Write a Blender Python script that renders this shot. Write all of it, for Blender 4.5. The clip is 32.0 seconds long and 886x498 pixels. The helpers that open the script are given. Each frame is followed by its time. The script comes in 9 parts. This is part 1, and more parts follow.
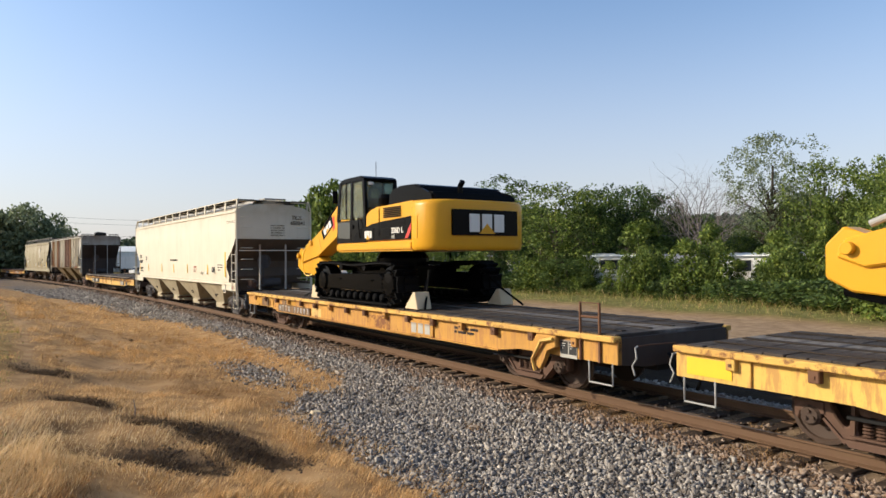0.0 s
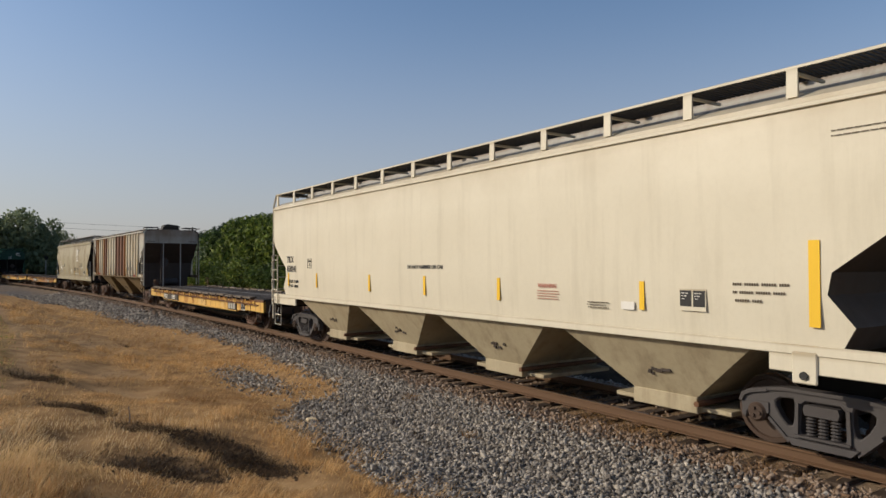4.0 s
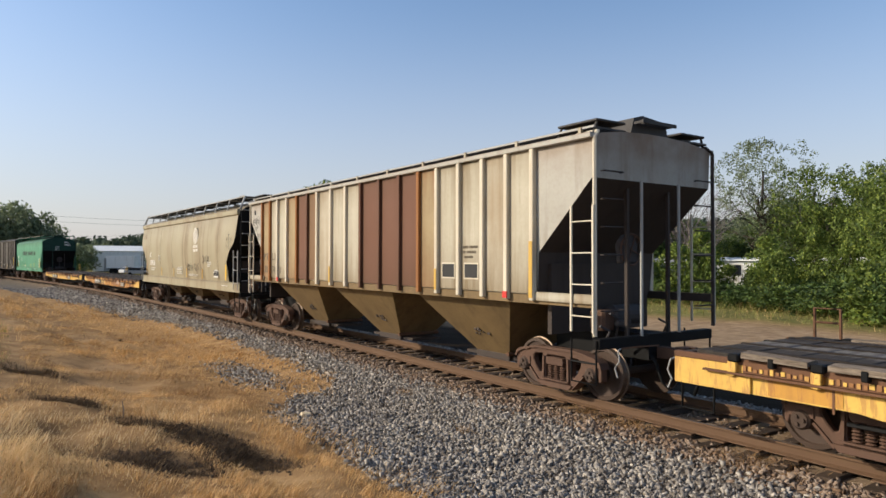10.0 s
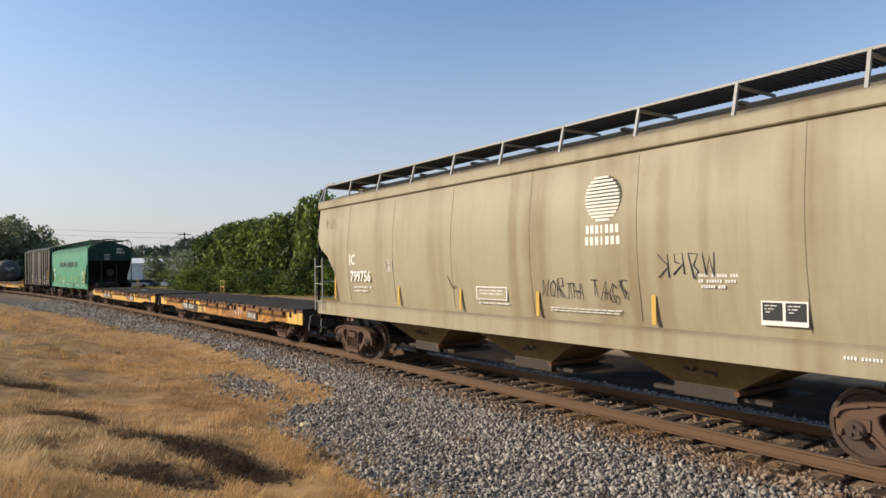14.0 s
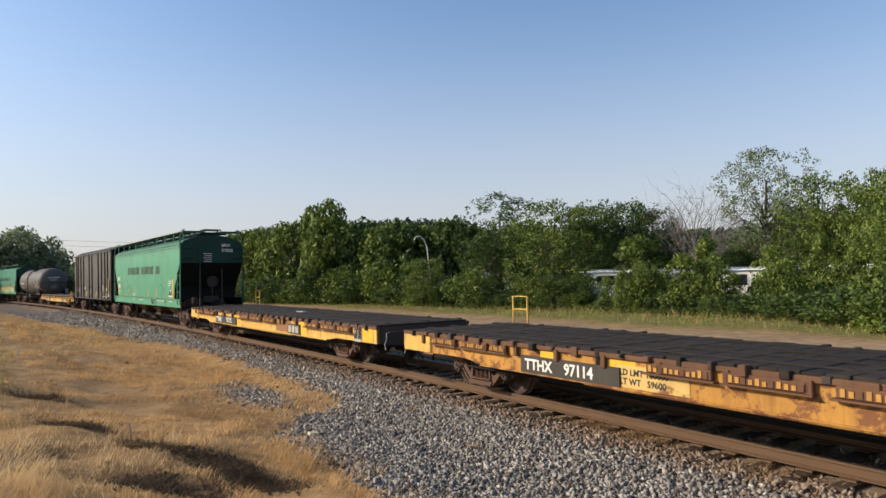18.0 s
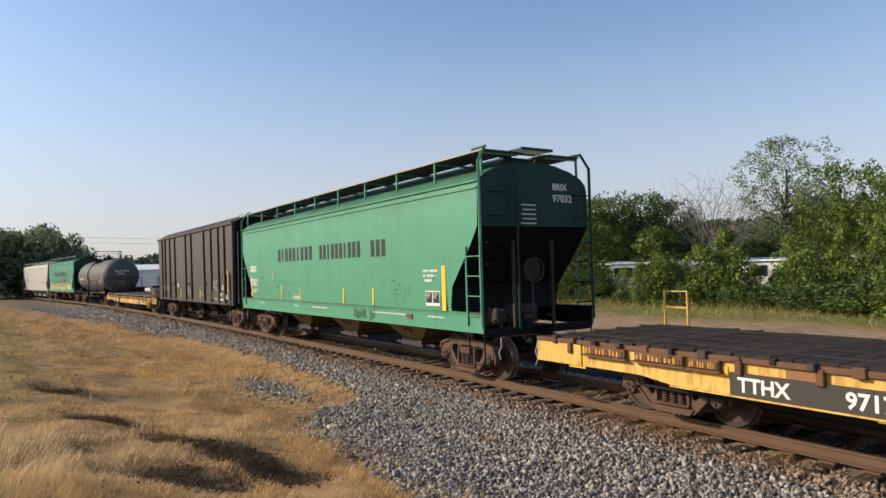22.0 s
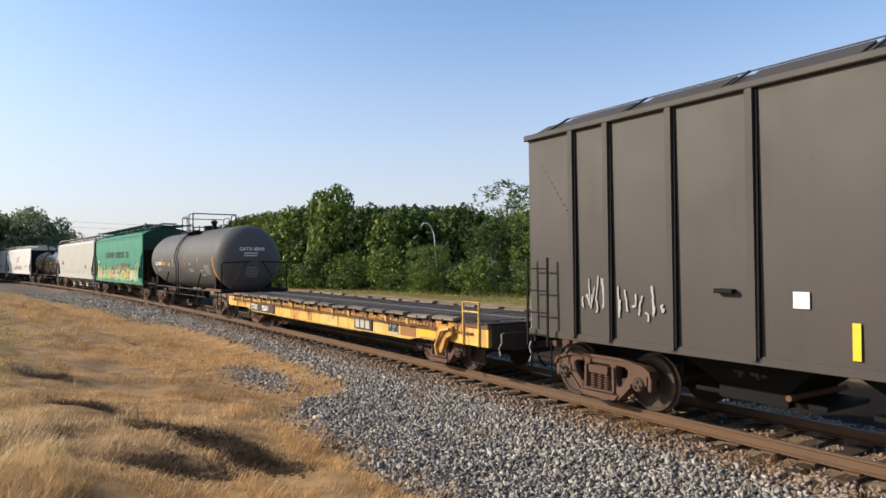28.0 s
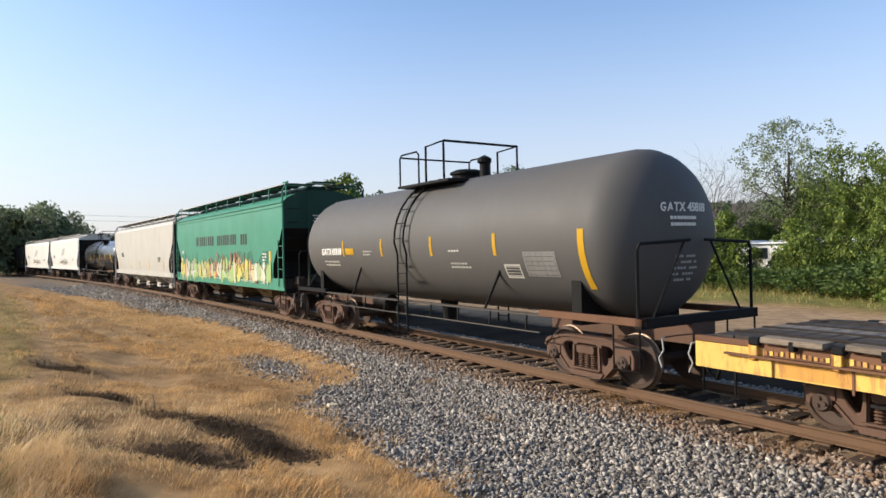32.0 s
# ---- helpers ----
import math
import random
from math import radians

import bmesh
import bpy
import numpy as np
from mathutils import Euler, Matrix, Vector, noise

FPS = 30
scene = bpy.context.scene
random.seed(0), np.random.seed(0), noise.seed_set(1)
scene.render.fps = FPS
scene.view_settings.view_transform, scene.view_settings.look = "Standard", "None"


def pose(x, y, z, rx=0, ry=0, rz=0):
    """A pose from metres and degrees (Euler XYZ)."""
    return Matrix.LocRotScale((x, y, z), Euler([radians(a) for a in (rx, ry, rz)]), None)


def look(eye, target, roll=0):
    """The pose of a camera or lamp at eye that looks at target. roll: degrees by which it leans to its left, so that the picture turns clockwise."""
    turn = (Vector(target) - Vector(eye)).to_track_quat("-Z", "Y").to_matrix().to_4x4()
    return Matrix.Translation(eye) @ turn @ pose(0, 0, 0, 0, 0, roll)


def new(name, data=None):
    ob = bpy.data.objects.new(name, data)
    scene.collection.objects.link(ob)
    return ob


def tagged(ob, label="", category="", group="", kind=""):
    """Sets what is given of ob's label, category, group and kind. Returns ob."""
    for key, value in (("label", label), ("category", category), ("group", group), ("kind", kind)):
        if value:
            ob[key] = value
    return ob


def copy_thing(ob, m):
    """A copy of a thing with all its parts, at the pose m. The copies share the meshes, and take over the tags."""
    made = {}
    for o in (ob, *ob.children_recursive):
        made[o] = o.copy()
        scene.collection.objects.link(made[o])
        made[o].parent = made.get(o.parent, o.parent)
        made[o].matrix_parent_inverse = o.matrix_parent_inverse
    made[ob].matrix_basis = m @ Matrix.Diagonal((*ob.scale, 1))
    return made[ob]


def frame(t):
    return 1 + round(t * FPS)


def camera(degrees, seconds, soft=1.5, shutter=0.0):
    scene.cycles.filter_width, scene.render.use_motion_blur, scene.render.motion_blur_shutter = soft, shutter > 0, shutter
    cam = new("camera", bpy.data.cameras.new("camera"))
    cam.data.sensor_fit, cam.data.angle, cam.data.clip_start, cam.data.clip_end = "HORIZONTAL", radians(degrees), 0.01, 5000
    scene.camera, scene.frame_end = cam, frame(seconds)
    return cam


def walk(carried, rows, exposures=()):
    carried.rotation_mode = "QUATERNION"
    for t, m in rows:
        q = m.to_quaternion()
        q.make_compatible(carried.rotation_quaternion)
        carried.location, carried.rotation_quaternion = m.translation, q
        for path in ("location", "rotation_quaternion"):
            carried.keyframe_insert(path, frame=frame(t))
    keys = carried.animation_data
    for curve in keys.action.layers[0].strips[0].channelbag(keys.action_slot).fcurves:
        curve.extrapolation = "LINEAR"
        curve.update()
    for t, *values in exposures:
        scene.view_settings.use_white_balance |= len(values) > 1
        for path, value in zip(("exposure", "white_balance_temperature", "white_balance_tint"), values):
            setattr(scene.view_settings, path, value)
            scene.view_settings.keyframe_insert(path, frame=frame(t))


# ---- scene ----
EXPOSURES = [(t, stops, warmth, 10) for t, stops, warmth in ((0, 0.56, 6000), (1, 0.52, 5880), (2, 0.22, 5820), (3, -0.06, 5900), (4, -0.16, 6000), (5.5, -0.02, 6000), (7, 0.03, 6000), (8, 0.36, 6000), (10, 0.38, 6000), (12, 0.38, 6000), (13, 0.38, 6000), (15, 0.34, 6000), (16, 0.4, 6000), (19, 0.42, 6000), (23, 0.4, 6000), (25, 0.4, 6000), (26, 0.5, 5900), (29, 0.66, 5820), (32, 0.72, 5820))]
# camera: held by hand beside the line, the rail's top is z = 0
EYE = 2.42
cam = camera(67.04, 32.0, soft=1.55)
walk(cam, [
    (0, pose(0, 0, EYE, 90.72, 0.38, 0.00)),
    (0.5, pose(0, 0, EYE, 90.77, 0.35, 0.04)),
    (1, pose(0, 0, EYE, 90.70, 0.34, -0.00)),
    (1.5, pose(0, 0, EYE, 90.83, 0.14, 0.02)),
    (2, pose(0, 0, EYE, 90.83, 0.22, -0.16)),
    (2.5, pose(0, 0, EYE, 90.67, 0.39, -0.19)),
    (3, pose(0, 0, EYE, 90.76, 0.26, -0.18)),
    (3.5, pose(0, 0, EYE, 90.92, 0.25, -0.08)),
    (4, pose(0, 0, EYE, 91.34, 0.11, -0.27)),
    (4.5, pose(0, 0, EYE, 91.04, 0.17, -0.54)),
    (6.5, pose(0, 0, EYE, 90.78, 0.29, -0.32)),
    (7, pose(0, 0, EYE, 90.87, 0.31, -0.18)),
    (7.5, pose(0, 0, EYE, 90.96, 0.21, -0.16)),
    (8, pose(0, 0, EYE, 91.05, 0.17, -0.42)),
    (8.5, pose(0, 0, EYE, 90.94, 0.01, -0.67)),
    (9, pose(0, 0, EYE, 91.02, 0.04, -0.60)),
    (9.5, pose(0, 0, EYE, 91.02, -0.18, -0.68)),
    (10, pose(0, 0, EYE, 90.91, -0.10, -0.71)),
    (10.5, pose(0, 0, EYE, 90.91, -0.13, -1.13)),
    (11, pose(0, 0, EYE, 90.95, -0.05, -0.95)),
    (11.5, pose(0, 0, EYE, 90.98, 0.05, -0.95)),
    (12, pose(0, 0, EYE, 90.85, 0.29, -0.97)),
    (12.5, pose(0, 0, EYE, 91.08, 0.26, -1.07)),
    (13, pose(0, 0, EYE, 91.43, 0.34, -0.89)),
    (13.5, pose(0, 0, EYE, 91.60, 0.52, -0.73)),
    (14, pose(0, 0, EYE, 91.61, 0.64, -0.86)),
    (14.5, pose(0, 0, EYE, 91.73, 0.54, -0.89)),
    (15, pose(0, 0, EYE, 91.88, 0.66, -0.80)),
    (15.5, pose(0, 0, EYE, 92.00, 0.63, -0.62)),
    (17.5, pose(0, 0, EYE, 92.42, 1.01, -0.27)),
    (18, pose(0, 0, EYE, 92.26, 1.14, -0.30)),
    (18.5, pose(0, 0, EYE, 92.32, 1.34, -0.12)),
    (19, pose(0, 0, EYE, 92.30, 1.58, -0.11)),
    (19.5, pose(0, 0, EYE, 92.04, 1.56, 0.13)),
    (20, pose(0, 0, EYE, 91.76, 1.37, 0.33)),
    (20.5, pose(0, 0, EYE, 91.52, 1.32, 0.46)),
    (21, pose(0, 0, EYE, 91.36, 1.40, 0.26)),
    (21.5, pose(0, 0, EYE, 91.62, 1.79, 0.63)),
    (22, pose(0, 0, EYE, 91.73, 1.61, 1.14)),
    (22.5, pose(0, 0, EYE, 91.52, 1.09, 0.51)),
    (23, pose(0, 0, EYE, 91.33, 0.88, 0.23)),
    (23.5, pose(0, 0, EYE, 91.42, 0.69, 0.27)),
    (24, pose(0, 0, EYE, 91.23, 0.47, 0.26)),
    (24.5, pose(0, 0, EYE, 91.08, 0.46, 0.17)),
    (25, pose(0, 0, EYE, 90.97, 0.35, 0.04)),
    (25.5, pose(0, 0, EYE, 90.97, 0.54, -0.01)),
    (26, pose(0, 0, EYE, 90.91, 0.32, -0.14)),
    (26.5, pose(0, 0, EYE, 90.64, 0.58, -0.14)),
    (28.5, pose(0, 0, EYE, 91.25, 0.18, 0.34)),
    (29, pose(0, 0, EYE, 91.09, 0.31, 0.32)),
    (29.5, pose(0, 0, EYE, 90.98, 0.37, 0.33)),
    (30, pose(0, 0, EYE, 90.47, 0.57, 0.39)),
    (30.5, pose(0, 0, EYE, 89.87, 0.18, -0.17)),
    (31, pose(0, 0, EYE, 90.17, 0.27, 0.14)),
    (31.5, pose(0, 0, EYE, 90.26, 0.72, 0.49)),
    (32, pose(0, 0, EYE, 90.06, 1.19, 1.16)),
], exposures=EXPOSURES)

# ---- sky and sun ----
SUN_AZ, SUN_EL = radians(272), radians(25)      # compass azimuth from +y, clockwise
world = bpy.data.worlds.new("sky")
scene.world = world
world.use_nodes = True
wn = world.node_tree
sky = wn.nodes.new("ShaderNodeTexSky")
sky.sky_type, sky.sun_disc = "NISHITA", False
sky.sun_elevation, sky.sun_rotation = SUN_EL, SUN_AZ
sky.air_density, sky.dust_density, sky.ozone_density = 1.0, 1.25, 1.7
back = wn.nodes["Background"]
back.inputs["Strength"].default_value = 0.13
# pale summer haze that lies along the whole horizon
sky_at, sky_xyz = wn.nodes.new("ShaderNodeTexCoord"), wn.nodes.new("ShaderNodeSeparateXYZ")
wn.links.new(sky_at.outputs["Generated"], sky_xyz.inputs["Vector"])
thin = wn.nodes.new("ShaderNodeMapRange")
thin.interpolation_type = "SMOOTHSTEP"
thin.inputs["From Min"].default_value, thin.inputs["From Max"].default_value = -0.05, 0.41
thin.inputs["To Min"].default_value, thin.inputs["To Max"].default_value = 0.76, 0.0
wn.links.new(sky_xyz.outputs["Z"], thin.inputs["Value"])
hazy = wn.nodes.new("ShaderNodeMix")
hazy.data_type = "RGBA"
hazy.inputs["B"].default_value = (3.8, 3.4, 3.3, 1)
wn.links.new(thin.outputs["Result"], hazy.inputs["Factor"])
wn.links.new(sky.outputs["Color"], hazy.inputs["A"])
wn.links.new(hazy.outputs["Result"], back.inputs["Color"])
sun = new("sun", bpy.data.lights.new("sun", "SUN"))
sun.data.energy, sun.data.angle, sun.data.color = 3.95, radians(0.6), (1.0, 0.845, 0.63)
toward = Vector((math.sin(SUN_AZ) * math.cos(SUN_EL), math.cos(SUN_AZ) * math.cos(SUN_EL), math.sin(SUN_EL)))
sun.matrix_world = look(toward * 60, (0, 0, 0))


# ---- materials ----
def mat(name, rough=0.6, metal=0.0):
    m = bpy.data.materials.new(name)
    m.use_nodes = True
    p = m.node_tree.nodes["Principled BSDF"]
    p.inputs["Roughness"].default_value, p.inputs["Metallic"].default_value = rough, metal
    p.inputs["Specular IOR Level"].default_value = 0.22
    return m, m.node_tree, p


def coords(nt, kind="Object", scale=(1, 1, 1)):
    tc = nt.nodes.new("ShaderNodeTexCoord")
    mp = nt.nodes.new("ShaderNodeMapping")
    mp.inputs["Scale"].default_value = scale
    nt.links.new(tc.outputs[kind], mp.inputs["Vector"])
    return mp.outputs["Vector"]


def noise_tex(nt, vec, scale, detail=4.0, rough=0.6):
    n = nt.nodes.new("ShaderNodeTexNoise")
    n.inputs["Scale"].default_value, n.inputs["Detail"].default_value, n.inputs["Roughness"].default_value = scale, detail, rough
    nt.links.new(vec, n.inputs["Vector"])
    return n.outputs["Fac"]


def ramp(nt, fac, stops):
    r = nt.nodes.new("ShaderNodeValToRGB")
    el = r.color_ramp.elements
    while len(el) < len(stops):
        el.new(0.5)
    for e, (pos, col) in zip(el, stops):
        e.position = pos
        e.color = (*col, 1) if len(col) == 3 else col
    nt.links.new(fac, r.inputs["Fac"])
    return r.outputs["Color"]


def mix(nt, fac, a, b, mode="MIX"):
    m = nt.nodes.new("ShaderNodeMix")
    m.data_type, m.blend_type = "RGBA", mode
    for sock, v in ((m.inputs["Factor"], fac), (m.inputs["A"], a), (m.inputs["B"], b)):
        if isinstance(v, (int, float)):
            sock.default_value = v
        elif isinstance(v, tuple):
            sock.default_value = (*v, 1)
        else:
            nt.links.new(v, sock)
    return m.outputs["Result"]


def bump(nt, p, height, strength=0.3, dist=0.02):
    b = nt.nodes.new("ShaderNodeBump")
    b.inputs["Strength"].default_value, b.inputs["Distance"].default_value = strength, dist
    nt.links.new(height, b.inputs["Height"])
    nt.links.new(b.outputs["Normal"], p.inputs["Normal"])


def grey(v):
    return (v, v, v)


def paint(name, col, dirt=(0.12, 0.09, 0.06), wear=0.5, streak=0.5, rough=0.5, rust=None, rust_at=0.62, stretch=0.35, edge=None, gloss=0.22, soot=None, leaks=None, runs=None):
    """Old coat of paint: vertical dirt streaks, blotches, rust spots, fine relief."""
    m, nt, p = mat(name, rough)
    v = coords(nt)
    sv = coords(nt, scale=(2.2, 2.2, stretch * 0.6))
    blotch = noise_tex(nt, v, 0.7, 5)
    streaks = noise_tex(nt, sv, 1.6, 6, 0.65)
    fine = noise_tex(nt, v, 14, 5, 0.7)
    c = mix(nt, ramp(nt, blotch, [(0.35, grey(0)), (0.75, grey(wear))]), col, tuple(0.6 * a + 0.4 * d for a, d in zip(col, dirt)))
    c = mix(nt, ramp(nt, streaks, [(0.5, grey(0)), (0.82, grey(streak))]), c, dirt)
    c = mix(nt, ramp(nt, fine, [(0.45, grey(0)), (0.8, grey(0.25 * wear))]), c, dirt)
    if rust:
        spots = noise_tex(nt, v, 2.6, 8, 0.72)
        c = mix(nt, ramp(nt, spots, [(rust_at, grey(0)), (rust_at + 0.06, grey(0.9))]), c, rust)
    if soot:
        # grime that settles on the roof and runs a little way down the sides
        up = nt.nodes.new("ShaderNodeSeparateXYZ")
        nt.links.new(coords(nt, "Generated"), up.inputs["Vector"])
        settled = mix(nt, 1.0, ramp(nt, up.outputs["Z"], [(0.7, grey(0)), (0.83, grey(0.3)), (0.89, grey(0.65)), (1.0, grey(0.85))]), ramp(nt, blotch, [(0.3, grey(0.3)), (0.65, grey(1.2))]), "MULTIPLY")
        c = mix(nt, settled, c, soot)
    if runs:
        # rust that has run down from seams and pockets
        tears = noise_tex(nt, coords(nt, scale=(5.0, 5.0, 0.9)), 1.5, 6, 0.7)
        c = mix(nt, ramp(nt, tears, [(0.5, grey(0)), (0.58, grey(0.75))]), c, runs)
    if leaks:
        # brown runs of spilt load below the hatches
        drip = noise_tex(nt, coords(nt, scale=(1.0, 0.2, 0.03)), 0.8, 3, 0.6)
        c = mix(nt, mix(nt, 1.0, ramp(nt, drip, [(0.5, grey(0)), (0.6, grey(0.6)), (0.66, grey(0.15))]), ramp(nt, blotch, [(0.3, grey(0.3)), (0.6, grey(1))]), "MULTIPLY"), c, leaks)
    if edge:
        # rust and grime that creep in from the seams of a panel
        sep = nt.nodes.new("ShaderNodeSeparateXYZ")
        nt.links.new(coords(nt, "Generated"), sep.inputs["Vector"])
        wide = ramp(nt, sep.outputs["X"], [(0.0, grey(0.42)), (0.12, grey(0.22)), (0.4, grey(0)), (0.7, grey(0.05)), (0.9, grey(0.2)), (1.0, grey(0.4))])
        tall = ramp(nt, sep.outputs["Z"], [(0.0, grey(0.7)), (0.15, grey(0.4)), (0.42, grey(0.05)), (0.75, grey(0.05)), (0.93, grey(0.35)), (1.0, grey(0.65))])
        seam = mix(nt, 1.0, wide, tall, "ADD")
        seam = mix(nt, 1.0, seam, ramp(nt, streaks, [(0.3, grey(0.45)), (0.7, grey(1.3))]), "MULTIPLY")
        c = mix(nt, seam, c, edge)
    nt.links.new(c, p.inputs["Base Color"])
    p.inputs["Specular IOR Level"].default_value = gloss
    nt.links.new(ramp(nt, blotch, [(0.3, grey(rough - 0.03)), (0.8, grey(min(1, rough + 0.12)))]), p.inputs["Roughness"])
    bump(nt, p, fine, 0.06, 0.008)
    return m


RUST = (0.16, 0.065, 0.03)
CREAM = paint("cream_paint", (0.64, 0.585, 0.455), (0.34, 0.29, 0.2), 0.35, 0.35, 0.45, soot=(0.4, 0.33, 0.22))
CREAM_B = paint("cream_paint_soiled", (0.43, 0.365, 0.24), (0.15, 0.11, 0.065), 0.9, 0.75, 0.6)
TAN = paint("grey_tan_paint", (0.345, 0.3, 0.195), (0.18, 0.14, 0.08), 0.5, 0.5, 0.5, soot=(0.15, 0.12, 0.08), leaks=(0.17, 0.105, 0.05))
SEAM = paint("weld_seam_paint", (0.255, 0.22, 0.145), (0.12, 0.09, 0.06), 0.5, 0.5, 0.5)
GREYW = paint("faded_grey_white_paint", (0.42, 0.4, 0.345), (0.17, 0.125, 0.08), 0.8, 0.8, 0.6, soot=(0.2, 0.13, 0.08))
PATCHED = paint("weathered_white_paint", (0.5, 0.46, 0.355), (0.23, 0.18, 0.1), 0.9, 0.8, 0.6, edge=(0.17, 0.12, 0.06), leaks=(0.27, 0.17, 0.08))
RIBC = paint("cream_rib_paint", (0.63, 0.57, 0.44), (0.3, 0.2, 0.1), 0.5, 0.6, 0.6)
PRIMER = paint("rust_red_panel_paint", (0.158, 0.071, 0.041), (0.11, 0.055, 0.033), 0.6, 0.5, 0.65, edge=(0.1, 0.05, 0.026))
OCHRE = paint("rust_stained_paint", (0.39, 0.31, 0.17), (0.2, 0.13, 0.06), 0.9, 0.8, 0.6, edge=(0.2, 0.095, 0.035), leaks=(0.16, 0.09, 0.04))
RUSTWASH = paint("rust_washed_paint", (0.2, 0.118, 0.058), (0.14, 0.07, 0.035), 0.7, 0.6, 0.6, edge=(0.14, 0.075, 0.032))
RUSTO = paint("orange_rust_rib", (0.3, 0.125, 0.035), (0.17, 0.07, 0.03), 0.7, 0.6, 0.65)
BROWN = paint("brown_soiled_steel", (0.205, 0.138, 0.062), (0.065, 0.045, 0.025), 0.9, 0.75, 0.6)
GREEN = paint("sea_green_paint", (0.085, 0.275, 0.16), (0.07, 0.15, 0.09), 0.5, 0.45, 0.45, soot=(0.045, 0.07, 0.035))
# green darkened both for soot and for the shade on ends and far posts
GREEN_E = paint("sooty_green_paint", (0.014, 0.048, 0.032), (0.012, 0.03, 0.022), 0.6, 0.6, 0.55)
GREEN_B = paint("green_paint_dull", (0.05, 0.21, 0.135), (0.05, 0.1, 0.06), 0.4, 0.4, 0.5)
CHAR = paint("charcoal_paint", (0.062, 0.052, 0.043), (0.045, 0.04, 0.034), 0.6, 0.6, 0.55)
TANK = paint("tank_grey_paint", (0.083, 0.079, 0.074), (0.14, 0.125, 0.1), 0.25, 0.2, 0.58)
# dirt and the shade of the car ends are both in these coats
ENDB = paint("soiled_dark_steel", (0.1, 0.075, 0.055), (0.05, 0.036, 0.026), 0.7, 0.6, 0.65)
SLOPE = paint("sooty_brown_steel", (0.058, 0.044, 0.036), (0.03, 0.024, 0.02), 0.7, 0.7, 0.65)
STRIPE_F = paint("faded_yellow_reflector", (0.6, 0.37, 0.06), (0.34, 0.22, 0.1), 0.7, 0.6, 0.5)
GLOSSB = paint("glossy_black_paint", (0.012, 0.012, 0.013), (0.03, 0.026, 0.022), 0.3, 0.3, 0.16, gloss=0.6)
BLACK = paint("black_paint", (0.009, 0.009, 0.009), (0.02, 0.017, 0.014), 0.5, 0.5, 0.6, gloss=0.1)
FLATY = paint("flatcar_yellow_paint", (0.68, 0.43, 0.095), (0.3, 0.15, 0.05), 0.65, 0.7, 0.55, RUST, 0.62, runs=(0.4, 0.21, 0.07))
FLATO = paint("flatcar_orange_paint", (0.52, 0.275, 0.052), (0.3, 0.14, 0.05), 0.9, 0.8, 0.6, RUST, 0.6, runs=(0.34, 0.16, 0.055))
PALE = paint("pale_grey_paint", (0.60, 0.575, 0.52), (0.3, 0.27, 0.22), 0.4, 0.5, 0.5)
PALETAN = paint("pale_tan_grey_paint", (0.42, 0.4, 0.35), (0.26, 0.23, 0.18), 0.4, 0.5, 0.5)
FLATP = paint("flatcar_pale_yellow", (0.66, 0.44, 0.14), (0.3, 0.16, 0.07), 0.8, 0.8, 0.6, RUST, 0.57)
FLATR = paint("flatcar_rusty_yellow", (0.52, 0.26, 0.05), (0.13, 0.06, 0.03), 0.9, 0.9, 0.7, RUST, 0.5)
RUSTY = paint("rusty_steel", (0.15, 0.075, 0.04), (0.06, 0.035, 0.025), 0.8, 0.6, 0.8)
CAST = paint("truck_casting", (0.112, 0.063, 0.041), (0.035, 0.026, 0.02), 0.7, 0.5, 0.75)
CASTG = paint("grey_truck_casting", (0.075, 0.068, 0.066), (0.04, 0.032, 0.028), 0.7, 0.5, 0.7)
WHEEL = paint("wheel_steel", (0.068, 0.044, 0.031), (0.03, 0.023, 0.019), 0.6, 0.3, 0.6)
RAILM = paint("rail_rust", (0.125, 0.073, 0.04), (0.08, 0.046, 0.028), 0.6, 0.2, 0.7)
STRIPE = paint("yellow_reflector", (0.80, 0.50, 0.03), (0.4, 0.22, 0.05), 0.3, 0.2, 0.4)
WHITE = paint("white_lettering", (0.74, 0.71, 0.64), (0.4, 0.35, 0.28), 0.4, 0.3, 0.55)
INK = paint("dark_lettering", (0.03, 0.03, 0.03), (0.08, 0.07, 0.06), 0.3, 0.2, 0.6)
FADED = paint("faded_lettering", (0.13, 0.105, 0.075), (0.2, 0.16, 0.1), 0.6, 0.5, 0.6)
CHALK = paint("faded_white_spray", (0.4, 0.385, 0.36), (0.15, 0.14, 0.13), 0.8, 0.6, 0.6)
REDF = paint("faded_red_lettering", (0.5, 0.22, 0.16), (0.45, 0.35, 0.25), 0.5, 0.4, 0.6)
REDM = paint("red_placard", (0.6, 0.05, 0.04), (0.3, 0.08, 0.05), 0.3, 0.3, 0.5)
CATY = paint("machine_yellow", (0.66, 0.325, 0.014), (0.42, 0.23, 0.035), 0.25, 0.2, 0.3)
LOWGLASS = paint("grey_tinted_pane", (0.05, 0.053, 0.048), (0.03, 0.03, 0.028), 0.3, 0.2, 0.12, gloss=0.45)
CATB = paint("machine_black", (0.0045, 0.0045, 0.0047), (0.01, 0.009, 0.008), 0.2, 0.2, 0.1, gloss=0.045)
TRACKB = paint("track_black", (0.004, 0.004, 0.004), (0.011, 0.01, 0.009), 0.4, 0.3, 0.55, gloss=0.05)
LUMBER = paint("pale_lumber", (0.62, 0.50, 0.32), (0.4, 0.3, 0.18), 0.4, 0.3, 0.75)
GALV = paint("galvanised", (0.36, 0.35, 0.32), (0.2, 0.18, 0.15), 0.4, 0.4, 0.45)
MESHD = paint("dark_steel_grating", (0.05, 0.046, 0.042), (0.09, 0.07, 0.05), 0.5, 0.3, 0.6)


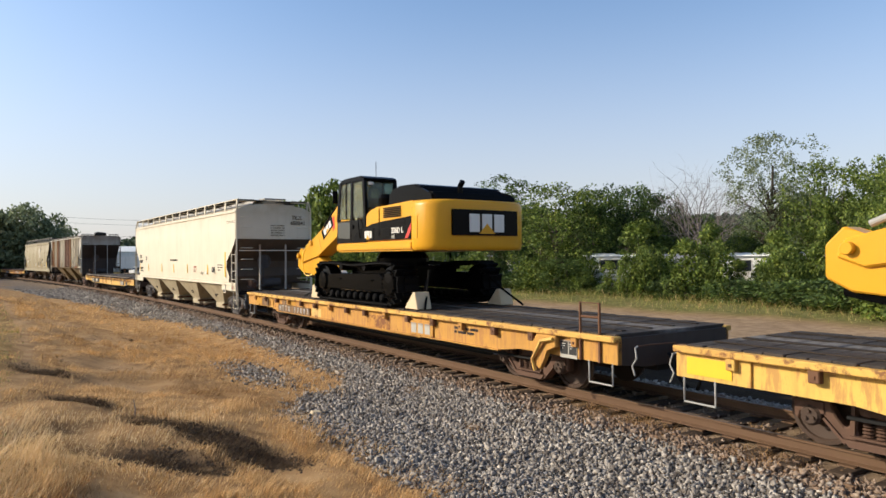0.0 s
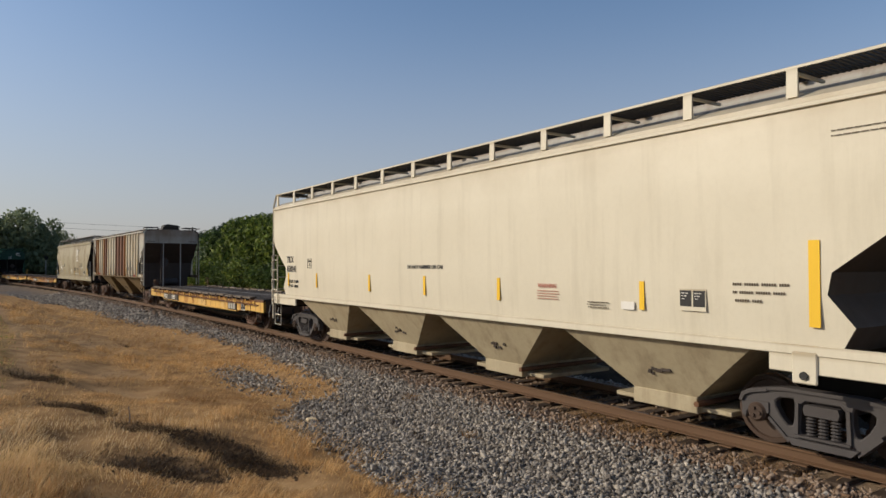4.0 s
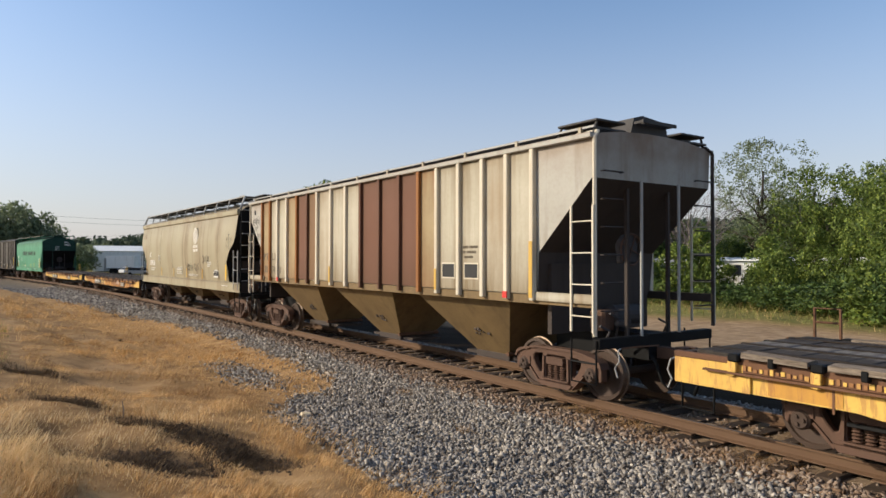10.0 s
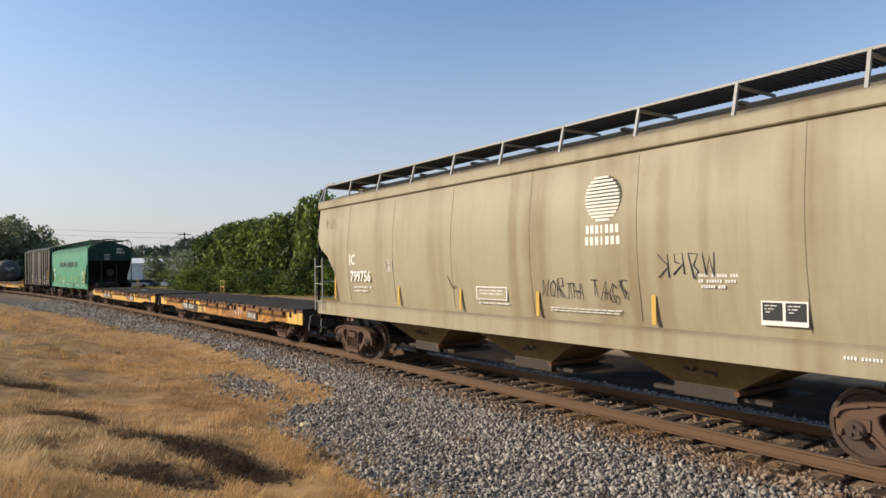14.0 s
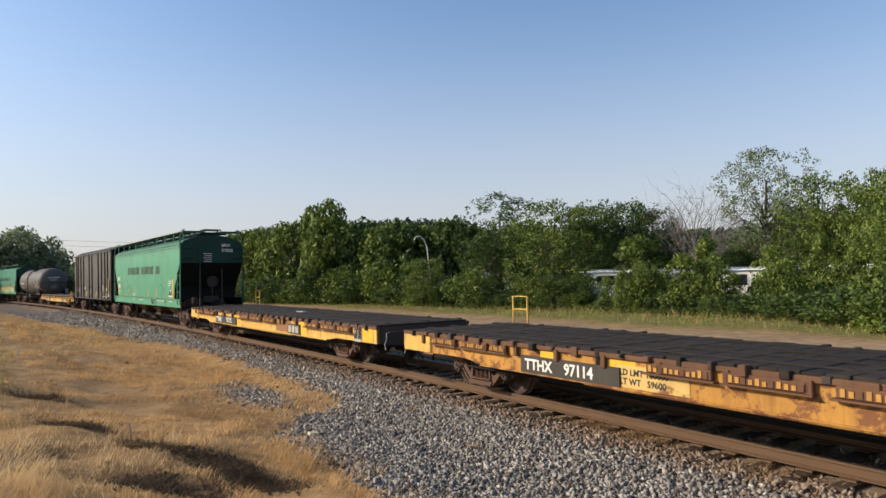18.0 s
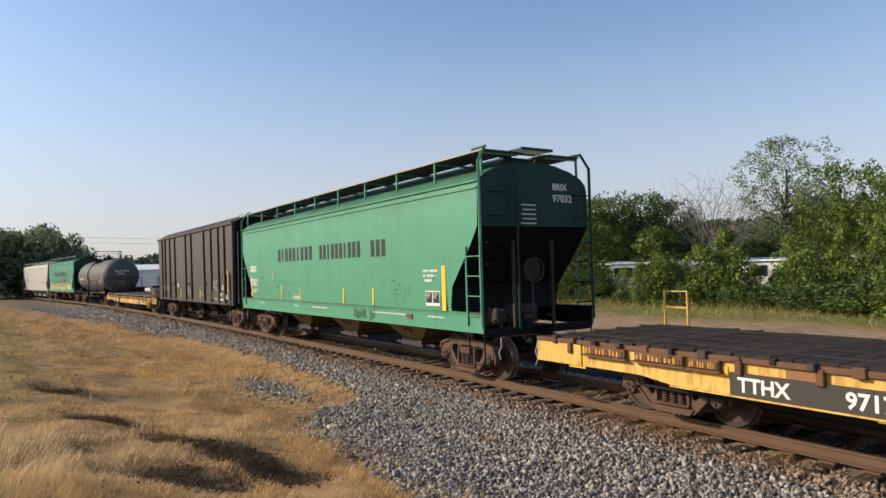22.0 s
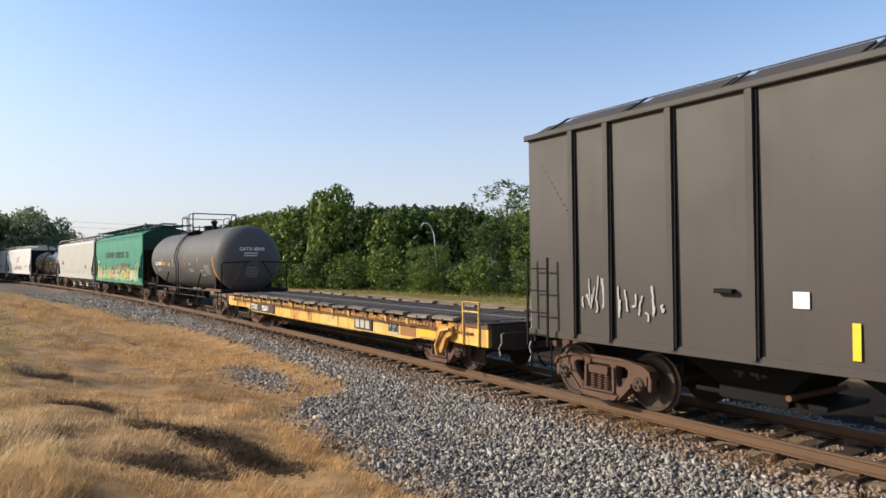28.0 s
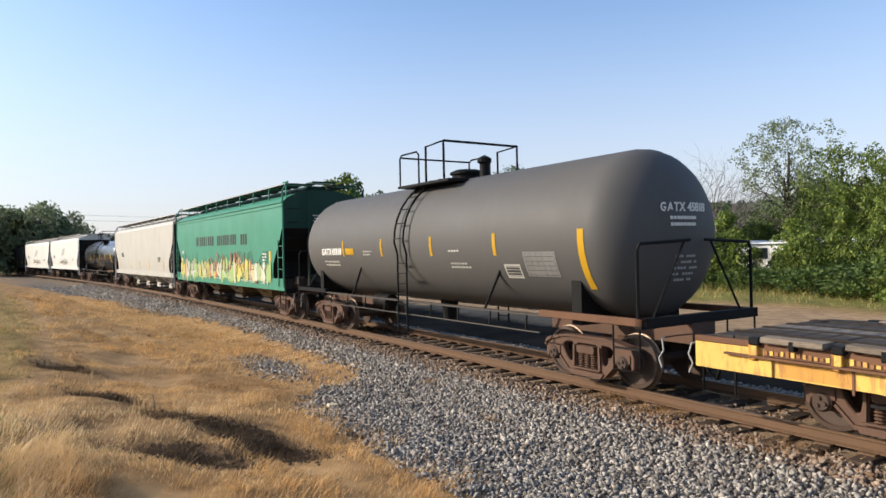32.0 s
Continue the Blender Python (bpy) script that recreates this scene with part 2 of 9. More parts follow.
def steel_tread():
    m, nt, p = mat("polished_steel", 0.5, 0.6)
    n = noise_tex(nt, coords(nt), 9, 4)
    nt.links.new(ramp(nt, n, [(0.3, (0.13, 0.09, 0.06)), (0.7, (0.24, 0.18, 0.13))]), p.inputs["Base Color"])
    return m


POLISH = steel_tread()


def wood(name, dark, light, scale=6.0):
    m, nt, p = mat(name, 0.85)
    v = coords(nt, scale=(1, 9, 9))
    g = noise_tex(nt, v, scale, 6, 0.7)
    info = nt.nodes.new("ShaderNodeObjectInfo")
    c = ramp(nt, g, [(0.3, dark), (0.75, light)])
    c = mix(nt, ramp(nt, info.outputs["Random"], [(0.0, grey(0)), (1.0, grey(0.55))]), c, tuple(0.5 * d for d in dark))
    nt.links.new(c, p.inputs["Base Color"])
    bump(nt, p, g, 0.5, 0.01)
    return m


DECK = wood("dark_deck_timber", (0.018, 0.013, 0.0095), (0.062, 0.046, 0.034))


def worn_deck():
    """Deck timber with a paler, scuffed band along its middle."""
    m = wood("worn_deck_timber", (0.018, 0.013, 0.0095), (0.062, 0.046, 0.034))
    nt = m.node_tree
    p = nt.nodes["Principled BSDF"]
    sep = nt.nodes.new("ShaderNodeSeparateXYZ")
    nt.links.new(coords(nt), sep.inputs["Vector"])
    far = nt.nodes.new("ShaderNodeMapRange")
    far.inputs["From Min"].default_value, far.inputs["From Max"].default_value = -1.5, 1.5
    nt.links.new(sep.outputs["Y"], far.inputs["Value"])
    band = ramp(nt, far.outputs["Result"], [(0.0, grey(0.1)), (0.3, grey(0.15)), (0.42, grey(0.8)), (0.6, grey(0.8)), (0.68, grey(0.15)), (1.0, grey(0.1))])
    band = mix(nt, 1.0, band, ramp(nt, noise_tex(nt, coords(nt, scale=(6, 1.2, 1)), 2.0, 5), [(0.35, grey(0.2)), (0.65, grey(1.0))]), "MULTIPLY")
    old = p.inputs["Base Color"].links[0].from_socket
    nt.links.new(mix(nt, band, old, (0.25, 0.23, 0.205)), p.inputs["Base Color"])
    return m


DECK_W = worn_deck()
TIE = wood("weathered_tie_timber", (0.035, 0.023, 0.015), (0.11, 0.075, 0.048))


def glass_mat():
    m, nt, p = mat("cab_glass", 0.04)
    p.inputs["Base Color"].default_value = (0.2, 0.21, 0.17, 1)
    clear = nt.nodes.new("ShaderNodeBsdfTransparent")
    clear.inputs["Color"].default_value = (0.72, 0.82, 0.78, 1)
    ms = nt.nodes.new("ShaderNodeMixShader")
    ms.inputs["Fac"].default_value = 0.34
    nt.links.new(clear.outputs["BSDF"], ms.inputs[1])
    nt.links.new(p.outputs["BSDF"], ms.inputs[2])
    nt.links.new(ms.outputs["Shader"], nt.nodes["Material Output"].inputs["Surface"])
    return m


GLASS = glass_mat()


def stone_mat(name="crushed_stone", dust=(0.2, 0.17, 0.14), at=0.4, most=0.5):
    m, nt, p = mat(name, 0.9)
    geo = nt.nodes.new("ShaderNodeNewGeometry")
    c = ramp(nt, geo.outputs["Random Per Island"], [(0.0, (0.07, 0.058, 0.047)), (0.3, (0.18, 0.158, 0.134)), (0.7, (0.33, 0.298, 0.254)), (0.93, (0.44, 0.39, 0.325)), (1.0, (0.54, 0.475, 0.385))])
    n = noise_tex(nt, coords(nt), 30, 4)
    c = mix(nt, ramp(nt, n, [(at, grey(most - 0.5)), (0.8, grey(most))]), c, dust)
    nt.links.new(c, p.inputs["Base Color"])
    return m


STONE = stone_mat()
STONE_B = stone_mat("rust_stained_stone", (0.2, 0.115, 0.06), 0.35, 0.95)


def ground_mat():
    m, nt, p = mat("ground_cover", 0.95)
    p.inputs["Specular IOR Level"].default_value = 0.03
    v = coords(nt)
    big, mid, fine = noise_tex(nt, v, 0.25, 6), noise_tex(nt, v, 2.2, 6), noise_tex(nt, v, 22, 6, 0.75)
    straw = ramp(nt, mid, [(0.25, (0.22, 0.125, 0.055)), (0.5, (0.38, 0.23, 0.1)), (0.8, (0.52, 0.34, 0.165))])
    soil = ramp(nt, mid, [(0.3, (0.23, 0.155, 0.09)), (0.7, (0.4, 0.285, 0.175))])
    gravel = ramp(nt, fine, [(0.3, (0.055, 0.047, 0.04)), (0.5, (0.15, 0.132, 0.113)), (0.75, (0.28, 0.255, 0.222))])
    green = ramp(nt, mid, [(0.25, (0.07, 0.09, 0.025)), (0.6, (0.17, 0.17, 0.055)), (0.85, (0.32, 0.26, 0.11))])

    def zone(n):
        a = nt.nodes.new("ShaderNodeAttribute")
        a.attribute_name = n
        return a.outputs["Fac"]
    c = mix(nt, zone("zone_dirt"), straw, soil)
    c = mix(nt, zone("zone_green"), c, green)
    c = mix(nt, zone("zone_gravel"), c, gravel)
    # near-black ground colour: shade behind the train and in hollows, painted in
    painted_shade = ramp(nt, fine, [(0.3, (0.01, 0.008, 0.006)), (0.55, (0.022, 0.017, 0.013)), (0.8, (0.07, 0.055, 0.042))])
    c = mix(nt, zone("zone_cinder"), c, painted_shade)
    c = mix(nt, ramp(nt, big, [(0.4, grey(0)), (0.8, grey(0.35))]), c, (0.18, 0.12, 0.07))
    nt.links.new(c, p.inputs["Base Color"])
    bump(nt, p, fine, 0.8, 0.04)
    return m


GROUND = ground_mat()


def blade_mat(name, stops, rough=0.8, glow=0.25, sprays=0.0):
    m, nt, p = mat(name, rough)
    geo = nt.nodes.new("ShaderNodeNewGeometry")
    c = ramp(nt, geo.outputs["Random Per Island"], stops)
    if sprays:
        # sunlit and shaded clumps put into the leaf colour: whole sprays differ in tone
        n = noise_tex(nt, coords(nt), sprays, 3, 0.6)
        c = mix(nt, 1.0, c, ramp(nt, n, [(0.36, (0.38, 0.42, 0.4)), (0.5, (0.84, 0.88, 0.74)), (0.64, (1.32, 1.33, 0.93))]), "MULTIPLY")
    nt.links.new(c, p.inputs["Base Color"])
    t = nt.nodes.new("ShaderNodeBsdfTranslucent")
    nt.links.new(c, t.inputs["Color"])
    ms = nt.nodes.new("ShaderNodeMixShader")
    ms.inputs["Fac"].default_value = glow
    out = nt.nodes["Material Output"]
    nt.links.new(p.outputs["BSDF"], ms.inputs[1])
    nt.links.new(t.outputs["BSDF"], ms.inputs[2])
    nt.links.new(ms.outputs["Shader"], out.inputs["Surface"])
    return m


STRAW = blade_mat("dry_grass", [(0, (0.44, 0.265, 0.105)), (0.5, (0.62, 0.385, 0.155)), (1, (0.82, 0.56, 0.265))])
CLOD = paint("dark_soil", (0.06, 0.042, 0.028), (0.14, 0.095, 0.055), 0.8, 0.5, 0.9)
STRAW_P = blade_mat("bleached_grass", [(0, (0.6, 0.41, 0.19)), (0.5, (0.76, 0.55, 0.28)), (1, (0.88, 0.7, 0.42))])
WEED = blade_mat("yellow_green_weeds", [(0, (0.13, 0.15, 0.035)), (0.4, (0.24, 0.25, 0.06)), (0.8, (0.38, 0.33, 0.1)), (1, (0.48, 0.38, 0.15))])
GREENGRASS = blade_mat("green_grass", [(0, (0.12, 0.15, 0.035)), (0.5, (0.25, 0.26, 0.07)), (1, (0.46, 0.37, 0.15))])
STRAW_D = blade_mat("brown_dry_grass", [(0, (0.19, 0.105, 0.04)), (0.5, (0.34, 0.195, 0.078)), (1, (0.5, 0.31, 0.135))])
# dead thatch, its colour darkened to stand for shade in the hollows
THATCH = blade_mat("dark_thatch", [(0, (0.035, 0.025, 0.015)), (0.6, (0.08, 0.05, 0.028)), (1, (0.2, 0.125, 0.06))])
LEAF = blade_mat("leaf_green", [(0, (0.06, 0.092, 0.022)), (0.5, (0.14, 0.19, 0.043)), (1, (0.275, 0.31, 0.073))], 0.6, 0.3, 0.9)
LEAF_D = blade_mat("leaf_dark_green", [(0, (0.04, 0.066, 0.022)), (0.5, (0.08, 0.122, 0.037)), (1, (0.15, 0.195, 0.058))], 0.6, 0.3, 0.9)
# grey-green leaves, lightened to stand for the haze on distant trees too
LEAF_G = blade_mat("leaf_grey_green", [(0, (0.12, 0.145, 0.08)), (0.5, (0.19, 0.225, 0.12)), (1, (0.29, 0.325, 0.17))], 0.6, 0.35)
BARK = wood("bark", (0.05, 0.04, 0.03), (0.16, 0.13, 0.1), 3)
BARE = wood("bare_grey_wood", (0.16, 0.135, 0.12), (0.3, 0.26, 0.24), 3)


# ---- mesh helpers ----
def part(name, bm, material, parent=None, label=""):
    """One bmesh as one object, under its thing or part."""
    bmesh.ops.recalc_face_normals(bm, faces=bm.faces)
    me = bpy.data.meshes.new(name)
    bm.to_mesh(me)
    bm.free()
    me.materials.append(material)
    ob = new(name, me)
    ob.parent = parent
    if label:
        ob["label"] = label
    return ob


def again(ob, x=0, y=0, z=0, rz=0, parent=None):
    """The same part once more, sharing its mesh."""
    o = new(ob.name.split(".")[0], ob.data)
    o.parent = parent if parent else ob.parent
    o.matrix_basis = pose(x, y, z, 0, 0, rz)
    if "label" in ob:
        o["label"] = ob["label"]
    return o


def box(bm, x0, x1, y0, y1, z0, z1):
    v = [bm.verts.new(c) for c in ((x0, y0, z0), (x1, y0, z0), (x1, y1, z0), (x0, y1, z0), (x0, y0, z1), (x1, y0, z1), (x1, y1, z1), (x0, y1, z1))]
    for f in ((3, 2, 1, 0), (4, 5, 6, 7), (0, 1, 5, 4), (1, 2, 6, 5), (2, 3, 7, 6), (3, 0, 4, 7)):
        bm.faces.new([v[i] for i in f])


def bevelled(bm, w=0.01, n=1):
    bmesh.ops.bevel(bm, geom=list(bm.edges), offset=w, segments=n, affect="EDGES", clamp_overlap=True)
    return bm


def one_box(x0, x1, y0, y1, z0, z1, w=0.0):
    bm = bmesh.new()
    box(bm, x0, x1, y0, y1, z0, z1)
    return bevelled(bm, w) if w else bm


def tube(bm, pts, r, n=6):
    """A round bar through the points."""
    pts = [Vector(p) for p in pts]
    rings = []
    for i, p in enumerate(pts):
        d = (pts[min(i + 1, len(pts) - 1)] - pts[max(i - 1, 0)]).normalized()
        a = d.orthogonal().normalized() if i == 0 else (rings[-1][1] - d * rings[-1][1].dot(d)).normalized()
        b = d.cross(a)
        rings.append(([bm.verts.new(p + r * (math.cos(k * math.tau / n) * a + math.sin(k * math.tau / n) * b)) for k in range(n)], a))
    for (u, _), (v, _) in zip(rings, rings[1:]):
        for k in range(n):
            bm.faces.new((u[k], u[(k + 1) % n], v[(k + 1) % n], v[k]))
    bm.faces.new(rings[0][0][::-1])
    bm.faces.new(rings[-1][0])


def one_tube(pts, r, n=6):
    bm = bmesh.new()
    tube(bm, pts, r, n)
    return bm


def prism(bm, pts, lo, hi, axis="y"):
    """A flat outline given in the two other axes, drawn out from lo to hi along the axis."""
    put = {"x": lambda a, b, c: (c, a, b), "y": lambda a, b, c: (a, c, b), "z": lambda a, b, c: (a, b, c)}[axis]
    u = [bm.verts.new(put(a, b, lo)) for a, b in pts]
    v = [bm.verts.new(put(a, b, hi)) for a, b in pts]
    n = len(pts)
    bm.faces.new(u)
    bm.faces.new(v[::-1])
    for i in range(n):
        bm.faces.new((u[i], v[i], v[(i + 1) % n], u[(i + 1) % n]))


def one_prism(pts, lo, hi, axis="y"):
    bm = bmesh.new()
    prism(bm, pts, lo, hi, axis)
    return bm


def lathe(bm, prof, axis="y", n=24, at=(0, 0, 0)):
    """Turn the profile of (along, radius) about the axis."""
    put = {"y": lambda a, c, s: (c, a, s), "x": lambda a, c, s: (a, c, s), "z": lambda a, c, s: (c, s, a)}[axis]
    rings = []
    for a, r in prof:
        rings.append([bm.verts.new(Vector(put(a, r * math.cos(k * math.tau / n), r * math.sin(k * math.tau / n))) + Vector(at)) for k in range(n)])
    for u, v in zip(rings, rings[1:]):
        for k in range(n):
            bm.faces.new((u[k], u[(k + 1) % n], v[(k + 1) % n], v[k]))
    bm.faces.new(rings[0])
    bm.faces.new(rings[-1][::-1])


def cloud_mesh(name, verts, faces, material):
    """A big mesh straight from arrays: verts (n, 3), faces (m, 3 or 4)."""
    me = bpy.data.meshes.new(name)
    faces = np.asarray(faces, np.int32)
    k = faces.shape[1]
    me.vertices.add(len(verts))
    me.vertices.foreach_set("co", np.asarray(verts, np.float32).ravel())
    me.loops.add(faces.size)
    me.loops.foreach_set("vertex_index", faces.ravel())
    me.polygons.add(len(faces))
    me.polygons.foreach_set("loop_start", np.arange(0, faces.size, k, dtype=np.int32))
    me.update(calc_edges=True)
    me.materials.append(material)
    return me


# ---- the line of the track: s runs away from the camera, d to the camera's side ----
SG = np.linspace(-90, 330, 841)
KS = np.clip(SG, -40, 150) / 50
KAP = 0.00115408772 + 0.00030176654 * KS - 0.0000774894306 * KS ** 2
_h = np.concatenate([[0], np.cumsum((KAP[1:] + KAP[:-1]) / 2 * np.diff(SG))])
HEAD = _h - np.interp(0, SG, _h) + 0.590037217
_x = np.concatenate([[0], np.cumsum(-(np.sin(HEAD[1:]) + np.sin(HEAD[:-1])) / 2 * np.diff(SG))])
_y = np.concatenate([[0], np.cumsum((np.cos(HEAD[1:]) + np.cos(HEAD[:-1])) / 2 * np.diff(SG))])
TX, TY = _x - np.interp(0, SG, _x), _y - np.interp(0, SG, _y) + 17.2866


def on_line(s, d=0.0):
    a = np.interp(s, SG, HEAD)
    return np.interp(s, SG, TX) - d * np.cos(a), np.interp(s, SG, TY) - d * np.sin(a), a


def line_coords(x, y):
    """s and d of points in the plan."""
    x, y = np.atleast_1d(x), np.atleast_1d(y)
    s = np.empty(x.shape)
    for i in range(0, len(x), 20000):
        j = slice(i, i + 20000)
        s[j] = SG[::2][np.argmin((x[j, None] - TX[None, ::2]) ** 2 + (y[j, None] - TY[None, ::2]) ** 2, 1)]
    px, py, a = on_line(s)
    ds = -(x - px) * np.sin(a) + (y - py) * np.cos(a)
    d = -(x - px) * np.cos(a) - (y - py) * np.sin(a)
    return s + np.clip(ds, -1, 1), d


def train_place(t):
    """How far the train has come by t seconds."""
    u = (t - 16) / 16
    s = 95.06631 * u - 0.421500951 * u ** 2 - 0.938397892 * u ** 3 - 0.0752833345 * u ** 4 - 0.399863508 * u ** 5 - 1.04582379 * u ** 6
    return s + 0.72 * max(0.0, (t - 25) / 7) ** 1.7


def gravel_edge(s):
    return np.interp(s, [-60, -20, -7, -2.7, -1.6, -1.0, -0.3, 2, 9.5, 17, 22, 30, 41, 50, 64, 330], [5.5, 5.5, 5.4, 5.3, 4.5, 3.8, 2.9, 2.55, 2.25, 2.5, 3.3, 3.6, 4.3, 5.6, 7.0, 7.0])


def smooth(a, b, x):
    t = np.clip((x - a) / (b - a), 0, 1)
    return t * t * (3 - 2 * t)


def wobble(x, y, f, seed=0.0):
    return (np.sin(x * f + 1.3 * seed) * np.cos(y * f * 0.83 - seed) + 0.5 * np.sin(x * f * 2.3 + y * f * 1.7 + seed) + 0.3 * np.cos(x * f * 4.1 - y * f * 3.7 + 2 * seed)) / 1.8


def ground_height(x, y, s=None, d=None):
    if s is None:
        s, d = line_coords(x, y)
    a = np.abs(d)
    z = np.interp(d, [-400, -60, -24, -9, -4.2, -1.75, -1.35, 1.35, 1.75, 3.4, 5.5, 9.5, 14, 60, 400],
                  [-0.3, -0.5, -0.75, -0.8, -0.75, -0.26, -0.225, -0.225, -0.26, -0.5, -0.42, 0.1, 0.35, 0.3, 0.2])
    z = z + 0.05 * wobble(x, y, 1.1) * smooth(2, 5, a) + 0.12 * wobble(x, y, 0.28, 2) * smooth(4, 9, a)
    z = z + 0.2 * np.abs(wobble(x * 0.8 + 0.5 * y, y * 0.55 - 0.4 * x, 0.9, 6)) * smooth(4.2, 6.2, d) * (1 - smooth(14, 20, d))
    lump = np.exp(-(((s + 4.2) / 0.9) ** 2 + ((d - 7.0) / 0.7) ** 2))
    return z + 0.2 * lump - 0.09 * hollow(x, y)


HOLLOWS = ((-3.38, 8.3, 0.85, 0.46), (-3.1, 9.45, 0.8, 0.3), (-2.4, 8.85, 0.6, 0.3), (-8.4, 14.0, 0.7, 0.3), (-5.9, 10.9, 0.6, 0.2), (-4.3, 9.9, 0.6, 0.14), (-12.0, 22.6, 1.5, 0.9), (-8.4, 16.8, 1.3, 0.8), (-6.8, 13.9, 1.0, 0.45), (-15.5, 27.0, 1.6, 0.7))


def hollow(x, y, last=None):
    """Trampled hollows in the grass, long axis across the slope; the first ones lie bare."""
    out = 0
    for hx, hy, a, b in HOLLOWS[:last]:
        u, v = (x - hx) * 0.93 - (y - hy) * 0.36, (x - hx) * 0.36 + (y - hy) * 0.93
        out = np.maximum(out, np.exp(-((u / a) ** 2 + (v / b) ** 2)))
    return out


PATH = ((-40.0, 57.0), (-23.4, 35.7), (-14.6, 23.2), (-10.6, 17.1), (-8.3, 13.2), (-7.4, 11.4), (-7.0, 9.0))


def path_side(x, y):
    """Distance from the worn foot track in the grass, and whether a place lies beyond it."""
    best, side = np.full(np.shape(x), 1e9), np.zeros(np.shape(x))
    for (ax, ay), (bx, by) in zip(PATH, PATH[1:]):
        ux, uy = bx - ax, by - ay
        k = np.clip(((x - ax) * ux + (y - ay) * uy) / (ux * ux + uy * uy), 0, 1)
        e = np.hypot(x - ax - k * ux, y - ay - k * uy)
        side = np.where(e < best, ux * (y - ay) - uy * (x - ax), side)
        best = np.minimum(best, e)
    return best, side < 0


# ---- the ground, one sheet to the horizon ----
def build_ground():
    def axis(lo, hi, core0, core1, step):
        mid = list(np.arange(core0, core1 + step / 2, step))
        out, k, v = [], step, core1
        while v < hi:
            k *= 1.22
            v += k
            out.append(min(v, hi))
        pre, k, v = [], step, core0
        while v > lo:
            k *= 1.22
            v -= k
            pre.append(max(v, lo))
        return np.array(pre[::-1] + mid + out)
    gx, gy = axis(-3000, 3000, -34, 26, 0.3), axis(-3000, 3000, -6, 60, 0.3)
    X, Y = np.meshgrid(gx, gy)
    x, y = X.ravel(), Y.ravel()
    s, d = line_coords(x, y)
    z = ground_height(x, y, s, d)
    nx, ny = len(gx), len(gy)
    i = (np.arange(ny - 1)[:, None] * nx + np.arange(nx - 1)[None, :]).ravel()
    me = cloud_mesh("ground", np.stack([x, y, z], 1), np.stack([i, i + 1, i + nx + 1, i + nx], 1), GROUND)
    near = 1 - smooth(-0.35, 0.35, d - gravel_edge(s) + 0.35 * wobble(x, y, 1.9, 3))
    patch = np.exp(-(((s - 2.2) / 1.9) ** 2 + ((d - 4.1) / 0.55) ** 2)) * 0.5
    gravel = np.clip(np.maximum(near, patch) * (1 - smooth(3.6, 4.6, -d + 0.4 * wobble(x, y, 1.3, 1))), 0, 1)
    dirt = np.maximum(1 - smooth(1.45, 1.95, np.abs(d)), 0)
    gravel = gravel * (1 - 0.8 * dirt)
    dirt = dirt + smooth(4, 6, -d) * (1 - smooth(19, 24, -d + 1.5 * wobble(x, y, 0.4, 4)))
    green = smooth(20, 25, -d + 1.5 * wobble(x, y, 0.4, 4)) * 0.9
    green = np.maximum(green, smooth(9.3, 10.6, d + 0.6 * wobble(x, y, 0.5, 5)) * 0.3)
    dirt = np.maximum(dirt, 0.5 * hollow(x, y))
    worn, beyond = path_side(x, y)
    green = np.maximum(green, 0.4 * (beyond & (worn < 4) & (d > 5)) * smooth(0.2, 0.6, worn))
    dirt = np.maximum(dirt, 0.35 * np.exp(-(worn / 0.25) ** 2) * (d > 5))
    # strip beyond the track, darkened where the train's shadow falls
    painted_shade = smooth(1.4, 2.0, -d) * (1 - smooth(8.8, 10.4, -d + 0.6 * wobble(x, y, 0.9, 6)))
    # the first hollows get their shade as dark ground colour as well
    painted_shade = np.maximum(painted_shade, 0.6 * smooth(0.12, 0.7, hollow(x, y, 3)))
    for n, a in (("zone_cinder", painted_shade), ("zone_gravel", gravel), ("zone_dirt", dirt), ("zone_green", green)):
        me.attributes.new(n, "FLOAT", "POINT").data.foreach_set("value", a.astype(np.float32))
    me.polygons.foreach_set("use_smooth", np.ones(len(me.polygons), bool))
    tagged(new("ground", me), "dry golden grassland and bare brown dirt beside the railway", "ground", kind="structure")


build_ground()
# ---- train ----
TRAIN = []          # (car, truck centres in train coordinates, trucks, wheel radius)


def rows_of_bars(bm, x, z, widths, h, gap, y):
    """Unreadable lettering: one bar for every line, at the near side's face."""
    for k, w in enumerate(widths):
        zz = z - k * (h + gap)
        n = max(1, round(w / (0.95 * h)))
        u = w / n
        for q in range(n):
            if (q * 5 + k * 3) % 7 != 6:
                box(bm, x - q * u - u * 0.66, x - q * u, y, y + 0.006, zz - h, zz)


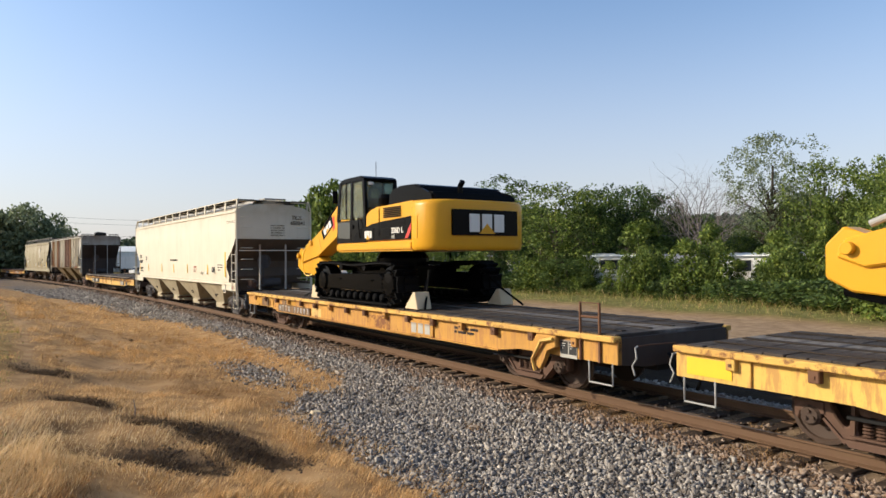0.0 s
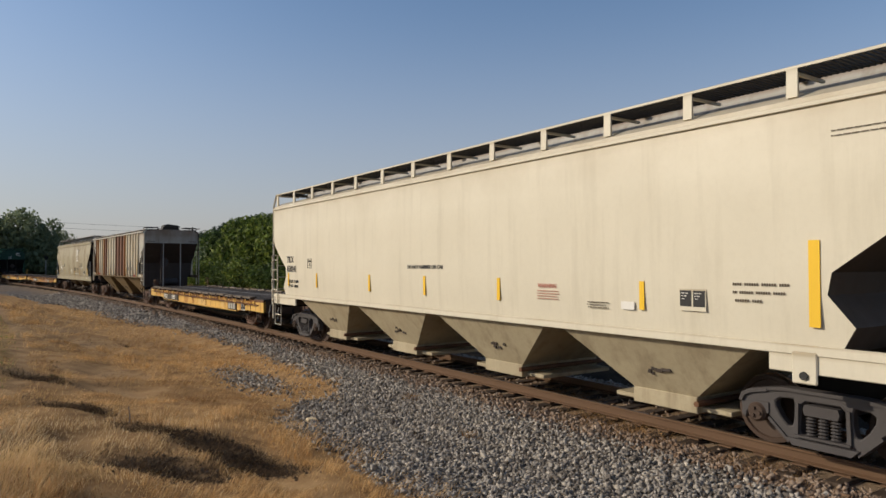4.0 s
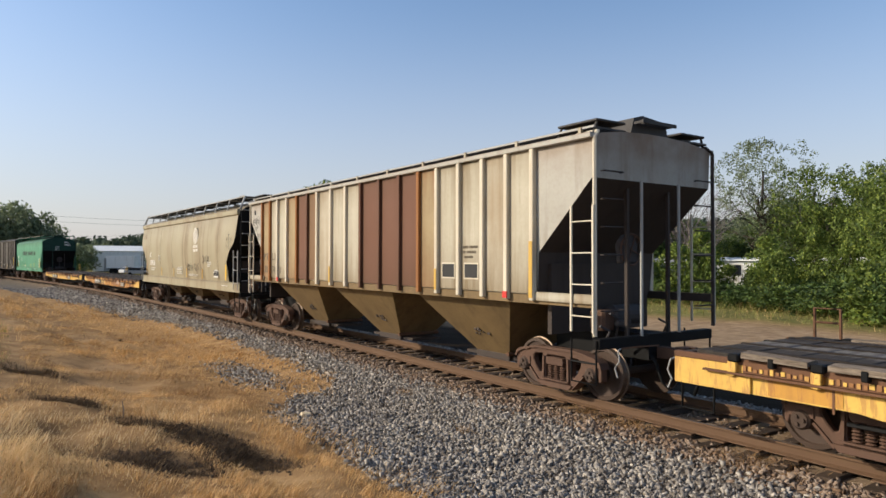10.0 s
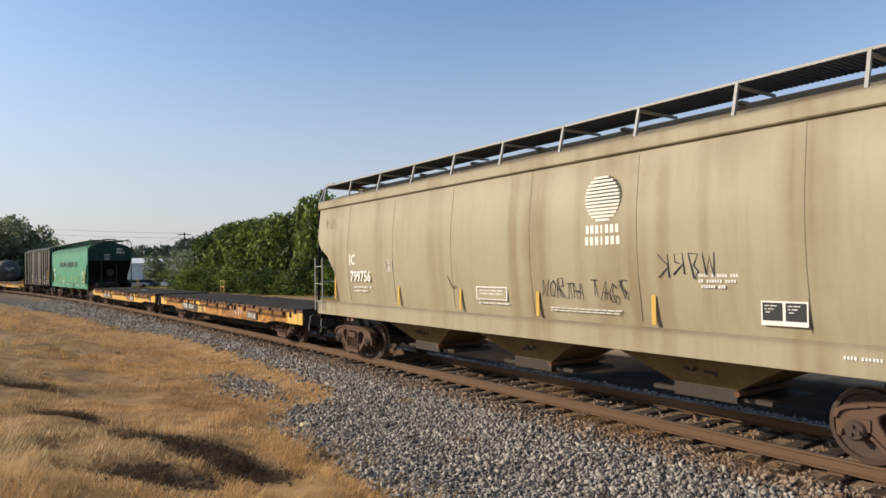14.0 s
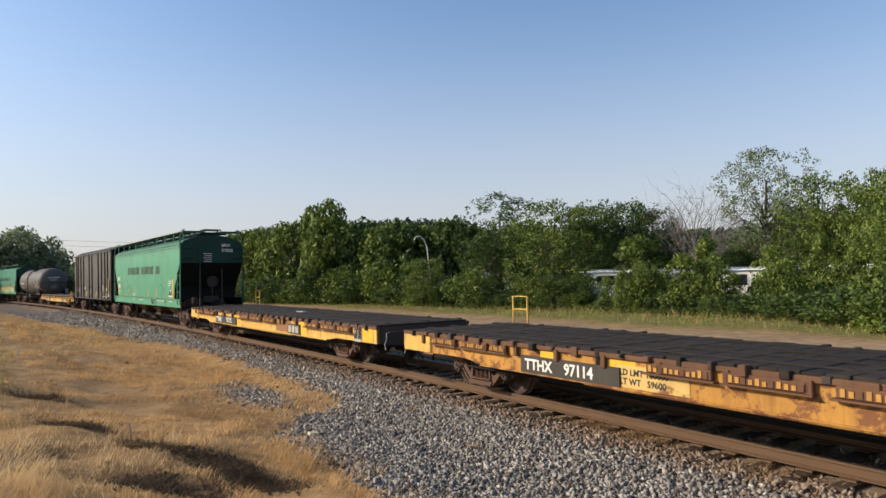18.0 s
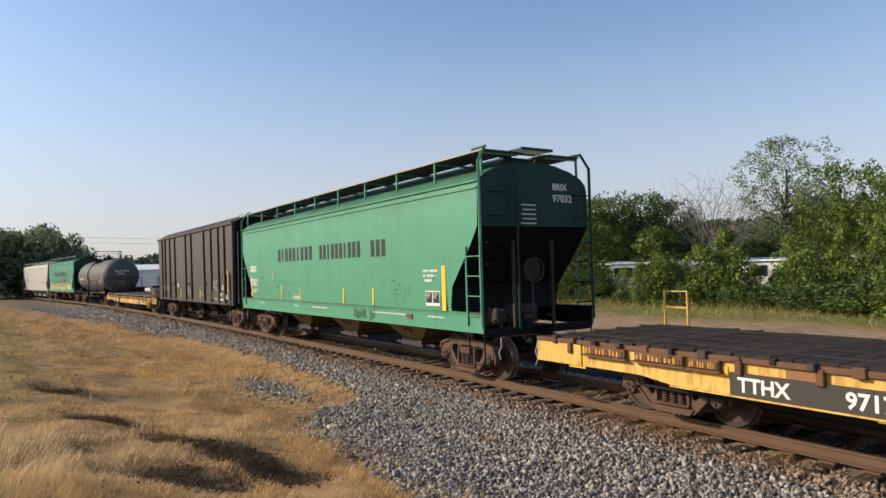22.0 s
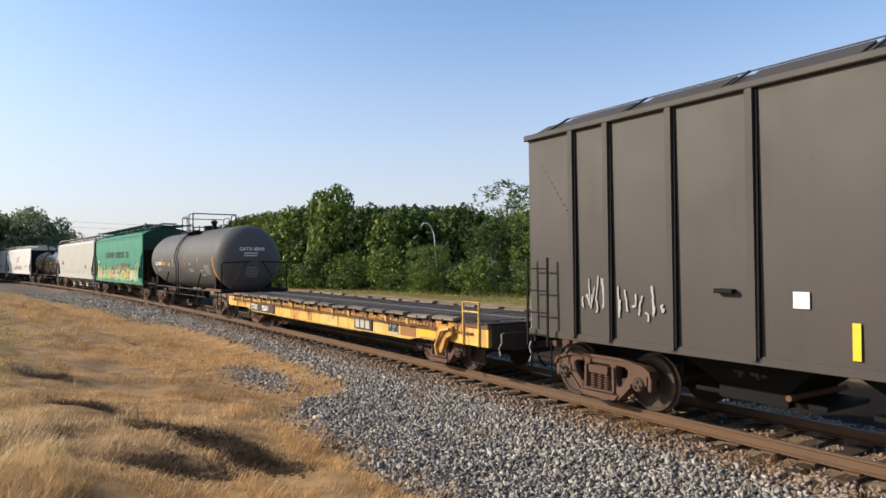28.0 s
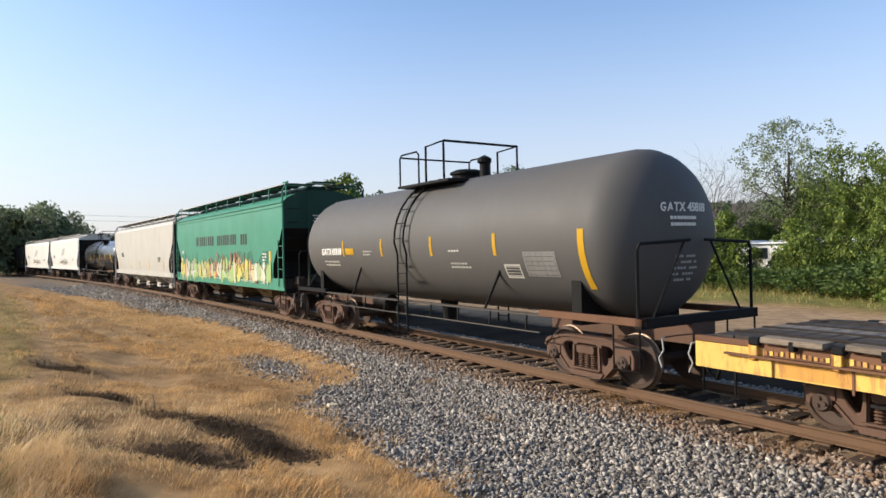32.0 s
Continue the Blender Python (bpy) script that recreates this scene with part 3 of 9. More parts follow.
def letters(text, size, x, y, z, material, parent, name="lettering", turn=180, label=""):
    cu = bpy.data.curves.new(name, "FONT")
    cu.body, cu.size, cu.extrude, cu.resolution_u = text, size * 1.38, 0.003, 2
    cu.offset = size * 0.035
    tmp = bpy.data.objects.new(name, cu)
    me = bpy.data.meshes.new_from_object(tmp)
    bpy.data.objects.remove(tmp)
    # every character is a piece of its own
    bm = bmesh.new()
    bm.from_mesh(me)
    bpy.data.meshes.remove(me)
    left = set(bm.verts)
    first = None
    while left:
        todo, found = [min(left, key=lambda v: v.index)], set()
        while todo:
            v = todo.pop()
            if v in found:
                continue
            found.add(v)
            todo += [e.other_vert(v) for e in v.link_edges]
        left -= found
        one = bmesh.new()
        twin = {v: one.verts.new(v.co) for v in found}
        for f in {f for v in found for f in v.link_faces}:
            one.faces.new([twin[v] for v in f.verts])
        ob = part(name, one, material, parent, label)
        ob.matrix_basis = pose(x, y, z, 90, 0, turn)
        first = first or ob
    bm.free()
    return first


def side_frame_mesh():
    """Cast side frame of a freight truck: one web with two windows, the spring opening and a jaw over each axle. Wheelbase 1.78 m."""
    half = [(0, 0.82), (0.5, 0.82), (0.76, 0.785), (1.0, 0.735), (1.1, 0.68), (1.145, 0.58), (1.135, 0.37), (1.07, 0.345), (1.04, 0.46), (1.01, 0.575), (0.77, 0.575), (0.745, 0.45), (0.69, 0.40), (0.53, 0.245), (0.43, 0.15), (0, 0.14)]
    rim = half + [(-x, z) for x, z in half[-2:0:-1]]
    window = [(0.385, 0.70), (0.57, 0.685), (0.635, 0.64), (0.625, 0.56), (0.55, 0.44), (0.455, 0.345), (0.40, 0.36), (0.375, 0.48), (0.37, 0.62)]
    nest = [(-0.27, 0.26), (0.27, 0.26), (0.295, 0.33), (0.275, 0.64), (0.22, 0.69), (-0.22, 0.69), (-0.275, 0.64), (-0.295, 0.33)]
    bm = bmesh.new()
    edges = []
    for loop in (rim, window, [(-x, z) for x, z in window], nest):
        vs = [bm.verts.new((x, -0.07, z)) for x, z in loop]
        edges += [bm.edges.new((p, q)) for p, q in zip(vs, vs[1:] + vs[:1])]
    fs = [g for g in bmesh.ops.triangle_fill(bm, use_beauty=True, edges=edges)["geom"] if isinstance(g, bmesh.types.BMFace)]
    out = bmesh.ops.extrude_face_region(bm, geom=fs)["geom"]
    for g in out:
        if isinstance(g, bmesh.types.BMVert):
            g.co.y += 0.14
    bmesh.ops.recalc_face_normals(bm, faces=bm.faces)
    sharp = [g for g in bm.edges if len(g.link_faces) == 2 and g.calc_face_angle() > 0.9]
    bmesh.ops.bevel(bm, geom=sharp, offset=0.016, segments=1, affect="EDGES")
    # flanges, spring seat and the ends over the jaws
    prism(bm, [(-0.46, 0.215), (0.46, 0.215), (0.37, 0.13), (-0.37, 0.13)], -0.125, 0.125)
    prism(bm, [(-0.36, 0.27), (0.36, 0.27), (0.36, 0.245), (-0.36, 0.245)], -0.13, 0.13)
    for m in (-1, 1):
        prism(bm, [(m * 0.74, 0.8), (m * 1.0, 0.75), (m * 1.115, 0.69), (m * 1.16, 0.58), (m * 1.11, 0.58), (m * 1.07, 0.655), (m * 0.98, 0.7), (m * 0.74, 0.75)], -0.105, 0.105)
        prism(bm, [(m * 0.30, 0.66), (m * 0.345, 0.66), (m * 0.36, 0.27), (m * 0.31, 0.27)], -0.1, 0.1)
        prism(bm, [(m * 0.43, 0.175), (m * 0.53, 0.27), (m * 0.7, 0.425), (m * 0.73, 0.40), (m * 0.55, 0.235), (m * 0.44, 0.14)], -0.1, 0.1)
    prism(bm, [(-0.74, 0.8), (-0.5, 0.835), (0.5, 0.835), (0.74, 0.8), (0.74, 0.765), (0.5, 0.79), (-0.5, 0.79), (-0.74, 0.765)], -0.1, 0.1)
    return bm


def spring_mesh():
    bm = bmesh.new()
    prof = []
    for q in range(7):
        prof += [(0.265 + q * 0.04, 0.035), (0.287 + q * 0.04, 0.066)]
    lathe(bm, prof, "z", 8)
    return bm


def wheelset_mesh(r):
    bm = bmesh.new()
    lathe(bm, [(-0.98, 0.07), (0.98, 0.07)], "y", 10)
    for m in (-1, 1):
        y = m * 0.72
        prof = [(-0.075, r + 0.022), (-0.05, r + 0.024), (-0.04, r + 0.002), (0.055, r - 0.005), (0.06, r - 0.06), (0.03, r - 0.075), (0.015, 0.2), (0.06, 0.16), (0.07, 0.0)]
        lathe(bm, [(y + m * a, b) for a, b in prof], "y", 28)
        y = m * 0.98
        lathe(bm, [(y - m * 0.08, 0.13), (y + m * 0.11, 0.13), (y + m * 0.13, 0.11), (y + m * 0.145, 0.1), (y + m * 0.145, 0.0)], "y", 16)
        for k in range(3):
            a = k * math.tau / 3
            lathe(bm, [(y + m * 0.14, 0.024), (y + m * 0.17, 0.024)], "y", 6, (0.055 * math.cos(a), 0, 0.055 * math.sin(a)))
    return bm


PROTO = {}


def truck(car, x, r, cast):
    """Bolster under the car; its side frames, springs, wheelsets and brake beam are its pieces."""
    key = (r, cast.name)
    base = 0.8 if r < 0.45 else 0.845
    if key not in PROTO:
        bm = bmesh.new()
        prism(bm, [(-0.2, 0.53), (0.2, 0.53), (0.22, 0.6), (0.2, 0.66), (-0.2, 0.66), (-0.22, 0.6)], -1.12, 1.12)
        lathe(bm, [(0.7, 0.3), (0.84, 0.3)], "z", 12)
        bol = part("truck", bm, cast)
        sf = part("side_frame", side_frame_mesh(), cast)
        sp = part("spring", spring_mesh(), cast)
        ws = part("wheelset", wheelset_mesh(r), WHEEL)
        ws.data.materials.append(POLISH)
        for f in ws.data.polygons:
            x, _, z = f.center
            if r - 0.03 < math.hypot(x, z) < r + 0.02:
                f.material_index = 1
        bb = part("brake_beam", one_box(-0.04, 0.04, -0.7, 0.7, 0.3, 0.4, 0.01), RUSTY)
        ad = bmesh.new()
        box(ad, -0.16, 0.16, -0.09, 0.09, 0.46, 0.6)
        ad = part("bearing_adapter", ad, cast)
        for v in sf.data.vertices:
            v.co.x *= base / 0.89
        PROTO[key] = [o.data for o in (bol, sf, sp, ws, bb, ad)]
        for o in (bol, sf, sp, ws, bb, ad):
            bpy.data.objects.remove(o)
    bol, sf, sp, ws, bb, ad = PROTO[key]
    tr = new("truck", bol)
    tr.parent = car
    tr.matrix_basis = pose(x, 0, 0)
    wheels = []
    for m in (-1, 1):
        o = new("side_frame", sf)
        o.parent = tr
        o.matrix_basis = pose(0, m * 1.0, 0)
        for k in (-0.15, 0.0, 0.15):
            o = new("spring", sp)
            o.parent = tr
            o.matrix_basis = pose(k, m * 1.05, 0)
        for k in (-base, base):
            o = new("bearing_adapter", ad)
            o.parent = tr
            o.matrix_basis = pose(k, m * 1.0, 0)
        w = new("wheelset", ws)
        w.parent = tr
        w.matrix_basis = pose(m * base, 0, r)
        wheels.append((w, m * base))
        b = new("brake_beam", bb)
        b.parent = tr
        b.matrix_basis = pose(m * 0.36, 0, 0)
    return tr, wheels


def car_base(name, label, category, c0, c1, inset, r, cast):
    """Empty for the car, its two trucks, couplers and centre sill. c0, c1: its ends along the train."""
    car = new(name)
    tagged(car, label, category, "cars of the train")
    L = c1 - c0
    tx = L / 2 - inset
    trucks = [truck(car, m * tx, r, cast) for m in (-1, 1)]
    for m in (-1, 1):
        bm = bmesh.new()
        e = m * L / 2
        box(bm, *sorted((e - m * 0.1, e + m * 0.42)), -0.09, 0.09, 0.74, 0.94)
        prism(bm, [(e + m * 0.4, -0.15), (e + m * 0.62, -0.17), (e + m * 0.66, -0.05), (e + m * 0.56, 0.0), (e + m * 0.62, 0.08), (e + m * 0.58, 0.18), (e + m * 0.4, 0.15)], 0.70, 0.98, "z")
        part("coupler", bevelled(bm, 0.012), CAST, car)
        bm = bmesh.new()
        tube(bm, [(e + m * 0.15, 0.42, 0.82), (e + m * 0.26, 0.46, 0.74), (e + m * 0.38, 0.44, 0.42), (e + m * 0.48, 0.36, 0.30)], 0.028)
        part("air_hose", bm, BLACK, car)
        bm = bmesh.new()
        tube(bm, [(e + m * 0.12, 0.2, 0.98), (e + m * 0.14, 0.9, 1.0), (e + m * 0.16, 1.2, 1.0)], 0.014)
        lv = part("uncoupling_lever", bm, RUSTY, car)
        part("handle", one_tube([(e + m * 0.16, 1.2, 1.0), (e + m * 0.2, 1.3, 0.98), (e + m * 0.24, 1.32, 0.82), (e + m * 0.16, 1.33, 0.7), (e + m * 0.22, 1.34, 0.56)], 0.014), GALV, lv)
    TRAIN.append((car, (c0 + inset, c1 - inset), trucks, r))
    return car, L


def hull(bm, rows, L, nx=1, dark_to=0.0):
    """A body from rows of height, half width, and distance of its end from the car's end."""
    grid = []
    for z, y, inset in rows:
        X = L / 2 - inset
        xs = [-X + 2 * X * k / nx for k in range(nx + 1)]
        grid.append(([bm.verts.new((x, y, z)) for x in xs], [bm.verts.new((x, -y, z)) for x in xs]))
    for (a, b), (c, d) in zip(grid, grid[1:]):
        for k in range(nx):
            bm.faces.new((a[k], a[k + 1], c[k + 1], c[k]))
            bm.faces.new((b[k + 1], b[k], d[k], d[k + 1]))
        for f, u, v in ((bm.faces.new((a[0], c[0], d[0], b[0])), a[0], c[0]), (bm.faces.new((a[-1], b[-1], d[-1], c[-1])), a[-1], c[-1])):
            # slope and end faces: darker coats hold soot and shade alike
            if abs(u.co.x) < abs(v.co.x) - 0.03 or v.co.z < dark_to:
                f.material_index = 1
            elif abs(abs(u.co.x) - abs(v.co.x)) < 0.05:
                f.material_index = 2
    for a, b in (grid[0], grid[-1]):
        for k in range(nx):
            bm.faces.new((a[k], b[k], b[k + 1], a[k + 1]))


def ladder(car, x0, x1, y, z0, z1, n, material, r=0.014):
    """Two upright stiles with rungs, at one side of a car."""
    bm = bmesh.new()
    for x in (x0, x1):
        box(bm, x - 0.018, x + 0.018, y - 0.015, y + 0.015, z0, z1)
    lad = part("ladder", bm, material, car)
    for k in range(n):
        z = z0 + (k + 0.5) * (z1 - z0) / n
        part("rung", one_tube([(x0, y, z), (x1, y, z)], r, 5), material, lad)
    return lad


def bay(bm, x0, x1, z0, z1, y0, y1, ox):
    """One discharge bay: a pyramid on its head from the body down to its outlet."""
    xm = (x0 + x1) / 2
    top = [(x0, -y0, z1), (x1, -y0, z1), (x1, y0, z1), (x0, y0, z1)]
    bot = [(xm - ox, -y1, z0), (xm + ox, -y1, z0), (xm + ox, y1, z0), (xm - ox, y1, z0)]
    u, v = [bm.verts.new(p) for p in top], [bm.verts.new(p) for p in bot]
    bm.faces.new(u)
    bm.faces.new(v[::-1])
    for i in range(4):
        bm.faces.new((u[i], v[i], v[(i + 1) % 4], u[(i + 1) % 4]))


def end_platform(car, L, material, z=1.12):
    """Draft sill, cross sill and stair irons at both ends."""
    for m in (-1, 1):
        e = m * L / 2
        bm = bmesh.new()
        box(bm, *sorted((e, e - m * 2.2)), -0.3, 0.3, 0.72, 1.16)
        part("draft_sill", bm, BLACK, car)
        bm = bmesh.new()
        box(bm, *sorted((e, e - m * 0.16)), -1.5, 1.5, z - 0.14, z + 0.03)
        part("end_sill", bevelled(bm, 0.01), BLACK, car)
        for k in (-1, 1):
            bm = bmesh.new()
            x0, x1 = e - m * 0.06, e - m * 0.6
            tube(bm, [(x0, k * 1.52, z), (x0, k * 1.52, 0.42), (x1, k * 1.52, 0.42), (x1, k * 1.52, z)], 0.018, 5)
            tube(bm, [(x0, k * 1.52, 0.75), (x1, k * 1.52, 0.75)], 0.018, 5)
            part("step", bm, material if material is CREAM else BLACK, car)


def stripes(car, xs, y, z, h, w=0.09, material=None):
    for x in xs:
        part("reflector_stripe", one_box(x - w / 2, x + w / 2, y, y + 0.008, z, z + h), material or STRIPE, car, "yellow reflective stripe")


def hopper(label, c0, c1, rows, coat, low, cast, bays, zb, inset, r=0.457, trim=None, end_dark=None, slots=0.45, bay_y=1.3, out_y=0.62, sill=None, dark_to=0.0, gap=0.02, bay_z=0.6, out_x=0.5, reach=None, sill_coat=None, body_coat=None, end_coat=None):
    """Covered hopper car. rows: the body's section; low: coat of the bays; zb: the body's lower edge."""
    trim = trim or coat
    car, L = car_base("hopper_car", label, "hopper car", c0, c1, inset, r, cast)
    bm = bmesh.new()
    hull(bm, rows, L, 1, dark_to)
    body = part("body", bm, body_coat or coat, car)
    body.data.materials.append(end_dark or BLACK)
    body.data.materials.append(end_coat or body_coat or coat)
    body.data.shade_smooth()
    body.data.set_sharp_from_angle(angle=radians(22))
    # bays
    X = reach or L / 2 - inset - 1.25
    n = bays
    # gates of brown bays coloured darker for the shade under the car
    gate_coat = SLOPE if low is BROWN else low
    for k in range(n):
        x0 = -X + 2 * X * k / n
        bm = bmesh.new()
        bay(bm, x0 + gap, x0 + 2 * X / n - gap, bay_z, zb, bay_y, out_y, out_x)
        b = part("discharge_bay", bm, low, car)
        xm = x0 + X / n
        part("outlet_gate", one_box(xm - out_x - 0.03, xm + out_x + 0.03, -out_y - 0.03, out_y + 0.03, slots, bay_z + 0.02, 0.01), gate_coat, b)
        part("gate_frame", one_box(xm - out_x - 0.5, xm + out_x + 0.5, -out_y * 0.9, out_y * 0.9, slots + 0.02, slots + 0.09, 0.01), gate_coat, b)
        part("capstan", one_tube([(xm - out_x - 0.08, -out_y - 0.12, slots + 0.16), (xm - out_x - 0.08, out_y + 0.12, slots + 0.16)], 0.045, 7), RUSTY, b)
        # weathered opening lugs on the near sheet, half way down
        rnd = random.Random(int(c0 * 10) + k)
        bm = bmesh.new()
        for _ in range(9):
            u, px, w = rnd.uniform(0.3, 0.42), xm - 0.05 + rnd.uniform(-0.24, 0.24), rnd.uniform(0.012, 0.045)
            yy, zz = out_y + (bay_y - out_y) * u, bay_z + (zb - bay_z) * u
            box(bm, px - w, px + w, yy - 0.03, yy + 0.025, zz - 0.02, zz + 0.025)
        tagged(part("outlet_hardware", bm, SLOPE, b, "sooty outlet hardware"), kind="stuff")
        # sloping sheets that close the body over the gap to the next bay
        if k < n - 1 and gap > 0.1:
            xe = x0 + 2 * X / n
            part("slope_sheet", one_prism([(xe - gap, zb - 0.01), (xe, zb + gap * 0.9), (xe + gap, zb - 0.01), (xe, zb + gap * 0.9 - 0.03)], -bay_y + 0.05, bay_y - 0.05), low, b)
    # side sills
    zs = sill or (zb - 0.12, zb + 0.2)
    ys = rows[0][1]
    for m in (-1, 1):
        part("side_sill", one_box(-L / 2 + 0.02, L / 2 - 0.02, *sorted((m * ys, m * (ys + 0.035))), *zs, 0.008), sill_coat or coat, car)
        # added dark plate: shade on the sill's inner face, put in as colour
        part("sill_liner", one_box(-L / 2 + 0.03, L / 2 - 0.03, *sorted((m * (ys - 0.004), m * (ys - 0.03))), zs[0] + 0.01, zs[1] - 0.01), end_dark or BLACK, car)
    end_platform(car, L, trim)
    return car, L


# ---- details of the cars ----
def strokes(parent, lines, y, material, w=0.018, name="graffiti", label="sprayed graffiti scrawl"):
    """Thin sprayed lines on a side wall: lists of (x, z)."""
    for pts in lines:
        bm = bmesh.new()
        tube(bm, [(x, y, z) for x, z in pts], w, 4)
        for v in bm.verts:
            v.co.y = y + (v.co.y - y) * 0.25
        part(name, bm, material, parent, label)


TAG_LINES = {
    "N": "00 01 10 11", "O": "51 07 02 40 80 93 97 51", "R": "00 01 81 86 05 10", "T": "01 11/51 50", "H": "00 01/10 11/05 15", "A": "00 51 10/24 84",
    "G": "18 51 05 30 80 94 64", "S": "19 41 07 93 70 01", "K": "00 01/11 05 10", "3": "01 91 55 93 50 01", "W": "01 20 58 80 11", "E": "11 01 00 10/05 85", "D": "00 01 71 95 60 00", "C": "19 61 06 03 50 11", "2": "08 51 97 00 10", "1": "50 51", "0": "51 07 02 40 80 93 97 51",
}


def tag_word(car, text, x, z, w, h, y, material, seed=1, thick=0.013, mirror=""):
    """Spray-can capitals drawn in single strokes; x runs back along the car."""
    rnd = random.Random(seed)

    def at(c):
        # digits are tenths of the letter, and 1 its far edge
        return 1.0 if c == "1" else int(c) / 10
    for k, ch in enumerate(text):
        if ch == " ":
            continue
        dz, lean, tall = rnd.uniform(-0.04, 0.04), rnd.uniform(-0.15, 0.15), h * rnd.uniform(0.85, 1.15)
        out = []
        for line in TAG_LINES[ch].split("/"):
            pts = []
            for q in line.split():
                u, v = at(q[0]), at(q[1])
                u = 1 - u if ch in mirror else u
                pts.append((x - k * w - (u * 0.72 + lean * v + rnd.uniform(-0.05, 0.05)) * w, z + dz + (v + rnd.uniform(-0.04, 0.04)) * tall))
            out.append(pts)
        strokes(car, out, y, material, thick)


def scrawl(seed, x0, x1, z0, z1, n):
    """Loops and zigzags in a box, like hasty spray-can letters."""
    rnd = random.Random(seed)
    out = []
    w = (x1 - x0) / n
    for k in range(n):
        a = x0 + k * w
        pts = [(a + w * rnd.uniform(0.05, 0.9), z0 + (z1 - z0) * rnd.random()) for _ in range(rnd.randint(3, 5))]
        pts.sort(key=lambda p: p[1] * rnd.choice((-1, 1)))
        fine = []
        for p, q in zip(pts, pts[1:]):
            for i in range(4):
                t = i / 4
                fine.append((p[0] + (q[0] - p[0]) * t + 0.05 * w * math.sin(9 * t), p[1] + (q[1] - p[1]) * t))
        out.append(fine + [pts[-1]])
    return out


def block_word(car, x0, x1, z0, z1, n, y, material, name="painted_name"):
    """A company's name as plain letter blocks of its size."""
    w = (x0 - x1) / n
    for k in range(n):
        a = x0 - k * w
        bm = bmesh.new()
        kind = (k * 7 + n) % 4
        box(bm, a - w * (0.62 if kind else 0.42), a - (0 if kind else w * 0.1), y, y + 0.006, z0, z1)
        part(name, bm, material, car)


def data_lines(car, x, z, widths, y, material, h=0.045, gap=0.035):
    bm = bmesh.new()
    rows_of_bars(bm, x, z, widths, h, gap, y)
    return tagged(part("data_lettering", bm, material, car, "small stencilled data lines"), kind="stuff")


def data_box(car, x, z, w, h, y, material):
    """Two consolidated data panels in a pale frame."""
    p = part("data_panel", one_box(x - w / 2, x + w / 2, y, y + 0.006, z - h / 2, z + h / 2), material, car)
    for k in (-1, 1):
        f = part("panel_field", one_box(x + k * w / 4 - w * 0.215, x + k * w / 4 + w * 0.215, y + 0.006, y + 0.011, z - h * 0.3, z + h * 0.43), INK, p)
        bm = bmesh.new()
        rows_of_bars(bm, x + k * w / 4 + w * 0.16, z + h * 0.33, (w * 0.26, w * 0.2, w * 0.12), h * 0.05, h * 0.08, y + 0.009)
        part("field_figures", bm, WHITE, f)
    return p


def brake_gear(car, L, material, z=2.3, y=0.35, iron=None):
    """Hand brake wheel, chain rod, valve and air reservoir at the end that comes last into the near view."""
    e = -L / 2
    bm = bmesh.new()
    n = 20
    tube(bm, [(e + 0.32, y + 0.27 * math.cos(k * math.tau / n), z + 0.27 * math.sin(k * math.tau / n)) for k in range(n + 1)], 0.018, 5)
    for k in range(4):
        a = k * math.tau / 4 + 0.4
        tube(bm, [(e + 0.32, y, z), (e + 0.32, y + 0.27 * math.cos(a), z + 0.27 * math.sin(a))], 0.014, 4)
    part("brake_wheel", bm, material, car)
    part("brake_rod", one_tube([(e + 0.4, y, z), (e + 0.4, y, 1.15)], 0.02, 5), material, car)
    bm = bmesh.new()
    lathe(bm, [(-0.42, 0.02), (-0.36, 0.18), (0.36, 0.18), (0.42, 0.02)], "y", 14, (e + 0.95, -0.2, 1.42))
    part("air_reservoir", bm, iron or CASTG, car)
    bm = bmesh.new()
    box(bm, e + 0.5, e + 0.85, 0.55, 0.85, 1.2, 1.55)
    part("brake_valve", bevelled(bm, 0.04), iron or CAST, car)
    bm = bmesh.new()
    prism(bm, [(y - 0.2, z - 0.24), (y + 0.2, z - 0.24), (y + 0.24, z + 0.1), (y + 0.1, z + 0.26), (y - 0.1, z + 0.26), (y - 0.24, z + 0.1)], e + 0.36, e + 0.5, "x")
    part("brake_gearbox", bevelled(bm, 0.03), iron or CASTG, car)
    part("bell_crank", one_box(e + 0.36, e + 0.44, y - 0.05, y + 0.3, 1.28, 1.38, 0.02), iron or CASTG, car)
    for py, pz in ((0.75, 1.5), (-0.55, 1.35), (1.0, 1.3)):
        part("brake_pipe", one_tube([(e + 0.45, py, pz), (e + 0.45, py - 0.25, pz - 0.1), (e + 0.6, py - 0.3, 1.02)], 0.022, 5), iron or CASTG, car)


def end_posts(car, L, coat, z1, plate=None, wide=1.0):
    """Braces that carry the overhanging ends of a hopper body."""
    for m in (-1, 1):
        for k in (-1, 1):
            bm = bmesh.new()
            x = m * (L / 2 - 0.25)
            box(bm, x - 0.03, x + 0.03, k * 0.55 - 0.03, k * 0.55 + 0.03, 1.1, z1)
            part("end_post", bm, coat, car)
        bm = bmesh.new()
        x = m * (L / 2 - 1.35)
        box(bm, x - 0.05, x + 0.05, -wide, wide, 1.1, 2.35)
        part("bulkhead_plate", bm, plate or BLACK, car)


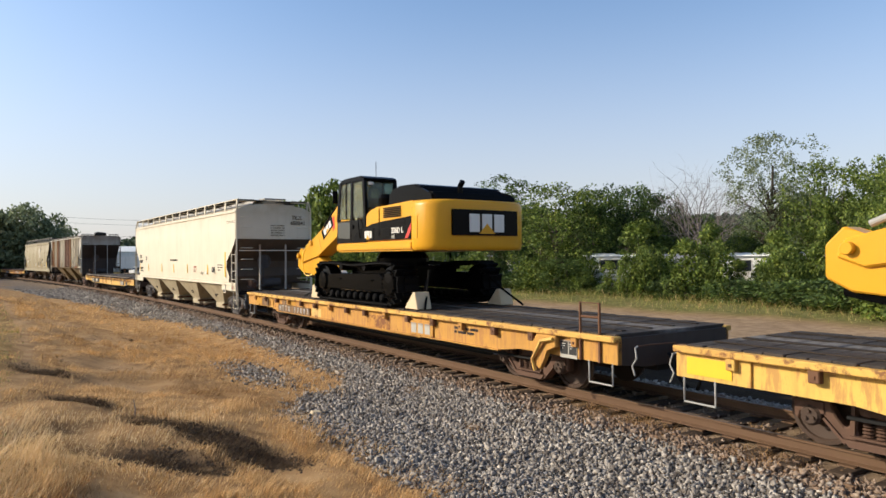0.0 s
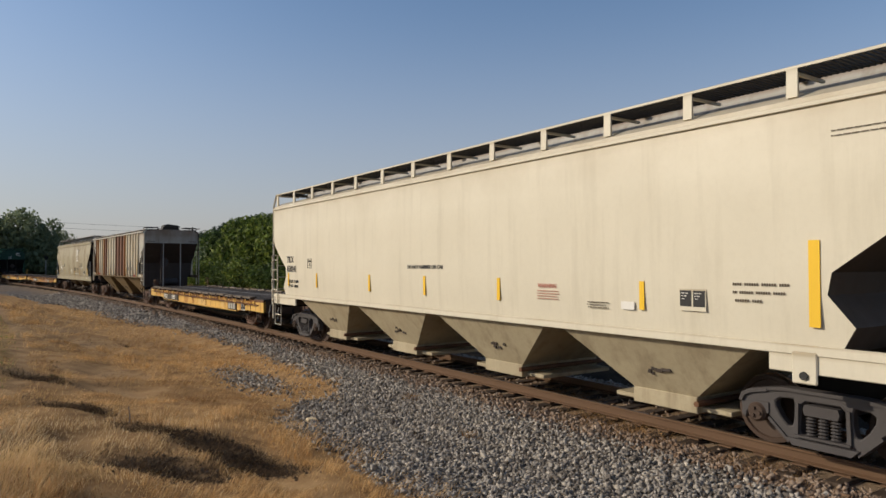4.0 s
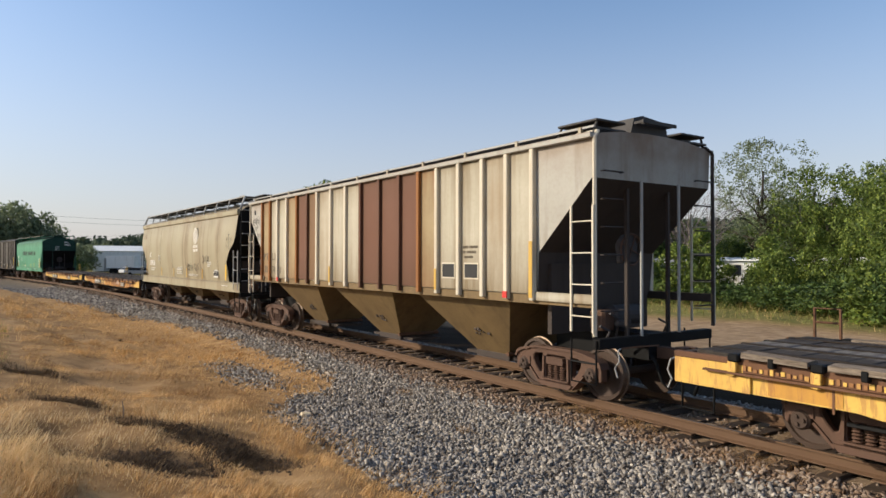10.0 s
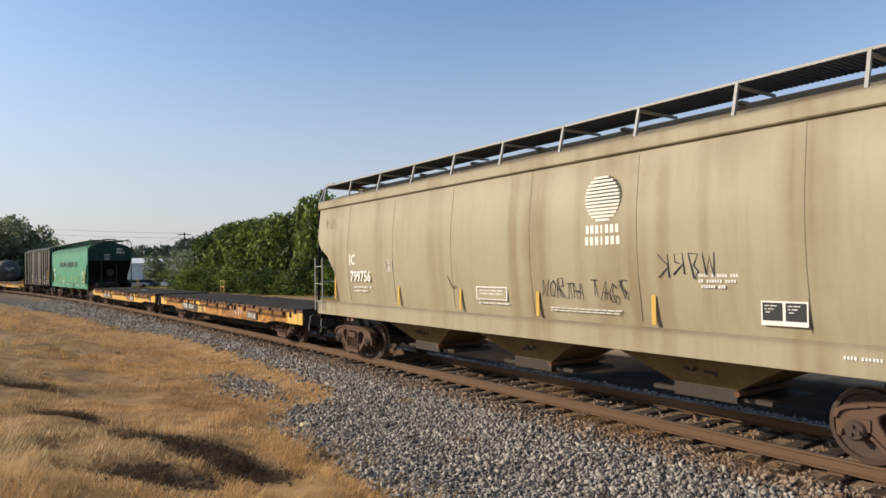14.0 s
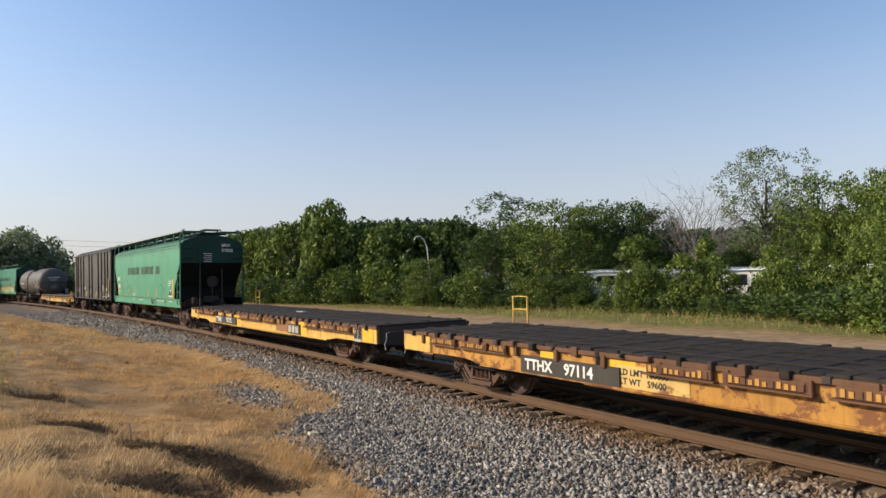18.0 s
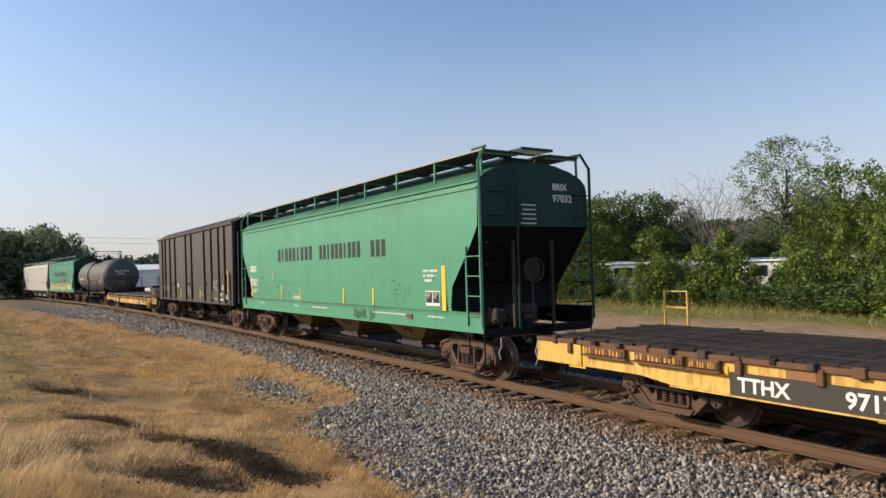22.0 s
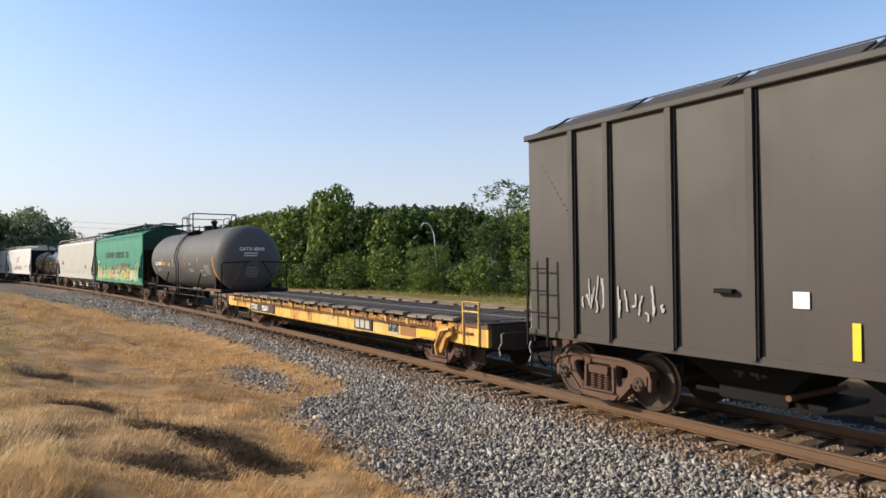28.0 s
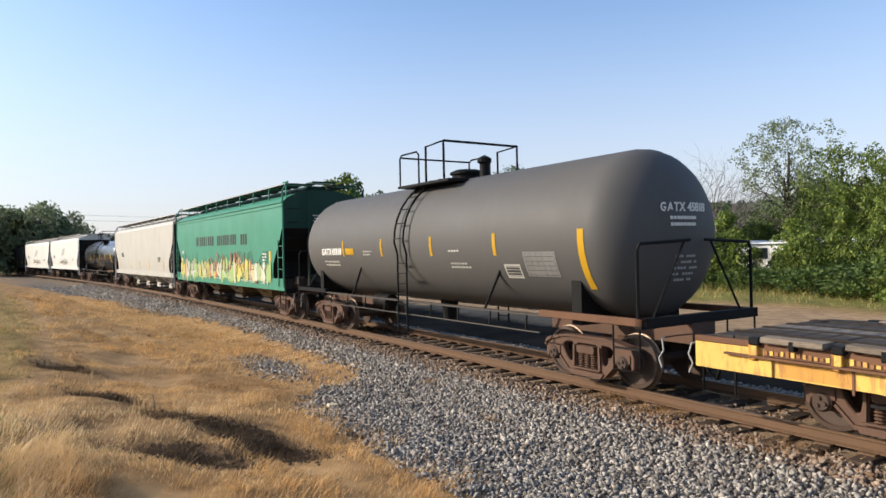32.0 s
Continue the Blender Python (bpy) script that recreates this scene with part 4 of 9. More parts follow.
def roof_hatch(car, L, y, z0, z1, material, walk=0.0):
    bm = bmesh.new()
    X = L / 2 - 0.7
    prism(bm, [(-y, z0), (y, z0), (y * 0.8, z1), (-y * 0.8, z1)], -X, X, "x")
    h = part("hatch_trough", bevelled(bm, 0.02), material, car)
    n = 7
    for k in range(n):
        x = -X + (k + 0.5) * 2 * X / n
        part("hatch_strap", one_box(x - 0.05, x + 0.05, -y, y, z1 - 0.02, z1 + 0.03), material, h)
    z1 = walk or z1
    for m in (-1, 1):
        e = m * (L / 2 - 0.28)
        bm = bmesh.new()
        for xx in (e - 0.3, e + 0.28):
            box(bm, xx, xx + 0.03, -0.45, 0.45, z1 + 0.04, z1 + 0.1)
        wk = part("end_walkway", bm, material, car)
        for q in range(9):
            yy = -0.42 + q * 0.105
            part("slat", one_box(e - 0.27, e + 0.28, yy - 0.012, yy + 0.012, z1 + 0.05, z1 + 0.09), material, wk)
        for q in (-1, 1):
            part("walkway_brace", one_tube([(e - m * 0.1, q * 0.4, z1 + 0.04), (e - m * 0.4, q * 0.3, z1 - 0.3)], 0.02, 4), material, car)


def corner_rails(car, L, y, z0, z1, top_y, top_z, material, far=None):
    """Upright grab posts at the four corners, bent inwards over the roof."""
    for m in (-1, 1):
        for k in (-1, 1):
            x = m * (L / 2 - 0.03)
            bm = bmesh.new()
            tube(bm, [(x, k * y, z0), (x, k * y, z1), (x - m * 0.04, k * top_y, top_z), (x - m * 0.5, k * top_y, top_z)], 0.034, 6)
            # far posts get a darker coat that stands for the shade there
            part("corner_post", bm, material if k > 0 else far or material, car)


def end_grabs(car, L, y, zs, material):
    for m in (-1, 1):
        for k in (-1, 1):
            for z in zs:
                x = m * (L / 2 + 0.03)
                part("grab_iron", one_tube([(x - m * 0.05, k * y, z), (x + m * 0.03, k * y, z), (x + m * 0.03, k * (y - 0.45), z), (x - m * 0.05, k * (y - 0.45), z)], 0.014, 4), material, car)


def side_ladders(car, L, w, y, z0, z1, n, material):
    for m in (-1, 1):
        for k in (-1, 1):
            a, b = m * (L / 2 - 0.03), m * (L / 2 - 0.03 - w)
            ladder(car, min(a, b), max(a, b), k * y, z0, z1, n, material)


def bars_on_roof(car, L, y0, y1, z, n, foot_y, foot_z, material, plate=False, edge=None):
    """Running boards of steel grating along both roof edges, each on its brackets."""
    X = L / 2 - 0.12
    for m in (-1, 1):
        bm = bmesh.new()
        q = int(2 * X / 0.07)
        for k in range(q):
            x = -X + 2 * X * k / q
            box(bm, x, x + 0.032, *sorted((m * y0, m * y1)), z - 0.04, z - 0.006)
        w = part("running_board", one_box(-X, X, m * y1 - 0.012, m * y1 + 0.012, z - 0.03, z + 0.004), edge or material, car, "open steel grating walkway")
        tagged(part("grating", bm, MESHD, w), kind="stuff")
        part("inner_rail", one_box(-X, X, m * y0 - 0.012, m * y0 + 0.012, z - 0.03, z + 0.004), MESHD, w)
        for e in (-1, 1):
            xe = e * (X - 0.3)
            part("crossover_board", one_box(xe - 0.3, xe + 0.3, *sorted((m * 0.3, m * y0)), z - 0.05, z - 0.02), MESHD, w)
        for k in range(n):
            x = -X + 0.1 + (2 * X - 0.2) * k / (n - 1)
            bm = bmesh.new()
            if plate:
                prism(bm, [(m * y1, z), (m * y1 + m * 0.012, z - 0.02), (m * foot_y, foot_z), (m * (foot_y - 0.05), foot_z)], x - 0.07, x + 0.07, "x")
            else:
                tube(bm, [(x, m * y1, z - 0.02), (x, m * foot_y, foot_z)], 0.03, 4)
            part("bracket", bm, material, w)
            part("cross_bearer", one_box(x - 0.02, x + 0.02, *sorted((m * (y0 - 0.1), m * y1)), z - 0.09, z - 0.05), material, w)


def white_hopper():
    rows = [(1.40, 1.55, 1.15), (1.70, 1.575, 0.98), (2.06, 1.6, 1.27), (2.32, 1.6, 1.22), (2.81, 1.6, .54), (3.0, 1.6, .3), (3.22, 1.6, .12), (4.24, 1.6, .1), (4.40, 1.56, .1), (4.52, 1.3, .1), (4.62, .8, .1), (4.66, .3, .1)]
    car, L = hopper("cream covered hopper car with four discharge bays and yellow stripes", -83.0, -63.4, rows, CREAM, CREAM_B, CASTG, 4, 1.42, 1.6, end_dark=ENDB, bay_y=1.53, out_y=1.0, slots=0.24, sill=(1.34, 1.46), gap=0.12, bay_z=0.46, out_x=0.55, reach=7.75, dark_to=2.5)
    part("eave_bead", one_box(-L / 2 + 0.05, L / 2 - 0.05, 1.6, 1.635, 4.27, 4.33, 0.008), CREAM, car)
    bars_on_roof(car, L, 0.85, 1.5, 4.82, 14, 1.52, 4.44, CREAM, True)
    roof_hatch(car, L, 0.75, 4.55, 4.86, GREYW, 4.78)
    side_ladders(car, L, 0.5, 1.62, 1.1, 2.75, 5, CREAM)
    corner_rails(car, L, 1.58, 0.6, 4.4, 1.5, 4.8, CREAM)
    end_grabs(car, L, 1.4, (1.6, 2.0, 2.4, 2.85, 3.3, 3.7, 4.1), CREAM)
    end_posts(car, L, GREYW, 3.0, ENDB, 1.25)
    for m in (-1, 1):
        for k in (-1, 1):
            part("end_sill_web", one_box(*sorted((m * (L / 2 - 0.04), m * (L / 2 - 2.0))), *sorted((k * 1.52, k * 1.57)), 1.12, 1.36, 0.01), CREAM, car)
        part("hand_rail", one_tube([(m * (L / 2 + 0.02), -1.5, 2.75), (m * (L / 2 + 0.02), 1.5, 2.75)], 0.02, 5), CREAM, car)
    brake_gear(car, L, CASTG)
    y = 1.606
    stripes(car, (6.05, 2.72, 0.1, -2.52, -5.89, 8.3), y, 1.75, 0.42)
    stripes(car, (-8.39,), y, 1.68, 1.02, 0.13)
    letters("TILX", 0.2, 8.45, y, 2.5, INK, car)
    letters("650241", 0.2, 8.45, y, 2.2, INK, car)
    letters("LD LMT  216200", 0.085, 8.28, y, 1.86, INK, car)
    letters("LT WT   69800", 0.085, 8.26, y, 1.71, INK, car)
    letters("PLATE", 0.055, 6.68, y, 2.5, INK, car)
    letters("C", 0.09, 6.61, y, 2.38, INK, car)
    part("plate_frame", one_tube([(6.72, y, 2.33), (6.72, y, 2.6), (6.45, y, 2.6), (6.45, y, 2.33), (6.72, y, 2.33)], 0.008, 4), INK, car)
    letters("DO NOT HAMMER ON CAR", 0.085, 0.83, y, 2.33, INK, car)
    letters("WARNING", 0.07, -3.62, y, 2.02, REDF, car)
    data_lines(car, -3.6, 1.97, (0.55, 0.55, 0.5, 0.55), y, REDF, 0.014, 0.03)
    data_lines(car, -4.8, 1.83, (0.45, 0.4, 0.45), y, FADED, 0.016, 0.025)
    data_lines(car, -7.35, 2.18, (0.75, 0.7, 0.4), y, FADED, 0.034, 0.07)
    data_lines(car, -8.6, 3.95, (1.0, 0.95), y, FADED, 0.014, 0.045)
    part("data_panel", one_box(-5.75, -5.5, y, y + 0.006, 1.74, 1.86), WHITE, car)
    data_box(car, -6.75, 1.93, 0.42, 0.3, y, CREAM)
    letters("TILX", 0.16, -L / 2 + 0.08, -0.75, 4.05, FADED, car, turn=-90)
    letters("650241", 0.16, -L / 2 + 0.08, -0.7, 3.82, FADED, car, turn=-90)
    bm = bmesh.new()
    for k in range(5):
        for q in range(11):
            if (q * 3 + k * 2) % 7 != 5:
                box(bm, -L / 2 + 0.07, -L / 2 + 0.082, 0.15 - q * 0.055 - 0.036, 0.15 - q * 0.055, 3.76 - k * 0.1, 3.795 - k * 0.1)
    tagged(part("data_lettering", bm, FADED, car), kind="stuff")
    part("placard", one_box(-9.32, -9.2, 1.58, 1.6, 1.2, 1.3), REDM, car, "small red placard")
    part("route_board", one_box(-8.4, -8.1, 1.57, 1.6, 1.0, 1.38, 0.02), CREAM, car)
    part("board_lamp", one_tube([(-8.25, 1.59, 1.1), (-8.25, 1.625, 1.1)], 0.05, 10), INK, car)


def patched_hopper():
    rows = [(1.72, 1.52, 1.42), (2.55, 1.55, 1.36), (3.75, 1.56, .1), (4.36, 1.56, .08), (4.46, 1.54, .08), (4.55, .9, .08), (4.58, .3, .08)]
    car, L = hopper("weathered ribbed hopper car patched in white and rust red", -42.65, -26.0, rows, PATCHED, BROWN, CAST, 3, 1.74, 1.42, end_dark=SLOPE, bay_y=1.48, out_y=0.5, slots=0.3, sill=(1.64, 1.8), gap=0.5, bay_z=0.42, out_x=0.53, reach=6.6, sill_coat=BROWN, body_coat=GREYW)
    ribs = [6.95, 6.20, 5.5, 4.7, 3.87, 3.07, 2.35, 1.43, 0.52, -0.35, -1.33, -2.28, -3.12, -3.85, -4.64, -5.43, -6.15, -6.86]
    coats = [OCHRE, PATCHED, PATCHED, OCHRE, PRIMER, RUSTWASH, PATCHED, PATCHED, PATCHED, PRIMER, PRIMER, PRIMER, OCHRE, PATCHED, PATCHED, PATCHED, PATCHED]
    for a, b, c in zip(ribs, ribs[1:], coats):
        for m in (-1, 1):
            part("side_panel", one_box(b + 0.05, a - 0.05, *sorted((m * 1.555, m * 1.575)), 1.82, 4.36), c, car)
    for k, x in enumerate(ribs):
        for m in (-1, 1):
            top = 4.4
            bm = bmesh.new()
            box(bm, x - 0.055, x + 0.055, *sorted((m * 1.55, m * 1.65)), 1.7, top)
            c = coats[min(k, len(coats) - 1)]
            part("rib", bevelled(bm, 0.012), RUSTO if k in (0, 1, 4, 12) else RIBC if c is PATCHED or k == 3 else PRIMER, car)
    for m in (-1, 1):
        part("top_chord", one_box(-L / 2 + 0.05, L / 2 - 0.05, *sorted((m * 1.54, m * 1.66)), 4.38, 4.47, 0.01), GREYW, car)
    # roof walk in the middle with side wings
    bm = bmesh.new()
    X = L / 2 - 0.1
    n = int(2 * X / 0.1)
    for k in range(n):
        x = -X + 2 * X * k / n
        box(bm, x, x + 0.03, 0.75, 1.5, 4.55, 4.585)
    part("running_board", bm, MESHD, car)
    for k in range(11):
        x = -X + 0.3 + (2 * X - 0.6) * k / 10
        part("bracket", one_prism([(x - 0.035, 4.44), (x + 0.035, 4.44), (x + 0.035, 4.6), (x - 0.035, 4.6)], 1.48, 1.54), PATCHED, car)
    part("edge_rail", one_box(-X, X, 1.49, 1.52, 4.565, 4.6), GALV, car)
    roof_hatch(car, L, 0.45, 4.55, 4.7, MESHD)
    for m in (-1, 1):
        e = m * (L / 2 - 0.55)
        for k in (-1, 1):
            wk = part("end_step", one_box(e - 0.45, e + 0.45, *sorted((k * 0.75, k * 1.45)), 4.68, 4.72, 0.01), MESHD, car)
            for q in (-0.4, 0.4):
                part("step_leg", one_tube([(e + q, k * 1.4, 4.68), (e + q, k * 1.5, 4.44)], 0.022, 4), MESHD, wk)
    part("running_board", one_box(-X, X, -1.5, -0.75, 4.55, 4.585), MESHD, car)
    for k in (-1, 1):
        part("hatch_beam", one_prism([(-0.5, 4.6), (0.5, 4.6), (0.42, 4.86), (0.2, 4.92), (-0.42, 4.86)], *sorted((k * (L / 2 - 0.2), k * (L / 2 - 0.75))), "x"), MESHD, car)
    side_ladders(car, L, 0.48, 1.62, 1.25, 3.3, 4, RIBC)
    corner_rails(car, L, 1.58, 1.2, 4.4, 1.45, 4.5, RIBC, SLOPE)
    # grab irons coloured dark for the shade on the car's ends
    end_grabs(car, L, 1.45, (1.6, 2.05, 2.5, 2.95, 3.4, 3.85), SLOPE)
    end_posts(car, L, SLOPE, 3.7, SLOPE, 1.3)
    for m in (-1, 1):
        for q in (-0.5, 0.5):
            part("end_pole", one_tube([(m * (L / 2 + 0.02), q, 1.15), (m * (L / 2 + 0.02), q, 3.75)], 0.028, 5), GALV, car)
    for m in (-1, 1):
        part("side_sill_rail", one_box(*sorted((m * (L / 2 - 0.05), m * (L / 2 - 1.5))), 1.54, 1.6, 1.7, 1.86, 0.01), PATCHED, car)
    brake_gear(car, L, CAST, 2.6)
    y = 1.58
    letters("P T", 0.23, 6.86, y, 2.4, FADED, car)
    letters("L X", 0.23, 6.1, y, 2.4, FADED, car)
    letters("33", 0.23, 6.8, y, 1.98, FADED, car)
    letters("74", 0.23, 6.08, y, 1.97, FADED, car)
    letters("3", 0.23, 5.42, y, 1.96, FADED, car)
    data_lines(car, -4.75, 2.7, (0.5, 0.45, 0.4), y, FADED, 0.05, 0.05)
    for x in (-4.24, -5.03):
        part("panel_field", one_box(x - 0.21, x + 0.21, y + 0.006, y + 0.01, 2.06, 2.33), INK, part("data_panel", one_box(x - 0.24, x + 0.24, y, y + 0.006, 2.03, 2.36), RIBC, car))
    stripes(car, (1.43, -3.85), y + 0.072, 1.78, 0.45, 0.08, STRIPE_F)
    stripes(car, (-6.86,), y + 0.072, 1.75, 1.0, 0.09, STRIPE_F)
    for x in (-6.15, 5.41):
        part("red_tip", one_box(x - 0.06, x + 0.06, 1.64, 1.662, 1.72, 1.84), REDM, car)
    tag_word(car, "RENDER", 8.0, 3.66, 0.12, 0.2, 1.575, INK, 3, 0.01)
    tag_word(car, "2011", 7.78, 3.46, 0.09, 0.13, 1.575, INK, 4, 0.009)
    tag_word(car, "DEN", 7.55, 3.12, 0.13, 0.2, 1.575, INK, 5, 0.01)
    strokes(car, [[(6.93 + 0.05 * math.sin(k * 2.3), 3.25 - 0.07 * k) for k in range(20)]], 1.655, INK, 0.01)
    strokes(car, [[(7.8 + 0.045 * math.cos(a / 2), 4.08 + 0.07 * math.sin(a / 2)) for a in range(14)]], 1.575, INK, 0.028)


def tan_hopper():
    rows = [(1.50, 1.50, 1.3), (1.67, 1.53, 1.28), (2.32, 1.61, 1.34), (2.76, 1.63, .94), (3.0, 1.63, .5), (3.1, 1.63, .4), (3.3, 1.62, .28), (4.10, 1.52, .24), (4.28, 1.47, .22), (4.30, 1.40, .22), (4.45, 1.2, .22), (4.58, .8, .22), (4.62, .3, .22)]
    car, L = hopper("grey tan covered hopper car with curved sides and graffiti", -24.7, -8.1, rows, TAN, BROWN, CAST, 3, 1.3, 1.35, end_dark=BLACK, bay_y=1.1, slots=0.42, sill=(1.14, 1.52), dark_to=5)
    part("eave_lip", one_box(-L / 2 + 0.2, L / 2 - 0.2, 1.46, 1.575, 4.13, 4.35, 0.02), TAN, car)
    bars_on_roof(car, L, 0.5, 1.3, 4.85, 11, 1.42, 4.36, GALV)
    roof_hatch(car, L, 0.45, 4.5, 4.78, SEAM, 4.74)
    side_ladders(car, L, 0.5, 1.6, 1.25, 2.75, 3, GALV)
    for m in (-1, 1):
        for k in (-1, 1):
            x = m * (L / 2 - 0.1)
            part("roof_rail", one_tube([(x, k * 1.5, 4.33), (x, k * 1.3, 4.8), (x - m * 0.1, k * 1.3, 4.86), (x - m * 0.6, k * 1.3, 4.86)], 0.03, 5), GALV, car)
            part("corner_post", one_tube([(m * (L / 2 - 0.03), k * 1.5, 1.2), (m * (L / 2 - 0.03), k * 1.45, 4.35)], 0.035, 5), BLACK, car)
    end_grabs(car, L, 1.45, (1.6, 2.05, 2.5, 2.95, 3.4, 3.85, 4.3), GALV)
    end_posts(car, L, SLOPE, 3.0, SLOPE, 1.3)
    brake_gear(car, L, GALV)
    for x in (6.1, 3.75, 1.36, -1.05, -3.4, -5.85):
        part("weld_seam", one_tube([(x, 1.53, 1.6), (x, 1.612, 2.32), (x, 1.632, 2.76), (x, 1.632, 3.1), (x, 1.622, 3.3), (x, 1.525, 4.08)], 0.0045, 4), SEAM, car)
    y = 1.632
    # round emblem of stripes over two plain name bars
    for k in range(13):
        z = 3.12 + k * 0.055
        w = 0.35 * math.sqrt(max(0.05, 1 - ((k - 6) / 6.6) ** 2))
        part("emblem_stripe", one_box(-2.75 - w, -2.75 + w, y - 0.05, y + 0.003, z, z + 0.032), WHITE, car)
    for z, w in ((2.93, 0.35), (2.75, 0.37)):
        block_word(car, -2.75 + w, -2.75 - w, z, z + 0.13, 7, y - 0.005, WHITE)
    letters("IC", 0.27, 6.02, y + 0.002, 2.53, WHITE, car)
    letters("799756", 0.27, 5.97, y - 0.012, 2.1, WHITE, car)
    data_lines(car, 5.8, 1.97, (0.95, 0.75), y - 0.045, WHITE, 0.045, 0.05)
    part("plate_frame", one_tube([(4.06, y - 0.01, 2.35), (4.06, y, 2.61), (3.76, y, 2.61), (3.76, y - 0.01, 2.35), (4.06, y - 0.01, 2.35)], 0.009, 4), WHITE, car)
    letters("C", 0.1, 3.96, y - 0.008, 2.39, WHITE, car)
    data_lines(car, 4.0, 2.57, (0.18,), y - 0.004, WHITE, 0.04)
    for x in (3.55, 1.1, -1.2, -3.65):
        stripes(car, (x,), y - 0.052, 1.57, 0.42, 0.075, STRIPE_F)
    stripes(car, (6.95,), y - 0.05, 1.59, 0.8, 0.08, STRIPE_F)
    stripes(car, (-6.85,), y - 0.045, 1.58, 0.93, 0.13)
    data_box(car, -5.55, 1.82, 0.58, 0.3, y - 0.06, WHITE)
    part("data_panel", one_box(-0.37, 0.57, y - 0.06, y - 0.05, 1.8, 2.05), WHITE, car)
    part("panel_field", one_box(-0.34, 0.54, y - 0.05, y - 0.046, 1.82, 2.03), TAN, car)
    data_lines(car, 0.45, 1.99, (0.7, 0.7), y - 0.046, WHITE, 0.03, 0.03)
    data_lines(car, 0.5, 1.75, (0.95,), y - 0.065, WHITE, 0.03)
    data_lines(car, -4.41, 2.3, (0.58, 0.55, 0.4), y - 0.03, WHITE, 0.04)
    data_lines(car, -6.2, 1.38, (0.75,), y - 0.09, WHITE, 0.04)
    data_lines(car, -1.51, 1.74, (1.54, 1.5), y - 0.065, WHITE, 0.022, 0.02)
    tag_word(car, "NORTH TAGS", -1.34, 1.9, 0.19, 0.27, y - 0.03, INK, 6, 0.012, "N")
    tag_word(car, "KR3W", -3.78, 2.26, 0.24, 0.33, y - 0.012, INK, 7, 0.013, "KRW")
    tag_word(car, "NTK", -7.0, 2.8, 0.22, 0.55, y - 0.003, INK, 8, 0.013)
    strokes(car, scrawl(44, 6.9, 7.6, 3.5, 3.9, 6), y - 0.03, RUSTY, 0.008)
    strokes(car, [[(1.6, 2.35), (1.35, 2.0)], [(1.35, 2.0), (1.25, 2.05)]], y - 0.03, RUSTY, 0.014, "scuff", "rusty scuff mark")


def green_hopper(c0, c1, coat, tagged_up, label):
    rows = [(1.46, 1.54, 1.2), (1.62, 1.55, 1.22), (2.03, 1.57, 1.13), (2.9, 1.58, .40), (3.3, 1.58, .13), (4.10, 1.57, .12), (4.25, 1.54, .12), (4.40, 1.38, .12), (4.55, 1.05, .12), (4.66, .6, .12), (4.70, .25, .12)]
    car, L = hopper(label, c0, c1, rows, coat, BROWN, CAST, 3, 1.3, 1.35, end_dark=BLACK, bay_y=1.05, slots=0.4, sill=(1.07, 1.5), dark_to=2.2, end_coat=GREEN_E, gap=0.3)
    for z in (4.08, 4.22):
        part("eave_bead", one_box(-L / 2 + 0.12, L / 2 - 0.12, 1.555, 1.6, z, z + 0.03), coat, car)
    bars_on_roof(car, L, 0.5, 1.36, 4.92, 10, 1.37, 4.42, coat, edge=GALV)
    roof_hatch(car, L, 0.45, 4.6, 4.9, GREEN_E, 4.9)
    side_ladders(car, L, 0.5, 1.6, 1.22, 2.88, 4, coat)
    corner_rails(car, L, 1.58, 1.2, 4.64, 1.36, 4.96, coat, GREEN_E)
    end_grabs(car, L, 1.45, (1.6, 2.05, 2.5, 2.95, 3.5, 4.0), BLACK)
    end_posts(car, L, SLOPE, 3.0, SLOPE, 1.0)
    part("end_pole", one_tube([(-L / 2 - 0.02, 0.63, 1.1), (-L / 2 - 0.02, 0.63, 4.6)], 0.028, 5), GREEN_E, car)
    brake_gear(car, L, CASTG, 2.35, -0.1, SLOPE)
    y = 1.585
    block_word(car, 3.91, 0.61, 2.84, 3.28, 9, y, INK)
    block_word(car, 0.12, -2.84, 2.82, 3.26, 10, y, INK)
    block_word(car, -3.39, -4.31, 2.8, 3.24, 3, y, INK)
    stripes(car, (3.68, 1.88, -1.56, -3.43), y - 0.02, 1.52, 0.45, 0.075)
    stripes(car, (7.1,), y - 0.02, 1.56, 0.85, 0.11)
    stripes(car, (-6.9,), y - 0.01, 1.5, 1.0, 0.15)
    if tagged_up:
        block_word(car, 7.0, 6.6, 2.5, 2.66, 4, y, WHITE)
    else:
        letters("BRIX", 0.25, 7.2, y, 2.52, WHITE, car)
        letters("PLATE", 0.06, 4.55, y, 2.4, WHITE, car)
        letters("C", 0.1, 4.5, y, 2.27, WHITE, car)
        part("plate_frame", one_tube([(4.6, y, 2.22), (4.6, y, 2.49), (4.33, y, 2.49), (4.33, y, 2.22), (4.6, y, 2.22)], 0.008, 4), WHITE, car)
        letters("CAUTION", 0.11, 2.56, y - 0.01, 1.56, WHITE, car)
    letters("97032" if not tagged_up else "97", 0.25, 7.18, y, 2.0, WHITE, car)
    data_lines(car, 6.95, 1.85, (0.6, 0.5), y - 0.01, WHITE, 0.045)
    data_lines(car, -6.05, 2.42, (0.62, 0.6, 0.45), y, WHITE, 0.06, 0.05)
    data_box(car, -6.42, 1.76, 0.6, 0.34, y - 0.015, WHITE)
    for x, w in ((2.4, 0.4), (-3.4, 1.8), (-6.2, 0.7), (0.8, 1.2), (6.0, 0.5)):
        data_lines(car, x, 1.36, (w,), 1.585, WHITE, 0.035)
